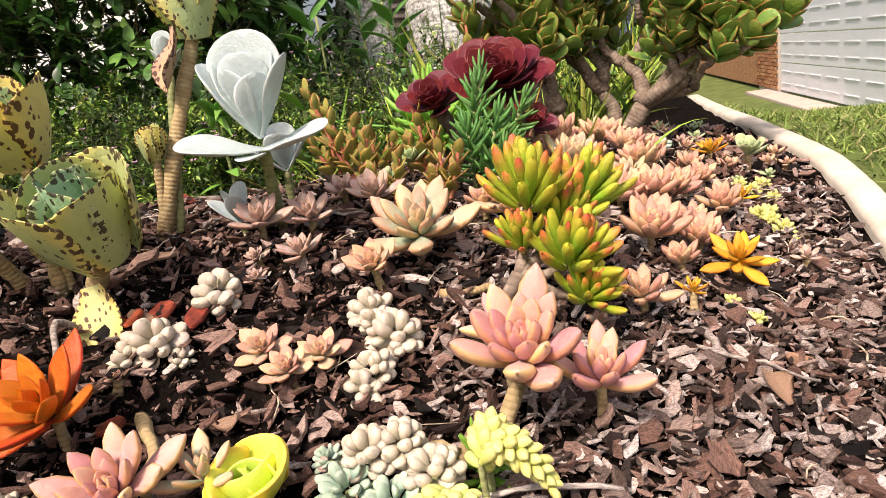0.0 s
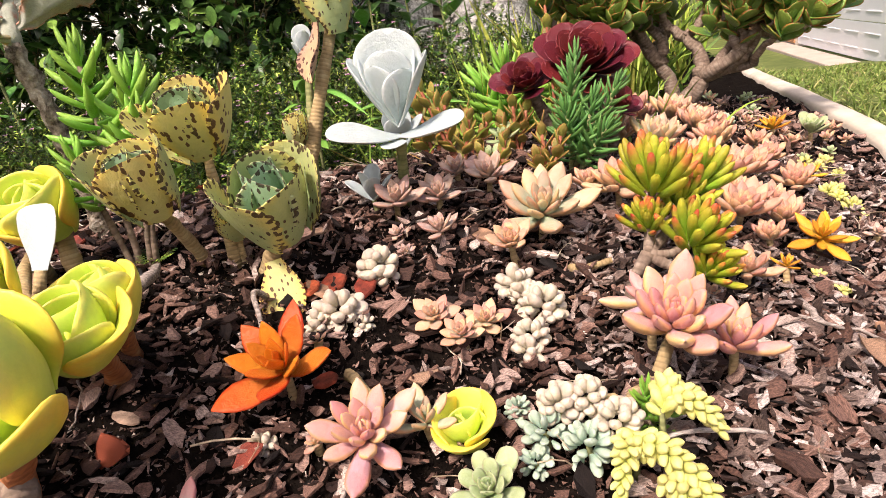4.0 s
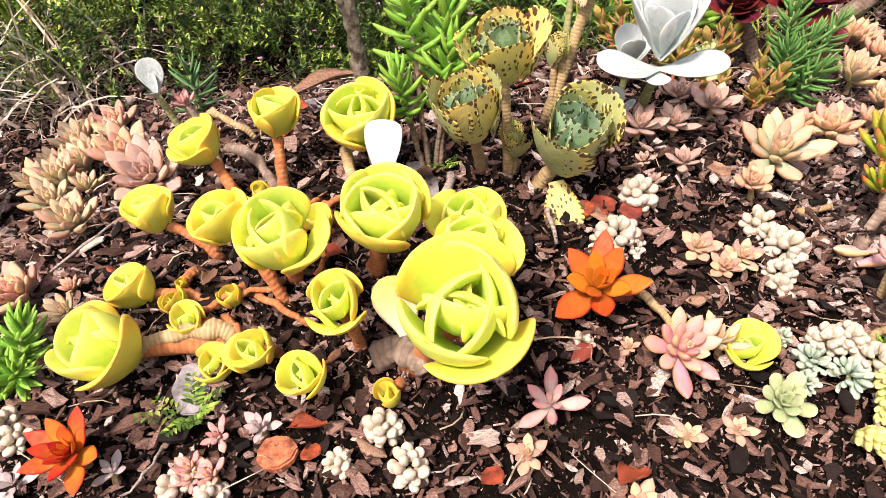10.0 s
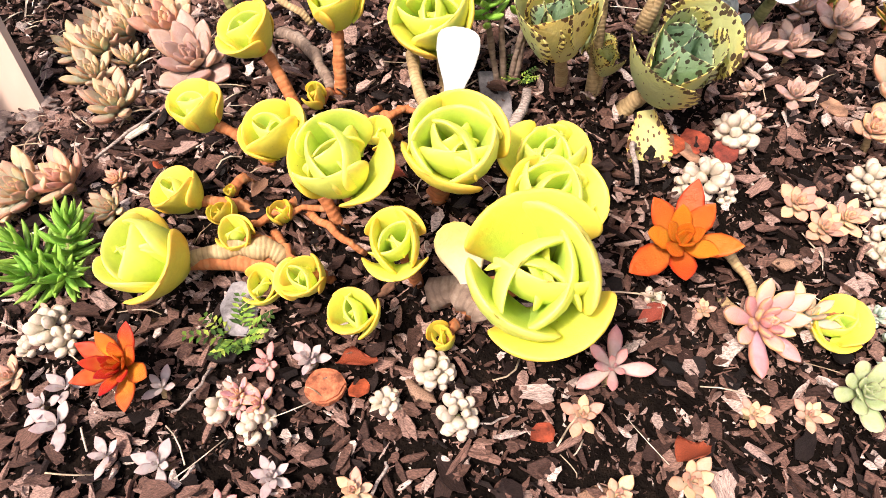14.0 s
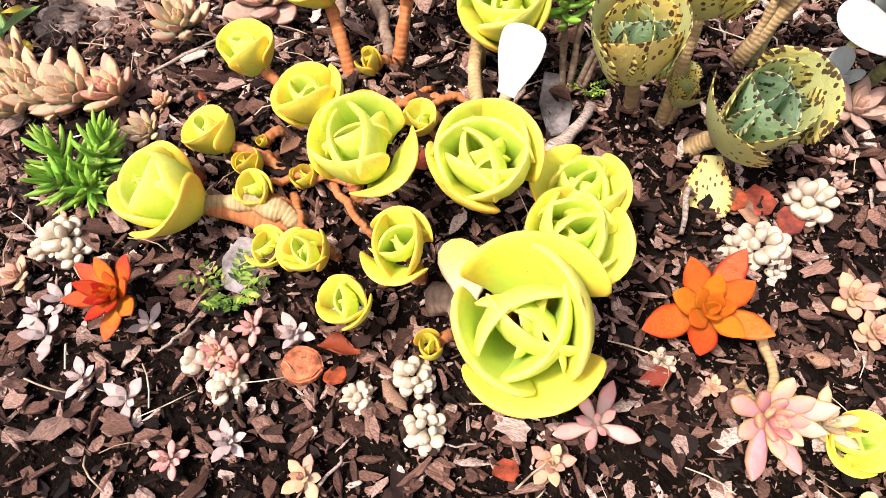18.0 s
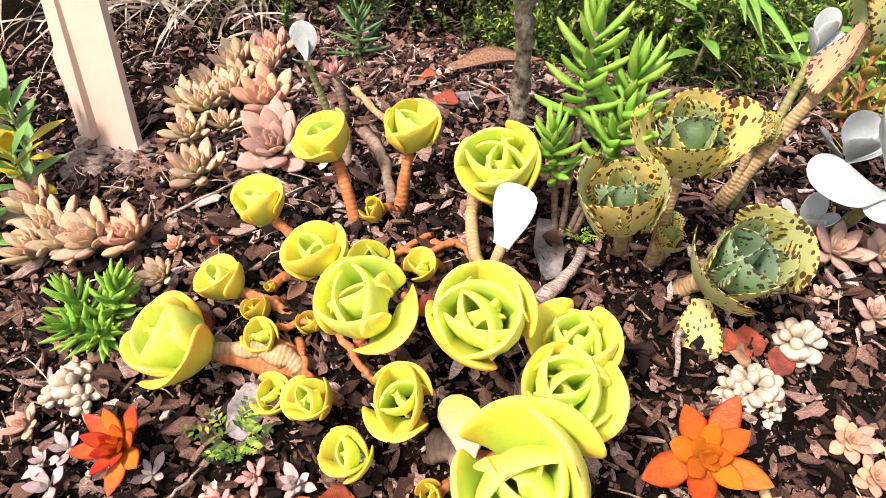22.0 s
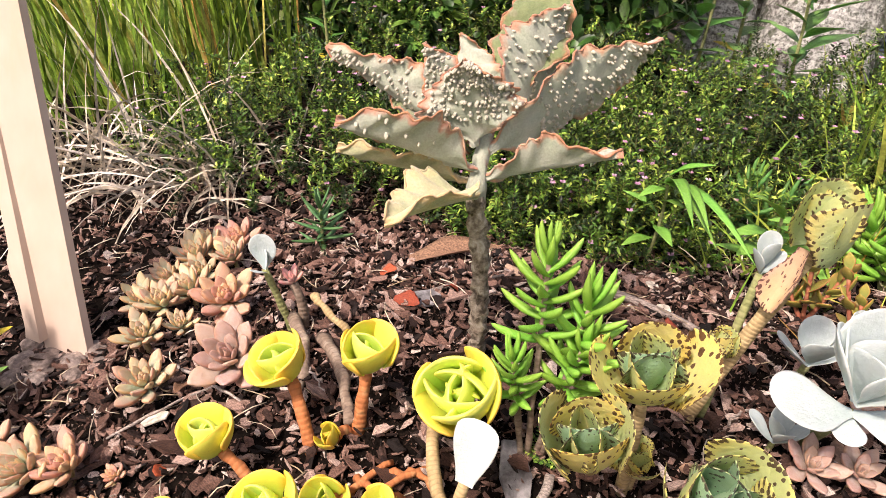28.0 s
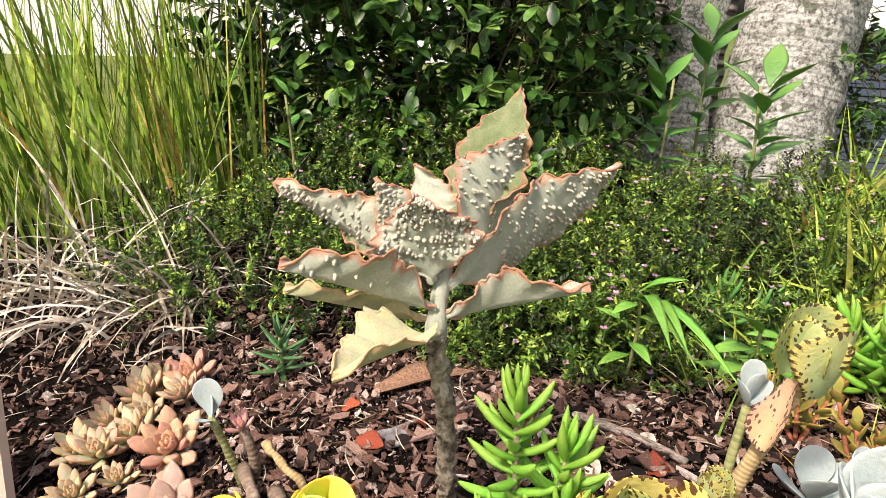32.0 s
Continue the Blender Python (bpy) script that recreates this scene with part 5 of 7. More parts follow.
silver(-0.898, 0.612, 0.168, (-0.873, 0.628), ((110, 80, 0.052, 0, 0, 0.9), (-80, 25, 0.03, -0.004, 0, 0.9), (60, 78, 0.03, 0, 0, 0.9)), "single white leaf pair on a bare stem", 0.006)

t = thing("pink_shoot", -0.868, 0.638, "small mauve pink rosette on a bare stem", "succulent")
stem("stem", t, bend((-0.868, 0.638, gz(-0.868, 0.638)), (-0.871, 0.633, gz(-0.868, 0.638) + 0.085), (0.01, 0, 0), 7), 0.008, 0.006, M_STEM_GREY, 8)
rosette_leaves(t, Vector((-0.003, -0.005, 0.085)), Vector((0, -0.2, 1)), 0.026, L_ROSE, 11, rng, 35, 80, 0.5)
branch(-0.841, 0.638, -0.766, 0.610, 0.006, 0.02, 0.06, 0.02, M_STEM_TAN)
branch(-0.873, 0.628, -0.791, 0.521, 0.0085, 0.01, 0.03, 0.005, M_STEM_GREY)

# wine red tree houseleeks
def aeonium(x, y, z, radius, axis, n, seed, foot, label):
    r = random.Random(seed)
    t = thing("wine_aeonium", foot[0], foot[1], label, "succulent", "wine aeoniums")
    o = Vector(t.location)
    stem("stem", t, bend((foot[0], foot[1], o.z - 0.005), (x, y, z), (0, 0, 0.005), 8), 0.012, 0.010, M_STEM_GREY, 9)
    rosette_leaves(t, Vector((x, y, z)) - o, Vector(axis), radius, L_WINE, n, r, 5, 84, 0.22, 0.16, power=0.8)


aeonium(0.068, 0.985, 0.178, 0.088, (0.05, -0.75, 1), 60, 31, (0.090, 1.000), "wine red tree houseleek with a wide glossy rosette")
aeonium(-0.028, 0.967, 0.165, 0.062, (-0.15, -0.7, 1), 40, 32, (0.030, 0.970), "smaller wine red tree houseleek rosette")
aeonium(0.105, 0.935, 0.115, 0.05, (0.5, -0.5, 0.6), 16, 33, (0.100, 0.970), "low wine red rosette with few broad leaves")

# bronze branching crassulas
def camp(x, y, pts, label, seed, q=0.03):
    r = random.Random(seed)
    t = thing("bronze_crassula", x, y, label, "succulent", "bronze crassulas")
    o = Vector(t.location)
    for dx, dy, dz in pts:
        b = Vector((dx, dy, dz))
        stem("stem", t, [o + p for p in bend((0, 0, -0.004), b, (0, 0, -0.006), 6)], 0.0035, 0.0026, M_STEM_RED, 7)
        for i in range(10):
            f = 0.25 + 0.75 * i / 9
            put("leaf", L_CAMP, t, Matrix.Translation(b * f) @ aim(b) @ leaf_pose((i % 2) * math.pi + (i // 2) * 1.57, radians(20 + 45 * f), q * (1.1 - 0.35 * f) * r.uniform(0.85, 1.1)))


camp(-0.145, 0.860, ((-0.03, 0.02, 0.12), (0.02, 0.01, 0.075), (-0.055, 0.03, 0.15)), "bronze and green branching crassula", 1, 0.032)
camp(-0.021, 0.794, ((0.0, 0.02, 0.085), (0.025, 0.0, 0.07), (-0.01, 0.0, 0.045)), "bronze edged crassula on a red stem", 2, 0.03)
camp(-0.090, 0.795, ((-0.02, 0.0, 0.05), (0.015, 0.01, 0.06)), "red stemmed bronze crassula", 3, 0.026)
camp(-0.200, 1.000, ((-0.02, 0.0, 0.13), (0.03, 0.01, 0.09), (-0.05, 0.02, 0.08)), "orange and green branching crassula", 5, 0.034)
camp(-0.130, 0.930, ((0.0, 0.0, 0.08), (0.03, 0.0, 0.06)), "bronze green crassula on straw", 6, 0.03)
camp(-0.055, 0.930, ((0.0, 0.0, 0.10), (0.02, 0.0, 0.075), (-0.02, 0.01, 0.06)), "bronze edged crassula beside the finger plant", 7, 0.032)
camp(0.030, 1.150, ((0.0, 0.02, 0.24), (0.03, 0.03, 0.20)), "tall golden bronze branching crassula", 4, 0.034)

# jade tree
def jade():
    r = random.Random(55)
    x, y = 0.205, 1.40
    t = thing("jade_tree", x, y, "old jade tree with thick grey trunks and red edged leaves", "tree")
    o = Vector(t.location)
    tips = []

    def grow(a, b, r0, r1, depth):
        stem("trunk" if depth == 0 else "branch", t, [o + p for p in bend(a, b, (r.uniform(-0.02, 0.02), r.uniform(-0.02, 0.02), 0.0), 8, 0.002, r)], r0, r1, M_STEM_GREY, 10, 0.3)
        if depth >= 2:
            tips.append((b, (b - a).normalized()))
        if depth < 3:
            d = (b - a).normalized()
            for i in range(2 if depth else 3):
                side = Vector((r.uniform(-1, 1), r.uniform(-0.8, 0.6), r.uniform(0.1, 0.7))).normalized()
                nd = (d * 0.55 + side * 0.75).normalized()
                grow(b, b + nd * (b - a).length * r.uniform(0.6, 0.85), r1, r1 * 0.65, depth + 1)

    grow(Vector((0, 0, -0.01)), Vector((-0.012, 0.0, 0.085)), 0.026, 0.022, 0)
    grow(Vector((0.10, 0.01, -0.02)), Vector((0.17, -0.02, 0.07)), 0.026, 0.018, 0)
    grow(Vector((0.12, 0.04, -0.02)), Vector((0.10, 0.06, 0.10)), 0.018, 0.015, 0)
    grow(Vector((0.17, -0.02, 0.065)), Vector((0.27, -0.05, 0.085)), 0.012, 0.009, 1)
    grow(Vector((0.17, -0.02, 0.065)), Vector((0.24, -0.04, 0.15)), 0.012, 0.009, 1)
    grow(Vector((-0.01, 0.0, 0.08)), Vector((-0.10, -0.02, 0.20)), 0.014, 0.010, 1)
    grow(Vector((-0.012, 0.0, 0.085)), Vector((-0.05, -0.03, 0.24)), 0.013, 0.010, 2)
    grow(Vector((0.10, 0.06, 0.10)), Vector((0.04, 0.03, 0.25)), 0.012, 0.010, 2)
    grow(Vector((0.24, -0.04, 0.15)), Vector((0.34, -0.06, 0.14)), 0.009, 0.008, 2)
    grow(Vector((0.24, -0.04, 0.15)), Vector((0.30, -0.03, 0.23)), 0.009, 0.008, 2)
    for p, d in tips:
        for c in range(2):
            q = p + Vector((r.gauss(0, 0.028), r.gauss(0, 0.028), r.gauss(0.008, 0.024)))
            base = Matrix.Translation(q) @ aim(d + Vector((r.uniform(-0.5, 0.5), r.uniform(-0.6, 0.3), 0.6)))
            for i in range(8):
                put("leaf", L_JADE, t, base @ leaf_pose((i % 2) * math.pi + (i // 2) * 1.57, radians(20 + 10 * i), r.uniform(0.038, 0.056), (0, 0, 0.005 * i), r.uniform(-0.3, 0.3)))


jade()

# dead leaves, stones, sticks
def slab(name, x, y, pts, th, mat, label, category, yaw=0.0, tilt=(0.1, 0.05), lift=0.008):
    t = thing(name, x, y, label, category)
    bm = bmesh.new()
    vs = [bm.verts.new((a, b, 0)) for a, b in pts]
    f = bm.faces.new(vs)
    ex = bmesh.ops.extrude_face_region(bm, geom=[f])
    bmesh.ops.translate(bm, verts=[v for v in ex["geom"] if isinstance(v, bmesh.types.BMVert)], vec=(0, 0, th))
    bmesh.ops.bevel(bm, geom=bm.edges[:], offset=th * 0.22, segments=2, affect="EDGES")
    for v in bm.verts:
        v.co.z += th * 0.25 * noise.noise(v.co * 120)
    me = bpy.data.meshes.new(name)
    bmesh.ops.recalc_face_normals(bm, faces=bm.faces[:])
    bm.to_mesh(me)
    bm.free()
    me.materials.append(mat)
    put("piece", me, t, Matrix.Translation((0, 0, lift)) @ Euler((tilt[0], tilt[1], yaw)).to_matrix().to_4x4())


def blob(r, rx, ry, n=9):
    return [(rx * math.cos(2 * math.pi * i / n) * r.uniform(0.8, 1.1), ry * math.sin(2 * math.pi * i / n) * r.uniform(0.8, 1.1)) for i in range(n)]


r = random.Random(77)
slab("brick_piece", -0.604, 0.168, blob(r, 0.021, 0.019), 0.010, M_BRICKBIT, "orange red broken brick piece on mulch", "stone", 0.3)
slab("slate_piece", -0.710, 0.223, blob(r, 0.024, 0.034, 6), 0.005, M_SLATE, "flat grey slate piece beside a lime rosette", "stone", 0.2, (0.35, 0.0))
slab("slate_piece", -0.504, 0.512, blob(r, 0.022, 0.045, 6), 0.005, M_SLATE, "grey curled dead leaf-like slate piece", "stone", 0.5, (0.300, 0.100))
slab("slate_piece", -0.725, 0.745, blob(r, 0.03, 0.02, 7), 0.006, M_SLATE, "dark grey flat stone in mulch", "stone", 0.9, (0.200, 0.100))
for i, (x, y, q) in enumerate(((-0.241, 0.513, 0.018), (-0.397, 0.178, 0.014), (-0.572, 0.173, 0.014), (-0.727, 0.627, 0.02), (-0.883, 0.380, 0.012), (-0.275, 0.518, 0.02), (-0.622, 0.601, 0.022), (-0.418, 0.693, 0.018), (-0.299, 0.508, 0.016), (-0.263, 0.391, 0.014))):
    slab("red_leaf_litter", x, y, blob(r, q, q * 0.8, 7), 0.004, M_REDLEAF, "crumpled rust red dead leaf", "leaf", r.uniform(0, 3), (r.uniform(-0.5, 0.5), r.uniform(-0.5, 0.5)), 0.01)
for i in range(16):
    x, y = r.uniform(-1.1, 0.4), r.uniform(0.06, 1.0)
    if inside_bed(x, y):
        q = r.uniform(0.010, 0.018)
        slab("dead_leaf", x, y, [(q * 1.4 * math.cos(a), q * 0.6 * math.sin(a)) for a in [2 * math.pi * j / 8 for j in range(8)]], 0.0025, M_DEADLEAF, "dry brown dead leaf on the mulch", "leaf", r.uniform(0, 6.28), (r.uniform(-0.4, 0.4), r.uniform(-0.4, 0.4)), 0.011)
for x, y in ((-0.425, 0.985), (-0.400, 0.887), (-0.46, 0.78), (0.15, 0.47), (-0.95, 0.44)):
    slab("pale_petal", x, y, blob(r, 0.018, 0.012, 8), 0.003, M_CREAMSTONE, "cream white fallen petal on mulch", "petal", r.uniform(0, 6), (0.200, 0.200), 0.012)


def stick(x0, y0, x1, y1, rad, label, mat=M_TWIG, lift=0.012, name="stick", sag=0.004, sides=7):
    t = thing(name, x0, y0, label, "stick")
    a, b = Vector((x0, y0, gz(x0, y0) + lift)), Vector((x1, y1, gz(x1, y1) + lift))
    rr = random.Random(int(x0 * 1000))
    stem("wood", t, bend(a, b, (rr.uniform(-0.01, 0.01), rr.uniform(-0.01, 0.01), sag), 8, 0.002, rr), rad, rad * 0.7, mat, sides, 0.5, knobs=False)


stick(-0.498, 0.912, -0.349, 0.853, 0.008, "split grey driftwood stick in mulch")
stick(-0.778, 0.700, -0.647, 0.880, 0.0035, "long pale dry twig on mulch")
stick(-0.490, 0.445, -0.470, 0.522, 0.008, "grey flat splinter of wood standing in mulch", lift=0.02)
stick(0.223, 0.551, 0.230, 0.509, 0.0045, "charred grey wood splinter in mulch")
stick(0.316, 0.541, 0.337, 0.573, 0.0035, "pale wood splinter by the kerb")
stick(-0.013, 0.317, 0.108, 0.339, 0.0025, "thin bent grey twig on mulch", sag=0.01)
stick(0.204, 0.522, 0.297, 0.488, 0.002, "thin bent grey twig on mulch", sag=0.006)
stick(-0.001, 0.356, 0.042, 0.387, 0.006, "cut tan succulent stem in mulch", M_STEM_TAN, 0.015)
stick(-0.001, 0.356, -0.018, 0.350, 0.006, "cut tan succulent stem stump in mulch", M_STEM_TAN, 0.02)
stick(-0.019, 0.563, 0.030, 0.587, 0.0055, "curved tan cut stem lying on mulch", M_STEM_TAN, 0.012, sag=-0.004)
stick(-0.243, 0.399, -0.208, 0.326, 0.0055, "curved tan stem of a pink rosette", M_STEM_TAN, 0.012, sag=0.008)
stick(-0.343, 0.491, -0.335, 0.446, 0.0035, "grey hooked twig standing in soil", M_TWIG, 0.012, sag=0.02)
stick(-1.002, 0.528, -0.852, 0.487, 0.0025, "thin dry twig on mulch")
stick(-0.997, 0.397, -0.910, 0.501, 0.002, "thin dry twig on mulch")
for i in range(16):
    x, y, a = r.uniform(-1.1, 0.3), r.uniform(0.05, 0.9), r.uniform(0, 6.28)
    if inside_bed(x, y):
        stick(x, y, x + 0.05 * math.cos(a), y + 0.05 * math.sin(a), r.uniform(0.001, 0.0022), "thin dry twig on mulch")
for x, y, az in ((0.023, 0.477, 10), (0.057, 0.508, 195)):
    t = thing("fallen_succulent_leaf", x, y, "long pink fallen succulent leaf on mulch", "leaf")
    put("leaf", L_PINK, t, Matrix.Translation((0, 0, 0.02)) @ leaf_pose(radians(az), radians(3), 0.06, sy=0.9))

# curled dead leaves and grey clods
L_CURL = [leaf_shape("curled dead leaf", m, w, 0.012, cup=c, curl=q, wide_at=0.5, tip=1.7, neck=0.3, ns=8, k=8, wave=0.05) for m, w, c, q in ((M_REDLEAF, 0.34, 0.9, 0.3), (M_DEADLEAF, 0.30, -0.8, -0.25), (M_REDLEAF, 0.42, -0.6, 0.35), (M_DEADLEAF, 0.26, 1.0, 0.2))]
CURLS = ((-0.763, 0.722, 0.034), (-0.632, 0.788, 0.032), (-0.70, 0.80, 0.024), (-0.58, 0.74, 0.028), (-0.55, 0.86, 0.022), (-0.66, 0.93, 0.026), (-0.38, 0.80, 0.030), (-0.30, 0.86, 0.026), (-0.83, 0.80, 0.024), (-0.47, 0.66, 0.026), (-0.60, 0.40, 0.030), (-0.65, 0.33, 0.026), (-0.56, 0.20, 0.030), (-0.53, 0.19, 0.026), (-0.42, 0.30, 0.026), (-0.73, 0.36, 0.024), (-0.32, 0.30, 0.022), (-0.16, 0.40, 0.024), (0.10, 0.46, 0.030), (0.25, 0.44, 0.036), (-0.25, 0.20, 0.034), (-0.36, 0.13, 0.036), (-0.80, 0.27, 0.022), (-0.95, 0.50, 0.026))
for i, (x, y, q) in enumerate(CURLS):
    t = thing("curled_leaf", x, y, ("rust red curled dead leaf on mulch", "brown curled dead leaf on mulch")[i % 2], "leaf", "curled leaves")
    put("leaf", L_CURL[i % 4], t, Matrix.Translation((0, 0, 0.016)) @ leaf_pose(i * 2.4, r.uniform(-0.15, 0.25), q * 1.3, roll=r.uniform(-0.5, 0.5)))
M_CLOD = object_mat("grey dry soil", [(0, (0.16, 0.125, 0.105)), (1, (0.27, 0.225, 0.195))], 0.95, 70)
for i, (x, y, q) in enumerate(((-1.245, 0.490, 0.026), (-1.205, 0.505, 0.020), (-1.285, 0.478, 0.022), (-1.225, 0.462, 0.016), (-1.175, 0.485, 0.015), (-1.265, 0.450, 0.018), (-1.195, 0.540, 0.017), (-1.30, 0.52, 0.024), (-1.16, 0.52, 0.012))):
    t = thing("soil_clod", x, y, "crumbly grey lump of dry soil by the stake", "soil", "soil clods")
    bm = bmesh.new()
    bmesh.ops.create_icosphere(bm, subdivisions=3, radius=q)
    for v in bm.verts:
        v.co *= 1 + 0.30 * noise.noise(v.co * 55 + Vector((i, 0, 0))) + 0.14 * noise.noise(v.co * 160 + Vector((0, i, 0)))
        v.co.z *= 0.6
    me = bpy.data.meshes.new("clod")
    bm.to_mesh(me)
    bm.free()
    me.materials.append(M_CLOD)
    put("clod", me, t, Matrix.Translation((0, 0, q * 0.25)))

# wooden stake
def stake():
    k = Mat("cream painted timber", 0.6, 0.3)
    n = k.noise(14, 4, 0.5, "Object", (2, 2, 1))
    k.bump(n, 0.1, 0.001)
    stain = k.step(k.noise(5, 4, 0.6, "Object", (3, 3, 1)), 0.52, 0.70)
    col = k.ramp(n, [(0.2, (0.50, 0.39, 0.30)), (0.55, (0.54, 0.43, 0.34)), (0.85, (0.57, 0.47, 0.38))])
    mat = k.out(k.mix(k.math("MULTIPLY", stain, 0.45), col, (0.50, 0.38, 0.26)))
    x, y = -1.235, 0.515
    t = thing("timber_stake", x, y, "cream timber stake leaning in the bed", "stake")
    top = Vector((-0.155, 0.16, 0.52))
    rows, cols = 26, 4
    for nm, ox, oy, w, d, low, ragged in (("plank", 0.014, 0.0, 0.040, 0.006, 0.0, 0.0), ("edge_strip", -0.040, -0.006, 0.011, 0.007, 0.045, 0.006), ("splinter", -0.053, -0.001, 0.007, 0.004, 0.065, 0.008)):
        verts, faces = [], []
        for i in range(rows + 1):
            f = i / rows
            c = Vector((ox, oy, low - 0.02)).lerp(top + Vector((ox, oy, 0)), f)
            left = -w - ragged * (0.5 + noise.noise(Vector((0, i * 0.31, ox * 50))) + 0.5 * noise.noise(Vector((3, i * 1.1, ox * 50))))
            ring = []
            for a in range(cols + 1):
                u = left + (w - left) * a / cols
                slant = 0.22 * (w - u) if i == 0 else 0.0
                ring.append((c.x + u, c.y + u * 0.15 - d, c.z + slant))
            for a in range(cols, -1, -1):
                u = left + (w - left) * a / cols
                slant = 0.22 * (w - u) if i == 0 else 0.0
                ring.append((c.x + u, c.y + u * 0.15 + d, c.z + slant))
            verts += ring
        n_ring = 2 * cols + 2
        for i in range(rows):
            for a in range(n_ring):
                b = (a + 1) % n_ring
                faces.append((i * n_ring + a, i * n_ring + b, (i + 1) * n_ring + b, (i + 1) * n_ring + a))
        faces.append(tuple(range(n_ring))[::-1])
        faces.append(tuple(rows * n_ring + a for a in range(n_ring)))
        put(nm, mesh(nm, verts, faces, mat, smooth=False), t)


stake()

# ---- felt plant ----
def felt_leaf(parent, base, tip, up, width, mat, seed, warts=0, fold=0.0, droop=0.0, name="leaf", side=-1):
    """A broad toothed leaf from base to tip; fold lifts both halves, warts stand on its lower face."""
    r = random.Random(seed)
    base, tip = Vector(base), Vector(tip)
    d = tip - base
    ln = d.length
    x = d.normalized()
    z = (Vector(up) - x * Vector(up).dot(x)).normalized()
    y = z.cross(x)
    ns, k = 60, 15
    verts, uvs, faces, grid = [], [], [], {}
    th = 0.0028
    for s_ in (1, -1):
        for i in range(ns + 1):
            s = i / ns
            if s < 0.42:
                w = 0.10 + 0.90 * max(0.0, (s - 0.08) / 0.34) ** 0.75
            else:
                w = max(0.02, 1 - ((s - 0.42) / 0.58) ** 1.5)
            w *= 1.2 * width * (1 + 0.075 * math.sin(s * 62 + 1.5 * math.sin(s * 9 + seed)) * (s > 0.2) + 0.04 * math.sin(s * 23 + seed))
            for j in range(k):
                c = 2 * j / (k - 1) - 1
                yy = w * c
                zz = fold * abs(yy) + droop * s * s * ln + 0.006 * math.sin(s * 11 + seed + (2 if c > 0 else 0)) * abs(c) ** 2 + 0.003 * math.sin(s * 30 + c * 5 + seed) * abs(c)
                p = base + x * (s * ln) + y * yy + z * (zz + s_ * th * (1 - 0.6 * c * c))
                grid[(s_, i, j)] = len(verts)
                verts.append(p)
                uvs.append((s, abs(c)))
        for i in range(ns):
            for j in range(k - 1):
                q = (grid[(s_, i, j)], grid[(s_, i + 1, j)], grid[(s_, i + 1, j + 1)], grid[(s_, i, j + 1)])
                faces.append(q if s_ > 0 else q[::-1])
    for i in range(ns):
        for j in (0, k - 1):
            q = (grid[(1, i, j)], grid[(-1, i, j)], grid[(-1, i + 1, j)], grid[(1, i + 1, j)])
            faces.append(q if j == 0 else q[::-1])
    ob = put(name, mesh(name, verts, faces, mat, uvs), parent, Matrix.Translation(-Vector(parent.location)))
    # thick rust rim
    for j in (0, k - 1):
        pts = [(verts[grid[(1, i, j)]] + verts[grid[(-1, i, j)]]) / 2 for i in range(8, ns + 1)]
        v, f, u = tube(pts, [0.0013 * (1 + 0.3 * math.sin(i * 2.1 + seed) + 0.7 * noise.noise(Vector((i * 0.6, seed, 0)))) for i in range(len(pts))], 6)
        put("rim", mesh("rim", v, f, M_RIM if mat is not M_FELT_YELLOW else M_FELT_YELLOW, u), ob)
    if warts:
        wv, wf, wu = [], [], []
        for i in range(int(warts * 1.1)):
            a, b = r.randrange(18, ns - 2), r.randrange(1, k - 1)
            p = verts[grid[(side, a, b)]].lerp(verts[grid[(side, a + 1, b)]], r.random()).lerp(verts[grid[(side, a, b + 1)]] if b + 1 < k else verts[grid[(side, a, b)]], r.uniform(0, 0.5))
            n = z * side
            h = r.uniform(0.0018, 0.0048) * (0.6 + a / ns)
            q = r.uniform(0.0013, 0.0026)
            v, f, u = tube([p - n * 0.001, p + n * h * 0.4, p + n * h * 0.8, p + n * h], [q, q * 0.95, q * 0.7, q * 0.25], 6)
            o = len(wv)
            wv += v
            wu += u
            wf += [tuple(o + t for t in fc) for fc in f]
        put("wart_cover", mesh("wart_cover", wv, wf, M_WART, wu), ob, None, "pale pointed warts under the leaf")["kind"] = "stuff"
    return ob


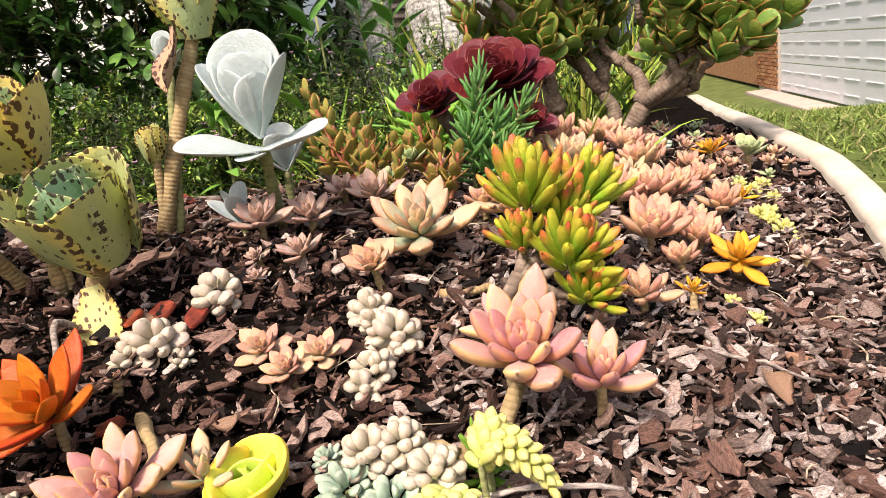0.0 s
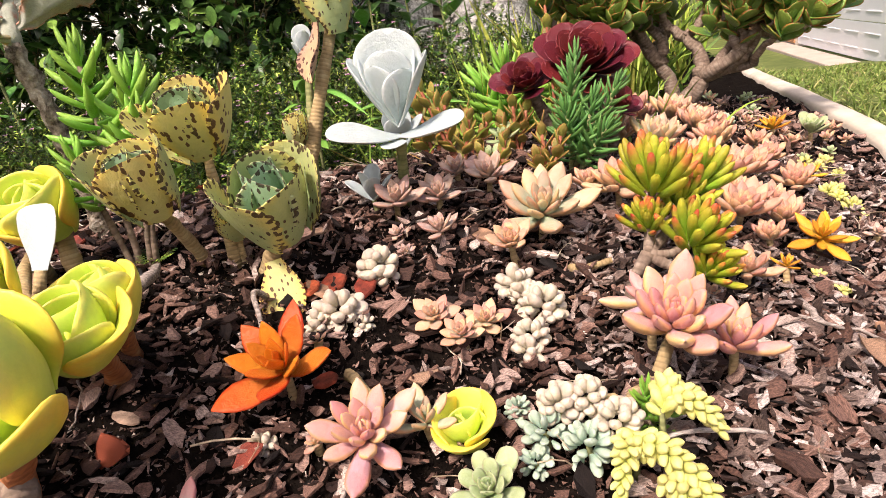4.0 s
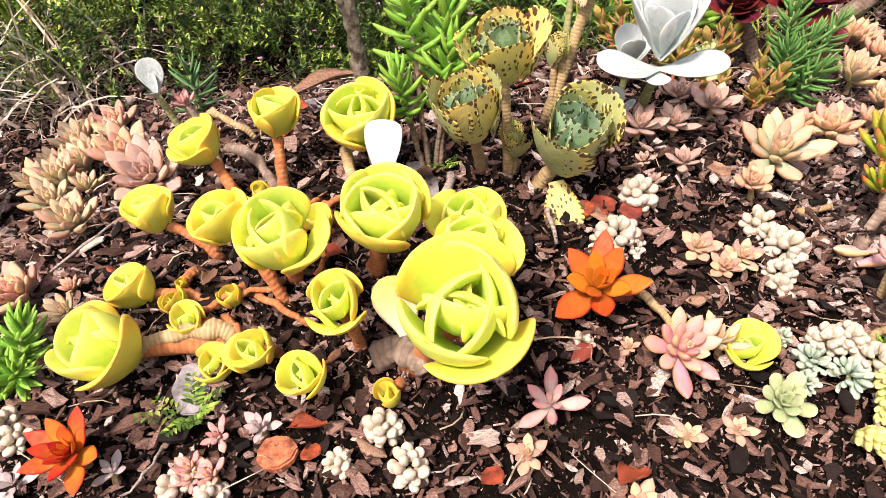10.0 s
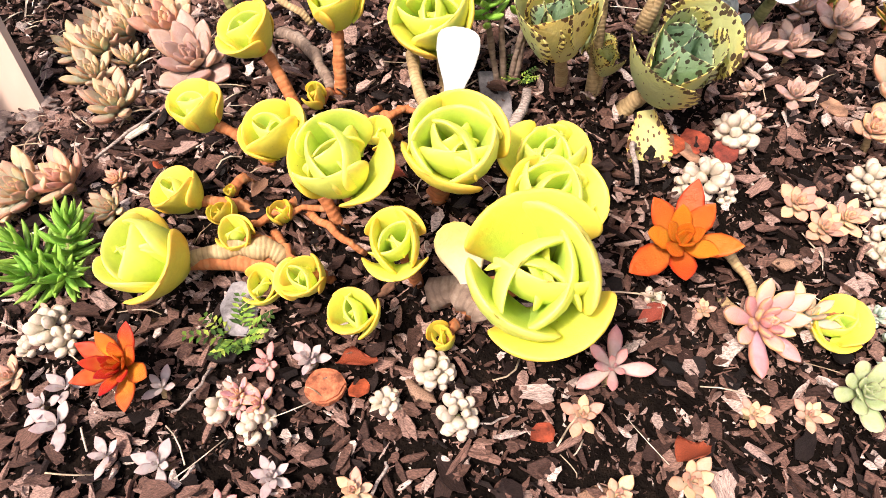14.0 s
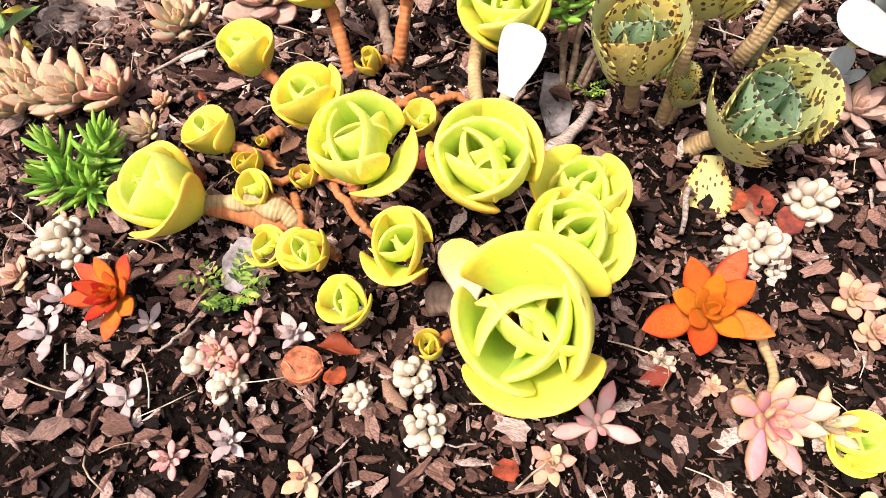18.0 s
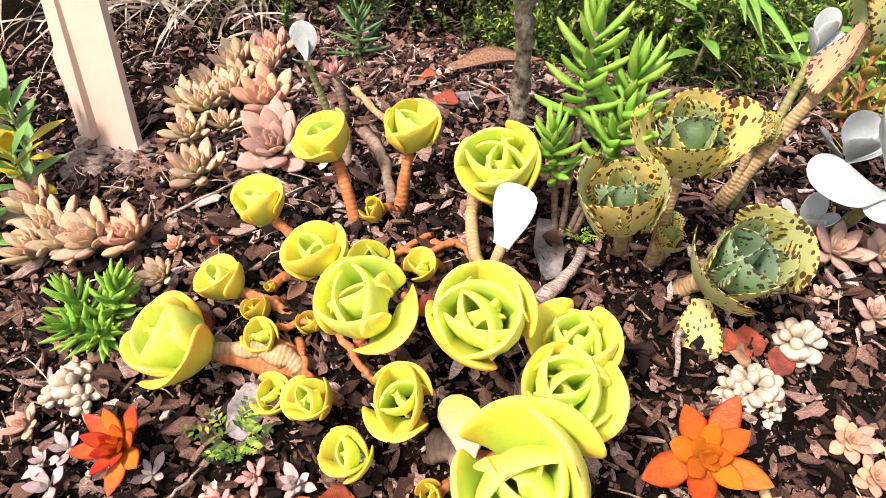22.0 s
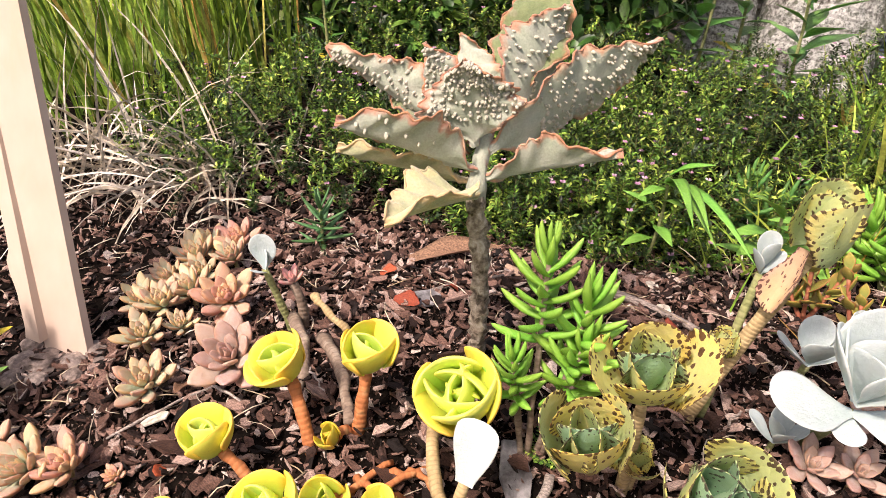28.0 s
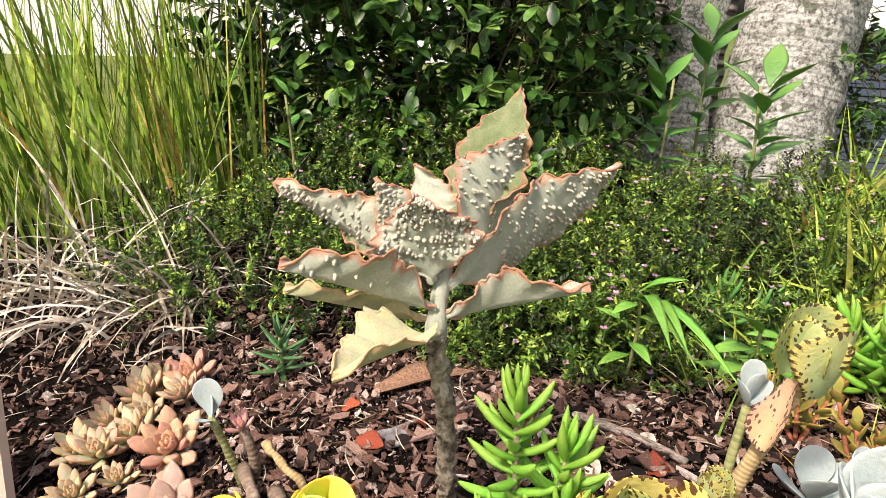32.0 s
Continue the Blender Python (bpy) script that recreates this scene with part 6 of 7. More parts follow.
def felt_plant():
    fx, fy = -0.615, 0.655
    t = thing("felt_plant", fx, fy, "grey green felt plant with rust edged toothed leaves", "succulent")
    k = Mat("warty grey bark", 0.95, 0.15)
    n1, n2 = k.noise(90, 5), k.noise(300, 3)
    k.bump(k.math("ADD", n1, n2), 0.9, 0.004)
    bark = k.out(k.ramp(n1, [(0.36, (0.09, 0.075, 0.055)), (0.46, (0.24, 0.20, 0.15)), (0.58, (0.42, 0.37, 0.29)), (0.68, (0.58, 0.54, 0.45))]))
    g0 = gz(fx, fy)
    stem("trunk", t, bend((fx + 0.010, fy - 0.010, g0 - 0.01), (-0.611, 0.618, 0.345), (0.006, 0, 0), 26, 0.0012, rng), 0.0105, 0.0095, bark, 14, 0.9)
    stem("shoot", t, bend((-0.611, 0.618, 0.34), (-0.619, 0.690, 0.425), (0, -0.014, 0), 8), 0.0105, 0.006, M_FELT, 10, 0.1)
    felt_leaf(t, (-0.613, 0.638, 0.382), (-0.471, 0.794, 0.485), (-0.781, 0.562, 0.261), 0.040, M_FELT, 1, 170, 0.12, 0.03)
    felt_leaf(t, (-0.610, 0.627, 0.359), (-0.476, 0.649, 0.408), (-0.321, 0.616, 0.707), 0.026, M_FELT, 2, 0, 0.55, -0.02)
    felt_leaf(t, (-0.613, 0.620, 0.371), (-0.729, 0.541, 0.424), (-0.202, 0.670, 0.673), 0.034, M_FELT, 3, 10, 0.55, 0.00)
    felt_leaf(t, (-0.606, 0.609, 0.348), (-0.650, 0.494, 0.371), (-0.214, -0.162, 0.938), 0.034, M_FELT_YELLOW, 4, 0, 0.62, -0.08)
    felt_leaf(t, (-0.618, 0.687, 0.406), (-0.597, 0.838, 0.547), (-0.066, -0.763, 0.639), 0.037, M_FELT_SUNSIDE, 5, 0, 0.15, 0.05)
    felt_leaf(t, (-0.620, 0.629, 0.392), (-0.634, 0.619, 0.481), (-0.343, 0.947, -0.024), 0.044, M_FELT, 6, 260, 0.12, -0.05)
    felt_leaf(t, (-0.635, 0.656, 0.386), (-0.803, 0.645, 0.466), (0.019, 0.850, 0.293), 0.028, M_FELT, 7, 70, 0.40, 0.00)
    felt_leaf(t, (-0.609, 0.669, 0.411), (-0.571, 0.769, 0.515), (-0.825, 0.547, -0.160), 0.040, M_FELT, 8, 90, 0.15, 0.05)
    felt_leaf(t, (-0.623, 0.629, 0.352), (-0.754, 0.579, 0.379), (-0.191, 0.562, 0.796), 0.024, M_FELT_YELLOW, 9, 0, 0.40, 0.00)
    felt_leaf(t, (-0.626, 0.639, 0.392), (-0.686, 0.642, 0.484), (0.078, 0.977, -0.061), 0.026, M_FELT, 10, 70, 0.25, 0.00)
    felt_leaf(t, (-0.629, 0.691, 0.399), (-0.685, 0.736, 0.476), (-0.111, 0.917, -0.243), 0.026, M_FELT, 11, 0, 0.20, 0.00)
    felt_leaf(t, (-0.636, 0.658, 0.369), (-0.741, 0.669, 0.421), (0.399, -0.198, 0.861), 0.028, M_FELT_SUNSIDE, 12, 0, 0.30, 0.00)


felt_plant()

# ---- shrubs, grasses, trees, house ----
# shade inside the shrubs is put into this darker leaf colour
M_CUPHEA_SHADE = island_mat("shade-dark small shrub leaves", [(0, (0.006, 0.016, 0.004)), (0.6, (0.02, 0.05, 0.010)), (1, (0.05, 0.10, 0.02))], 0.5, 30, None, 0.1)
M_CUPHEA = island_mat("small shrub leaves", [(0, (0.022, 0.06, 0.010)), (0.4, (0.075, 0.18, 0.023)), (0.74, (0.19, 0.33, 0.04)), (1, (0.46, 0.56, 0.10))], 0.5, 30, None, 0.1)
M_BROAD = island_mat("broad shrub leaves", [(0, (0.010, 0.032, 0.008)), (0.4, (0.035, 0.10, 0.018)), (0.75, (0.085, 0.20, 0.035)), (1, (0.19, 0.33, 0.055))], 0.38, 20, None, 0.1, 0.3)
M_FLOWER = island_mat("pink mauve petals", [(0, (0.36, 0.17, 0.29)), (0.6, (0.46, 0.26, 0.37)), (1, (0.56, 0.40, 0.48))], 0.6, 20, None, 0.1)
M_BLADE = island_mat("grass blades", [(0, (0.10, 0.21, 0.025)), (0.4, (0.24, 0.39, 0.045)), (0.75, (0.42, 0.54, 0.08)), (0.9, (0.56, 0.52, 0.13)), (1, (0.58, 0.28, 0.07))], 0.5, 20, None, 0.1)
M_DRYBLADE = island_mat("dry pale blades", [(0, (0.46, 0.38, 0.27)), (0.5, (0.70, 0.63, 0.50)), (1, (0.80, 0.75, 0.66))], 0.7, 20, None, 0.1)
M_LAWN = island_mat("lawn blades", [(0, (0.10, 0.17, 0.03)), (0.6, (0.19, 0.28, 0.055)), (0.9, (0.30, 0.33, 0.10)), (1, (0.42, 0.36, 0.17))], 0.6, 20, None, 0.1)
M_YELLOWLEAF = leaf_mat("yellow shrub leaf", (0.5, 0.42, 0.03), (0.6, 0.45, 0.03), rough=0.45)
M_GREENLEAF = leaf_mat("green shrub leaf", (0.09, 0.25, 0.05), (0.15, 0.34, 0.07), (0.17, 0.30, 0.09), 0.9, rough=0.35, spec=0.5)
M_STRAP = leaf_mat("strap leaf", (0.10, 0.22, 0.04), (0.17, 0.32, 0.06), rough=0.4, vary=0.2)
L_BROAD = leaf_shape("shrub leaf", M_GREENLEAF, 0.19, 0.012, cup=0.25, curl=-0.12, wide_at=0.5, tip=1.6, neck=0.15, ns=8, k=8)
L_YELLOW = leaf_shape("yellow leaf", M_YELLOWLEAF, 0.2, 0.012, cup=0.2, curl=-0.12, wide_at=0.5, tip=1.6, neck=0.15, ns=8, k=8)
L_STRAP = leaf_shape("strap leaf", M_STRAP, 0.05, 0.006, curl=-0.42, cup=0.5, wide_at=0.35, tip=1.4, neck=0.6, ns=14, k=6)


class Soup:
    """Many small pieces joined into one mesh."""

    def __init__(self):
        self.v, self.f = [], []

    def leaf(self, p, d, n, ln, w, bow=0.15):
        """A folded leaf of four triangles."""
        s = d.cross(n).normalized() * w
        n = s.cross(d).normalized()
        b = len(self.v)
        m = p + d * (ln * 0.5)
        self.v += [p, m + s + n * (w * 0.35), p + d * ln - n * (ln * bow), m - s + n * (w * 0.35), m]
        self.f += [(b, b + 4, b + 1), (b + 1, b + 4, b + 2), (b, b + 3, b + 4), (b + 3, b + 2, b + 4)]

    def oval(self, p, d, n, ln, w, bow=0.15):
        """A rounded leaf folded along its midrib."""
        s = d.cross(n).normalized()
        n = s.cross(d).normalized()
        b = len(self.v)
        for f, q in ((0.0, 0.0), (0.22, 0.62), (0.5, 1.0), (0.78, 0.86), (0.93, 0.5), (1.0, 0.0)):
            c = p + d * (ln * f) - n * (ln * bow * f * f)
            self.v += [c + s * (w * q) + n * (w * q * 0.3), c, c - s * (w * q) + n * (w * q * 0.3)]
        for i in range(5):
            for j in (0, 1):
                self.f.append((b + 3 * i + j, b + 3 * i + j + 1, b + 3 * i + j + 4, b + 3 * i + j + 3))

    def blade(self, p, d, ln, w, droop, r, seg=6, flat=None):
        """A tapering grass blade that bows over."""
        side = d.cross(Vector((r.uniform(-1, 1), r.uniform(-1, 1), 0.1))).normalized() if flat is None else flat
        b = len(self.v)
        q, dd = Vector(p), Vector(d)
        for i in range(seg + 1):
            f = i / seg
            ww = w * (1 - f ** 2.2) + 0.0002
            self.v += [q + side * ww, q - side * ww]
            if i:
                self.f.append((b + 2 * i - 2, b + 2 * i - 1, b + 2 * i + 1, b + 2 * i))
            dd = (dd + Vector((0, 0, -1)) * droop / seg).normalized()
            q = q + dd * (ln / seg)

    def tube(self, pts, rad, sides=4):
        v, f, _ = tube(pts, rad, sides, cap=False)
        b = len(self.v)
        self.v += v
        self.f += [tuple(b + i for i in fc) for fc in f]

    def make(self, name, mat, parent=None, label="", smooth=True):
        ob = put(name, mesh(name, self.v, self.f, mat, smooth=smooth), parent, None if parent is None else Matrix.Translation(-Vector(parent.location)), label)
        ob["kind"] = "stuff"
        return ob


def unit(r):
    while True:
        v = Vector((r.uniform(-1, 1), r.uniform(-1, 1), r.uniform(-1, 1)))
        if 0.1 < v.length < 1:
            return v.normalized()


def fine_shrub(cx, cy, rx, ry, h, sprigs, seed, flowers=90, label="low shrub of fine green leaves dotted with mauve flowers"):
    """A low twiggy shrub: sprigs of small paired leaves, with tiny flowers."""
    r = random.Random(seed)
    t = thing("flowering_shrub", cx, cy, label, "shrub", "flowering shrubs", z=0)
    lv, ov, tw, fl = Soup(), Soup(), Soup(), Soup()
    for i in range(sprigs):
        a, q = r.uniform(0, 6.28), math.sqrt(r.random())
        bx, by = cx + rx * 0.6 * q * math.cos(a), cy + ry * 0.6 * q * math.sin(a)
        gx, gy = cx + rx * q * math.cos(a), cy + ry * q * math.sin(a)
        hh = h * (1 - 0.55 * q * q) * r.uniform(0.35, 1.12) * (0.8 + 0.35 * noise.noise(Vector((gx * 7, gy * 7, seed)))) + 0.02
        top = Vector((gx + r.gauss(0, 0.03), gy + r.gauss(0, 0.03), -0.03 + hh))
        d = (top - Vector((bx, by, -0.03))).normalized()
        d = (d * 0.6 + Vector((r.gauss(0, 0.4), r.gauss(0, 0.4), r.uniform(0.1, 0.7)))).normalized()
        ln = r.uniform(0.05, 0.10)
        p = top - d * ln
        bow = Vector((r.gauss(0, 0.2), r.gauss(0, 0.2), r.gauss(-0.1, 0.2))) * ln
        tw.tube([p, p + d * ln * 0.5 + bow * 0.3, top + bow * 0.2], [0.0008, 0.0006, 0.0004], 3)
        # old: low inner sprigs, plus random others, get the shade-dark leaf colour
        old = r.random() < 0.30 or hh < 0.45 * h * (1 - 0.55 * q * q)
        n = int(ln / 0.0055)
        for j in range(n):
            f = (j + 0.5) / n
            c = p + d * (ln * f) + bow * (f * (1 - f) + 0.2 * f)
            sd = d.cross(unit(r)).normalized()
            for s in (1, -1):
                ld = (sd * s + d * 0.55 + Vector((0, 0, 0.15))).normalized()
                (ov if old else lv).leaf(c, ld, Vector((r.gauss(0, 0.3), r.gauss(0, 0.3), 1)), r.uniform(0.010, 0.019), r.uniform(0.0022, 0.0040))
        if i < flowers:
            c = top + Vector((0, 0, 0.004))
            for j in range(5):
                ang = j * 1.2566 + r.uniform(-0.2, 0.2)
                fl.leaf(c, Vector((math.cos(ang), math.sin(ang) - 0.3, 0.35)).normalized(), Vector((0, -0.6, 1)), 0.0075, 0.0027, -0.05)
    tw.make("twig_mass", M_TWIGGREEN, t)
    lv.make("foliage", M_CUPHEA, t)
    ov.make("shade_foliage", M_CUPHEA_SHADE, t, "leaves coloured darker to stand for shade inside the shrub")
    fl.make("blossom", M_FLOWER, t, "tiny mauve pink flowers")


k = Mat("green brown twig", 0.8, 0.2)
M_TWIGGREEN = k.out(k.ramp(k.noise(90, 3), [(0.3, (0.09, 0.06, 0.035)), (0.7, (0.16, 0.15, 0.06))]))

fine_shrub(-1.35, 1.28, 0.42, 0.32, 0.32, 480, 1, 40)
fine_shrub(-0.85, 1.38, 0.45, 0.30, 0.36, 620, 2, 80)
fine_shrub(-0.35, 1.55, 0.48, 0.34, 0.36, 620, 3, 100)
fine_shrub(-1.05, 1.85, 0.75, 0.40, 0.46, 640, 4, 60)
fine_shrub(-0.15, 1.95, 0.60, 0.38, 0.36, 620, 5, 70)
fine_shrub(-0.62, 1.22, 0.30, 0.16, 0.20, 420, 6, 45)


def broad_shrub(cx, cy, rx, ry, z0, z1, count, size, seed, label):
    """A taller shrub: woody stems, and broad leaves in whorls along twigs."""
    r = random.Random(seed)
    t = thing("leafy_shrub", cx, cy, label, "shrub", "leafy shrubs", z=0)
    lv, tw = Soup(), Soup()
    for i in range(count // 9):
        a, q, hz = r.uniform(0, 6.28), r.random() ** 0.5, r.uniform(z0, z1)
        p = Vector((cx + rx * q * math.cos(a), cy + ry * q * math.sin(a), hz))
        d = (Vector((math.cos(a) * q, math.sin(a) * q, 0.55)) + unit(r) * 0.5).normalized()
        ln = r.uniform(0.08, 0.16)
        tw.tube([p - d * ln * 0.8, p, p + d * ln], [0.0022, 0.0018, 0.001], 4)
        for j in range(9):
            c = p + d * (ln * j / 8)
            sd = d.cross(unit(r)).normalized()
            ld = (sd + d * 0.5 + Vector((0, 0, 0.2))).normalized()
            lv.oval(c, ld, Vector((r.gauss(0, 0.3), r.gauss(-0.2, 0.3), 1)), size * r.uniform(0.7, 1.15), size * r.uniform(0.2, 0.27), 0.2)
    for i in range(9):
        a = r.uniform(0, 6.28)
        b = Vector((cx + rx * 0.25 * math.cos(a), cy + ry * 0.25 * math.sin(a), -0.08))
        e = Vector((cx + rx * 0.8 * math.cos(a), cy + ry * 0.8 * math.sin(a), z1 * 0.9))
        tw.tube(bend(b, e, (r.gauss(0, 0.05), r.gauss(0, 0.05), 0), 7, 0.01, r), [0.007 - 0.0007 * j for j in range(7)], 6)
    tw.make("branch_mass", M_TWIGGREEN, t)
    lv.make("foliage", M_BROAD, t)


broad_shrub(-1.75, 2.15, 0.42, 0.28, 0.0, 0.85, 2300, 0.068, 13, "leafy green shrub between grass and flowering shrubs")
broad_shrub(-1.20, 2.2, 0.60, 0.34, 0.10, 1.1, 5200, 0.066, 11, "dense dark green leafy shrub behind the bed")
broad_shrub(-1.02, 2.80, 0.48, 0.40, 0.1, 1.35, 5000, 0.062, 12, "dense dark green leafy shrub behind the bed")
broad_shrub(0.55, 3.4, 0.7, 0.5, 0.0, 0.75, 2200, 0.05, 15, "dark green leafy shrub behind the jade tree")


def sapling(x, y, h, n, seed, leaf=0.11):
    """A young upright plant with long glossy leaves and one yellow leaf."""
    r = random.Random(seed)
    t = thing("sapling", x, y, "young sapling with long glossy green leaves and a yellow one", "sapling", "saplings")
    o = Vector(t.location)
    stem("stem", t, [o + p for p in bend((0, 0, -0.01), (r.uniform(-0.03, 0.03), 0, h), (0.01, 0, 0), 8)], 0.006, 0.004, M_STEM_GREEN, 7)
    for i in range(n):
        f = 0.3 + 0.7 * i / (n - 1)
        me = L_YELLOW if i == 1 else L_BROAD
        put("leaf", me, t, Matrix.Translation((0, 0, h * f)) @ leaf_pose(i * 2.39996 + r.uniform(-0.3, 0.3), radians(-10 + 55 * f), leaf * r.uniform(0.75, 1.1)))


sapling(-0.22, 2.10, 0.50, 20, 1, 0.16)
sapling(-0.50, 2.15, 0.50, 18, 2, 0.16)
sapling(-0.38, 2.45, 0.62, 20, 4, 0.17)
sapling(-0.70, 2.30, 0.52, 16, 5, 0.15)
sapling(-1.55, 1.75, 0.42, 10, 3, 0.08)


def clump(name, x, y, count, ln, w, spread, droop, mat, seed, label, group="", lean=(0, 0), rad=0.12, z=-0.06):
    r = random.Random(seed)
    t = thing(name, x, y, label, "grass", group, z=0)
    s = Soup()
    for i in range(count):
        p = Vector((x + r.gauss(0, rad), y + r.gauss(0, rad), z))
        d = Vector((r.gauss(lean[0], spread), r.gauss(lean[1], spread), 1)).normalized()
        s.blade(p, d, ln * r.uniform(0.55, 1.1), w * r.uniform(0.6, 1.2), droop * r.uniform(0.3, 1.3), r)
    s.make("grass_tuft", mat, t)


TALL = "tall clump of narrow green and yellowing grass"
clump("grass_clump", -2.02, 1.42, 130, 1.0, 0.0056, 0.16, 0.45, M_BLADE, 1, TALL, "grass clumps", (-0.02, -0.08), 0.15)
clump("grass_clump", -1.98, 1.80, 110, 0.95, 0.0056, 0.15, 0.4, M_BLADE, 2, TALL, "grass clumps", (0.0, -0.05), 0.13)
clump("grass_clump", -2.45, 1.3, 80, 0.95, 0.0056, 0.16, 0.45, M_BLADE, 3, TALL, "grass clumps", (0, 0), 0.17)
clump("grass_clump", -2.7, 2.2, 70, 1.2, 0.006, 0.14, 0.35, M_BLADE, 5, TALL, "grass clumps", (0, 0), 0.2)
clump("dry_grass", -1.52, 1.12, 130, 0.42, 0.0036, 0.55, 2.3, M_DRYBLADE, 6, "pale dry looping grass at the shrub edge", "dry grass", (0.05, -0.4), 0.10, -0.03)
clump("dry_grass", -1.75, 1.05, 110, 0.45, 0.0036, 0.5, 2.2, M_DRYBLADE, 7, "pale dry looping grass at the shrub edge", "dry grass", (0.1, -0.4), 0.12, -0.03)
STRAPS = "clump of strappy green leaves among shrubs"
for i, (x, y, n, ln) in enumerate(((0.12, 1.95, 50, 0.34), (0.0, 2.2, 44, 0.34), (0.30, 1.75, 50, 0.36), (0.2, 2.6, 50, 0.4), (0.45, 2.2, 60, 0.5), (-0.42, 1.42, 14, 0.28), (-0.05, 1.55, 40, 0.42), (0.10, 1.60, 50, 0.42), (0.6, 2.6, 60, 0.6))):
    clump("strap_plant", x, y, n, ln, 0.0065, 0.3, 0.9, M_BLADE, 20 + i, STRAPS, "strap plants", (0, -0.1), 0.06, -0.05)
clump("weed_patch", -0.05, 1.18, 260, 0.10, 0.0015, 0.6, 1.4, M_DRYBLADE, 40, "dry straw tuft between succulents", "", (0, 0), 0.14, 0.0)
clump("weed_patch", -0.10, 1.30, 220, 0.22, 0.0025, 0.45, 1.0, M_BLADE, 41, "rough green grass at the back of the bed", "", (0, 0), 0.16, 0.0)


def fern(x, y, q, n, seed, label="small ferny green weed on the mulch"):
    r = random.Random(seed)
    t = thing("weed", x, y, label, "weed", "weeds")
    s = Soup()
    for i in range(n):
        a = i * 6.28 / n + r.uniform(-0.3, 0.3)
        d = Vector((math.cos(a), math.sin(a), r.uniform(0.3, 0.8))).normalized()
        ln = q * r.uniform(0.7, 1.1)
        for j in range(6):
            c = d * (ln * (0.3 + 0.14 * j)) + Vector((0, 0, 0.01))
            sd = d.cross(Vector((0, 0, 1))).normalized()
            for e in (1, -1):
                s.leaf(c, (sd * e + d * 0.6).normalized(), Vector((0, 0, 1)), q * 0.3 * (1 - 0.09 * j), q * 0.05)
    put("fronds", mesh("fronds", s.v, s.f, M_CUPHEA), t)


fern(-0.70, 0.195, 0.045, 9, 1)
fern(-0.90, 0.02, 0.03, 7, 2)
fern(-0.86, -0.03, 0.025, 7, 3)
fern(-0.485, 0.545, 0.03, 7, 4)


def leafy_weed(x, y, h, n, seed):
    r = random.Random(seed)
    t = thing("leafy_weed", x, y, "leafy green and yellow shoot by the stake", "weed", "weeds")
    o = Vector(t.location)
    stem("stem", t, [o + p for p in bend((0, 0, -0.005), (0.01, 0, h), (0, 0, 0), 5)], 0.0025, 0.002, M_STEM_GREEN, 6)
    for i in range(n):
        f = 0.3 + 0.7 * i / (n - 1)
        put("leaf", L_YELLOW if r.random() < 0.35 else L_BROAD, t, Matrix.Translation((0, 0, h * f)) @ leaf_pose(i * 2.39996, radians(10 + 50 * f), r.uniform(0.05, 0.08)))


leafy_weed(-1.24, 0.37, 0.10, 14, 1)
leafy_weed(-1.22, 0.28, 0.06, 10, 2)
leafy_weed(-1.30, 0.42, 0.14, 16, 3)
M_LILY = leaf_mat("fresh green lily leaf", (0.13, 0.32, 0.045), (0.20, 0.42, 0.07), rough=0.38, vary=0.15)
L_LILY = leaf_shape("lily leaf", M_LILY, 0.21, 0.012, cup=0.35, curl=-0.25, wide_at=0.42, tip=1.5, neck=0.3, ns=10, k=8)
L_LONG = leaf_shape("long leaf", M_LILY, 0.055, 0.008, cup=0.5, curl=-0.55, wide_at=0.4, tip=1.4, neck=0.6, ns=14, k=6)


def lily(x, y, h, n, seed, leaf=0.085, straps=0):
    r = random.Random(seed)
    t = thing("green_lily", x, y, "fresh green lily shoot with broad pointed leaves", "lily", "lilies")
    o = Vector(t.location)
    stem("stem", t, [o + p for p in bend((0, 0, -0.01), (0.01, -0.02, h), (0.008, 0, 0), 7)], 0.0035, 0.0025, M_STEM_GREEN, 7)
    for i in range(n):
        f = 0.35 + 0.65 * i / (n - 1)
        put("leaf", L_LILY, t, Matrix.Translation((0.01 * f, -0.02 * f, h * f)) @ leaf_pose(-1.57 + (i % 2 * 2 - 1) * r.uniform(0.5, 1.5), radians(r.uniform(5, 50)), leaf * r.uniform(0.75, 1.15)))
    for i in range(straps):
        put("strap_leaf", L_LONG, t, Matrix.Translation((0.01 * i, -0.01, h * 0.9)) @ leaf_pose(-1.57 + r.uniform(-0.9, 0.9), radians(r.uniform(20, 45)), r.uniform(0.16, 0.22)))


lily(-0.455, 1.14, 0.20, 6, 4, 0.07, 4)
lily(-0.275, 1.10, 0.15, 7, 5, 0.085)
lily(-0.22, 1.16, 0.12, 5, 6, 0.075)

# dry sheath by the felt plant
t = thing("dry_sheath", -0.816, 0.880, "curled tan dry palm sheath on mulch", "leaf")
put("leaf", leaf_shape("sheath", M_DEADLEAF, 0.16, 0.01, cup=0.6, curl=-0.1, wide_at=0.5, tip=1.5, neck=0.4, ns=12, k=8), t, Matrix.Translation((0, 0, 0.015)) @ leaf_pose(radians(45), radians(5), 0.175))


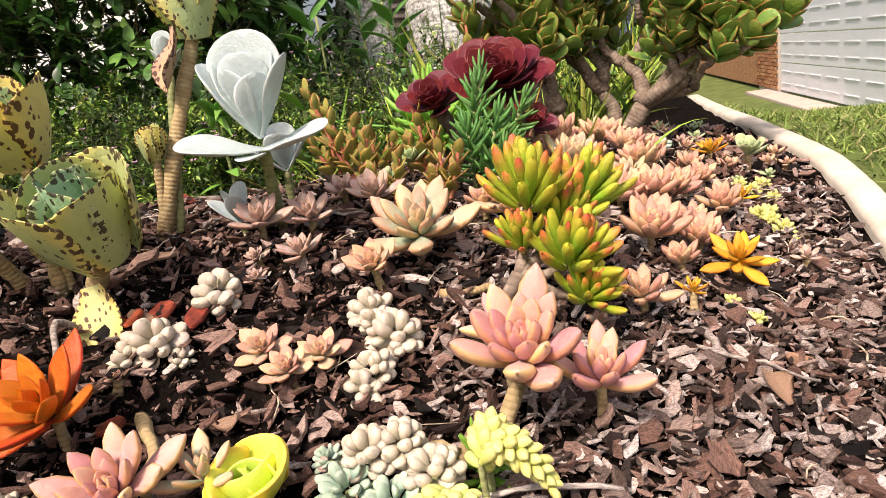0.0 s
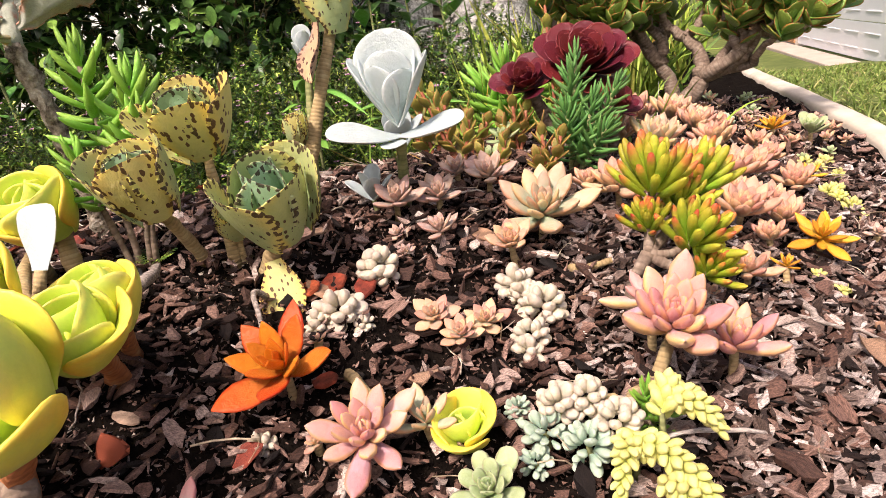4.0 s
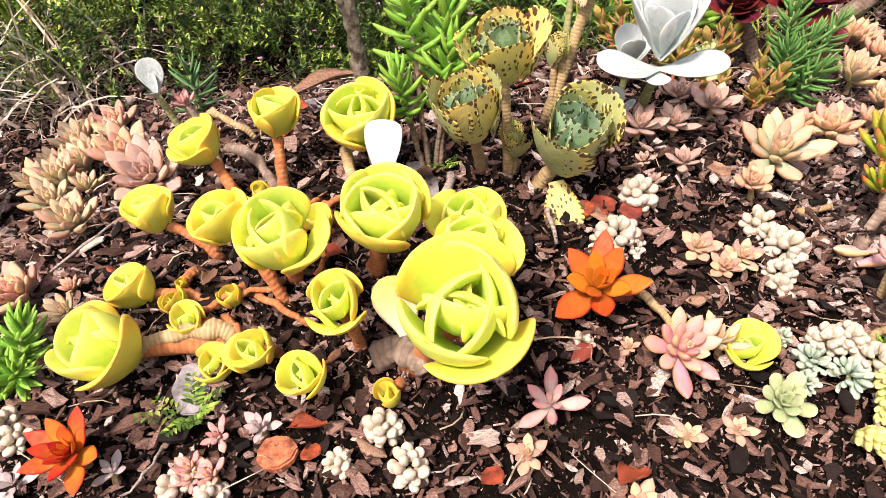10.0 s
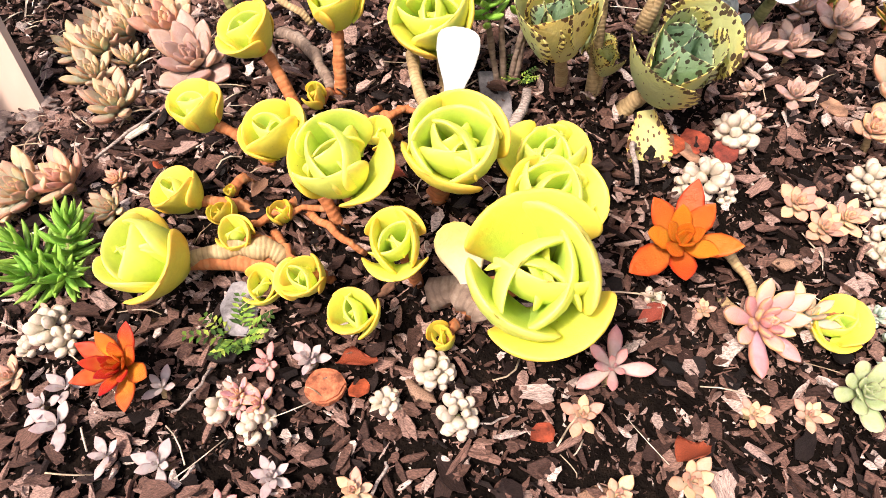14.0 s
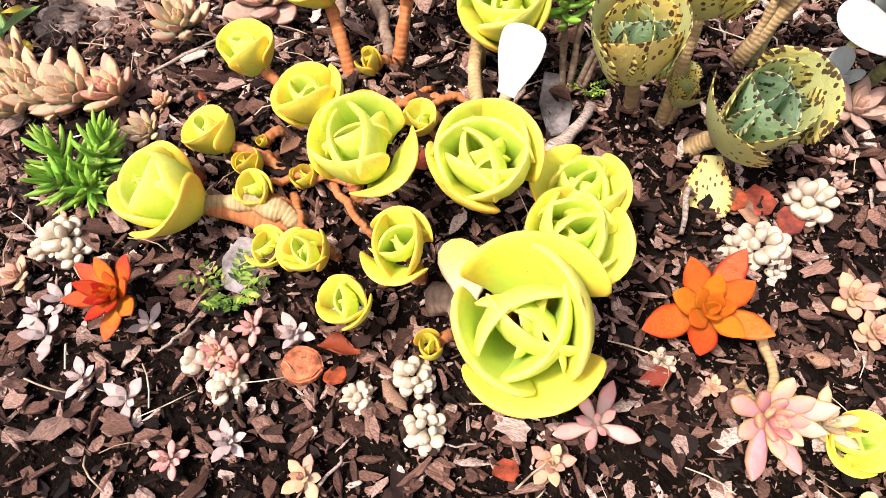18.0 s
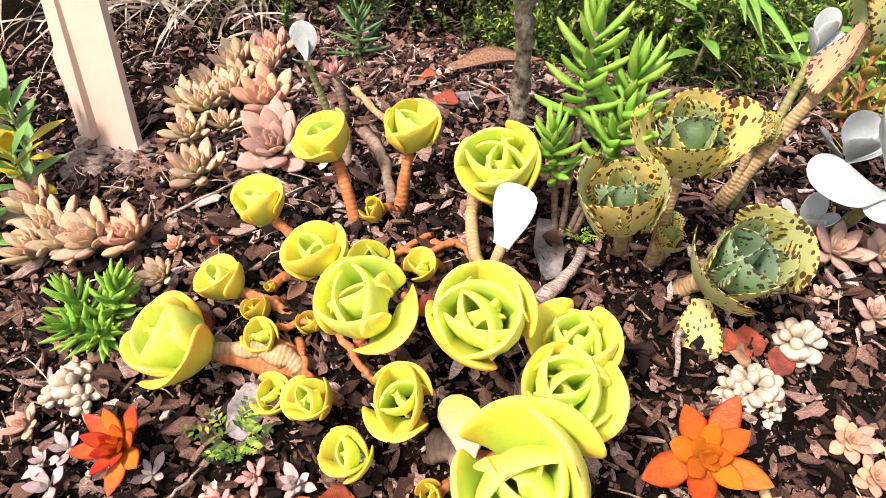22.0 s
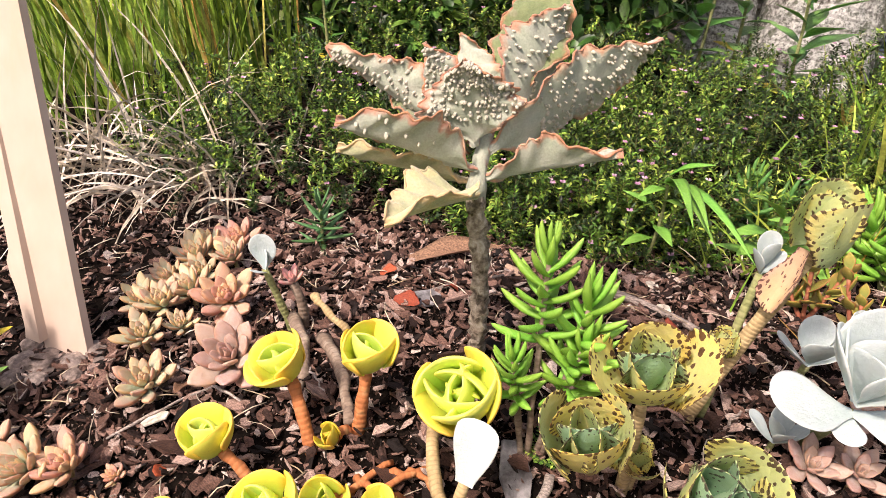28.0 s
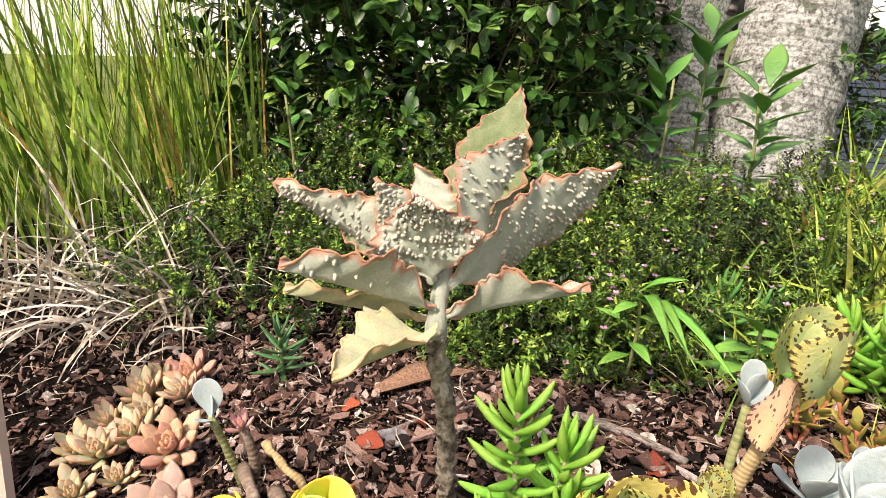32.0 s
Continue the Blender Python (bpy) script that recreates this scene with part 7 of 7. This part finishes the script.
# palm trunks
def palm_trunk(x0, y0, x1, y1, h, r0, seed, mat, label, lift=-0.1):
    t = thing("palm_trunk", x0, y0, label, "tree", "palm trunks", z=0)
    n = 46
    pts = [Vector((x0, y0, lift)).lerp(Vector((x1, y1, h)), i / (n - 1)) for i in range(n)]
    rad = [r0 * (1.12 - 0.2 * i / n) * (1 + 0.02 * math.sin(i * 1.9) + 0.012 * math.sin(i * 0.7 + seed)) for i in range(n)]
    v, f, u = tube(pts, rad, 40, 0.0)
    v = [p + (p - pts[i // 40]).normalized() * (0.012 * noise.noise(p * 9) + 0.006 * noise.noise(p * 30)) for i, p in enumerate(v)]
    put("trunk", mesh("trunk", v, f, mat, u), t, Matrix.Translation(-Vector(t.location)))


k = Mat("lichened bark", 0.95, 0.15)
n1, n2, n3 = k.noise(13, 6, 0.75), k.noise(60, 6, 0.75), k.noise(160, 4)
col = k.ramp(n2, [(0.40, (0.06, 0.055, 0.045)), (0.5, (0.27, 0.26, 0.23)), (0.60, (0.48, 0.475, 0.43))])
col = k.mix(k.step(n1, 0.38, 0.50), col, k.ramp(n2, [(0.40, (0.16, 0.17, 0.14)), (0.50, (0.55, 0.56, 0.51)), (0.60, (0.74, 0.745, 0.69))]))
col = k.mix(k.math("MULTIPLY", k.step(k.noise(17, 4), 0.58, 0.66), 0.8), col, (0.12, 0.14, 0.09))
k.bump(k.math("ADD", n2, k.math("MULTIPLY", n3, 0.5)), 0.9, 0.012)
lu, lv_ = k.uv()
ring = k.math("SINE", k.math("ADD", k.math("MULTIPLY", lu, 11.0), k.math("MULTIPLY_ADD", k.noise(5, 3), 5.0, k.math("MULTIPLY", lv_, 6.2832))))
col = k.mix(k.math("MULTIPLY", k.step(ring, 0.5, 0.95), 0.38), col, (0.10, 0.09, 0.075))
M_LICHEN = k.out(col)
k = Mat("ringed bark", 0.9, 0.15)
u, v = k.uv()
w = k.math("SINE", k.math("MULTIPLY_ADD", k.noise(6, 3), 3.0, k.math("MULTIPLY", u, 9.0)))
n2 = k.noise(45, 5, 0.7, "Object", (1, 1, 0.4))
col = k.mix(k.step(w, 0.4, 0.95), k.ramp(n2, [(0.3, (0.20, 0.165, 0.14)), (0.7, (0.46, 0.40, 0.35))]), (0.09, 0.07, 0.055))
k.bump(k.math("ADD", n2, w), 0.6, 0.01)
M_RINGBARK = k.out(col)
palm_trunk(-0.10, 3.05, 0.03, 3.40, 1.6, 0.215, 1, M_LICHEN, "thick palm trunk covered in pale lichen")
palm_trunk(-0.50, 3.60, -0.42, 3.70, 1.8, 0.18, 2, M_RINGBARK, "grey ringed palm trunk")
palm_trunk(-0.48, 2.95, -0.45, 3.1, 0.75, 0.13, 3, M_LICHEN, "short lichened trunk behind shrubs")


# slatted screen, pale house wall behind it
def box_mesh(name, sx, sy, sz, mat, bevel=0.003):
    bm = bmesh.new()
    bmesh.ops.create_cube(bm, size=1)
    for q in bm.verts:
        q.co = Vector((q.co.x * sx, q.co.y * sy, q.co.z * sz))
    if bevel:
        bmesh.ops.bevel(bm, geom=bm.edges[:], offset=bevel, segments=2, affect="EDGES")
    me = bpy.data.meshes.new(name)
    bm.to_mesh(me)
    bm.free()
    me.materials.append(mat)
    return me


def plain(name, a, b, rough=0.6, scale=6.0, spec=0.4, bump=0.15):
    k = Mat(name, rough, spec)
    n = k.noise(scale, 6)
    k.bump(k.noise(scale * 30, 3), bump, 0.002)
    return k.out(k.ramp(n, [(0.3, a), (0.7, b)]))


M_SLATPAINT = plain("blue grey paint", (0.055, 0.075, 0.115), (0.075, 0.095, 0.14), 0.45)
M_WALLWHITE = plain("white render", (0.78, 0.76, 0.73), (0.84, 0.83, 0.80), 0.8, 2.0)
# near-black, so that the shade behind the slats is in the colour
M_SHADE_PANEL = plain("near-black shade panel", (0.015, 0.015, 0.018), (0.025, 0.025, 0.028), 0.8)
t = thing("slat_screen", 1.0, 6.2, "blue grey slatted metal screen", "screen", z=0)
slat = box_mesh("slat", 0.8, 0.02, 0.052, M_SLATPAINT)
for i in range(20):
    put("slat", slat, t, pose(0.05, 0, -1.0 + 0.066 * i))
for x in (-0.32, 0.42):
    put("post", box_mesh("post", 0.06, 0.05, 1.5, M_SLATPAINT), t, pose(x, 0.04, -0.4))
wall = tagged(new("wall_back", box_mesh("wall_back", 1.3, 0.2, 0.9, M_WALLWHITE, 0.01)), "pale rendered house wall beyond the screen", "wall", kind="structure")
wall.matrix_world = pose(0.85, 6.9, 0.95)
# solid dark panel added in place of the shade behind the screen
wall = tagged(new("wall_shade", box_mesh("wall_shade", 1.4, 0.1, 2.2, M_SHADE_PANEL, 0.01)), "near-black panel standing in for shade behind the slatted screen", "wall", kind="structure")
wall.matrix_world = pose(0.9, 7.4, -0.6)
wall = tagged(new("wall_side", box_mesh("wall_side", 9.0, 0.2, 5.0, M_WALLWHITE, 0.01)), "bright white house wall behind the tall grass", "wall", kind="structure")
wall.matrix_world = pose(-7.4, 6.0, 1.4, 0, 0, 24)

# garage
M_DOOR = plain("white door enamel", (0.74, 0.76, 0.78), (0.80, 0.82, 0.83), 0.4, 1.2)
M_BRICK = object_mat("house brick", [(0, (0.30, 0.12, 0.05)), (0.5, (0.42, 0.19, 0.085)), (1, (0.50, 0.27, 0.13))], 0.85, 25)
M_MORTAR = plain("mortar", (0.42, 0.36, 0.29), (0.5, 0.44, 0.37), 0.95)
M_DRIVE = plain("concrete drive", (0.42, 0.34, 0.27), (0.52, 0.44, 0.36), 0.9, 3.0)
GA = math.degrees(math.atan2(5.05, 0.73))
hinge = Matrix.Translation((6.58, 14.88, -1.50)) @ pose(0, 0, 0, 0, 0, GA)
t = tagged(new("garage_door"), "white sectional garage door with embossed panels", "garage door", kind="structure")
t.matrix_world = hinge
for row in range(4):
    p = put("panel", box_mesh("panel", 5.2, 0.04, 0.60, M_DOOR, 0.012), t, pose(-2.62, 0.0, 0.305 + 0.612 * row))
    for c in range(6):
        for dz in (-0.13, 0.13):
            put("emboss", box_mesh("emboss", 0.62, 0.03, 0.035, M_DOOR, 0.012), p, pose(-2.15 + 0.86 * c, 0.02, dz))
t = tagged(new("garage_wall"), "orange brown brick pier beside the garage door", "wall", kind="structure")
t.matrix_world = hinge
put("mortar", box_mesh("mortar", 1.6, 0.30, 3.4, M_MORTAR, 0), t, pose(0.84, -0.1, 1.6))
bme = box_mesh("brick", 0.225, 0.03, 0.072, M_BRICK, 0.004)
for row in range(34):
    for c in range(7):
        put("brick", bme, t, pose(0.15 + 0.24 * c + (0.12 if row % 2 else 0), 0.06, 0.05 + 0.086 * row))
wall = tagged(new("wall_house", box_mesh("wall_house", 12.0, 0.3, 3.2, M_BRICK, 0.01)), "brick house wall beyond the garden", "wall", kind="structure")
wall.matrix_world = hinge @ pose(7.7, -0.1, 1.6)
dr = box_mesh("driveway", 9.0, 0.5, 0.1, M_DRIVE, 0.01)
drive = tagged(new("pavement", dr), "tan concrete driveway before the garage", "driveway", kind="structure")
drive.matrix_world = hinge @ pose(-3.6, 0.30, -0.07)


def lawn_blades():
    r = random.Random(5)
    s = Soup()
    n = 0
    while n < 26000:
        d = 0.05 + 9.5 * r.random() ** 2.1
        a = r.uniform(radians(28), radians(78))
        x, y = 0.45 + d * math.cos(a), 0.5 + d * math.sin(a)
        if kerb_side(x, y) < 0.075 and y < 2.7:
            continue
        ln = r.uniform(0.02, 0.045) * (1 + d * 0.12)
        s.blade(Vector((x, y, gz(x, y) - 0.004)), Vector((r.gauss(0, 0.45), r.gauss(0, 0.45), 1)).normalized(), ln, 0.0012 * (1 + d * 0.5), 0.9, r, 2)
        n += 1
    tagged(s.make("lawn", M_LAWN), "mown green and straw coloured lawn grass", "grass", kind="stuff")


lawn_blades()
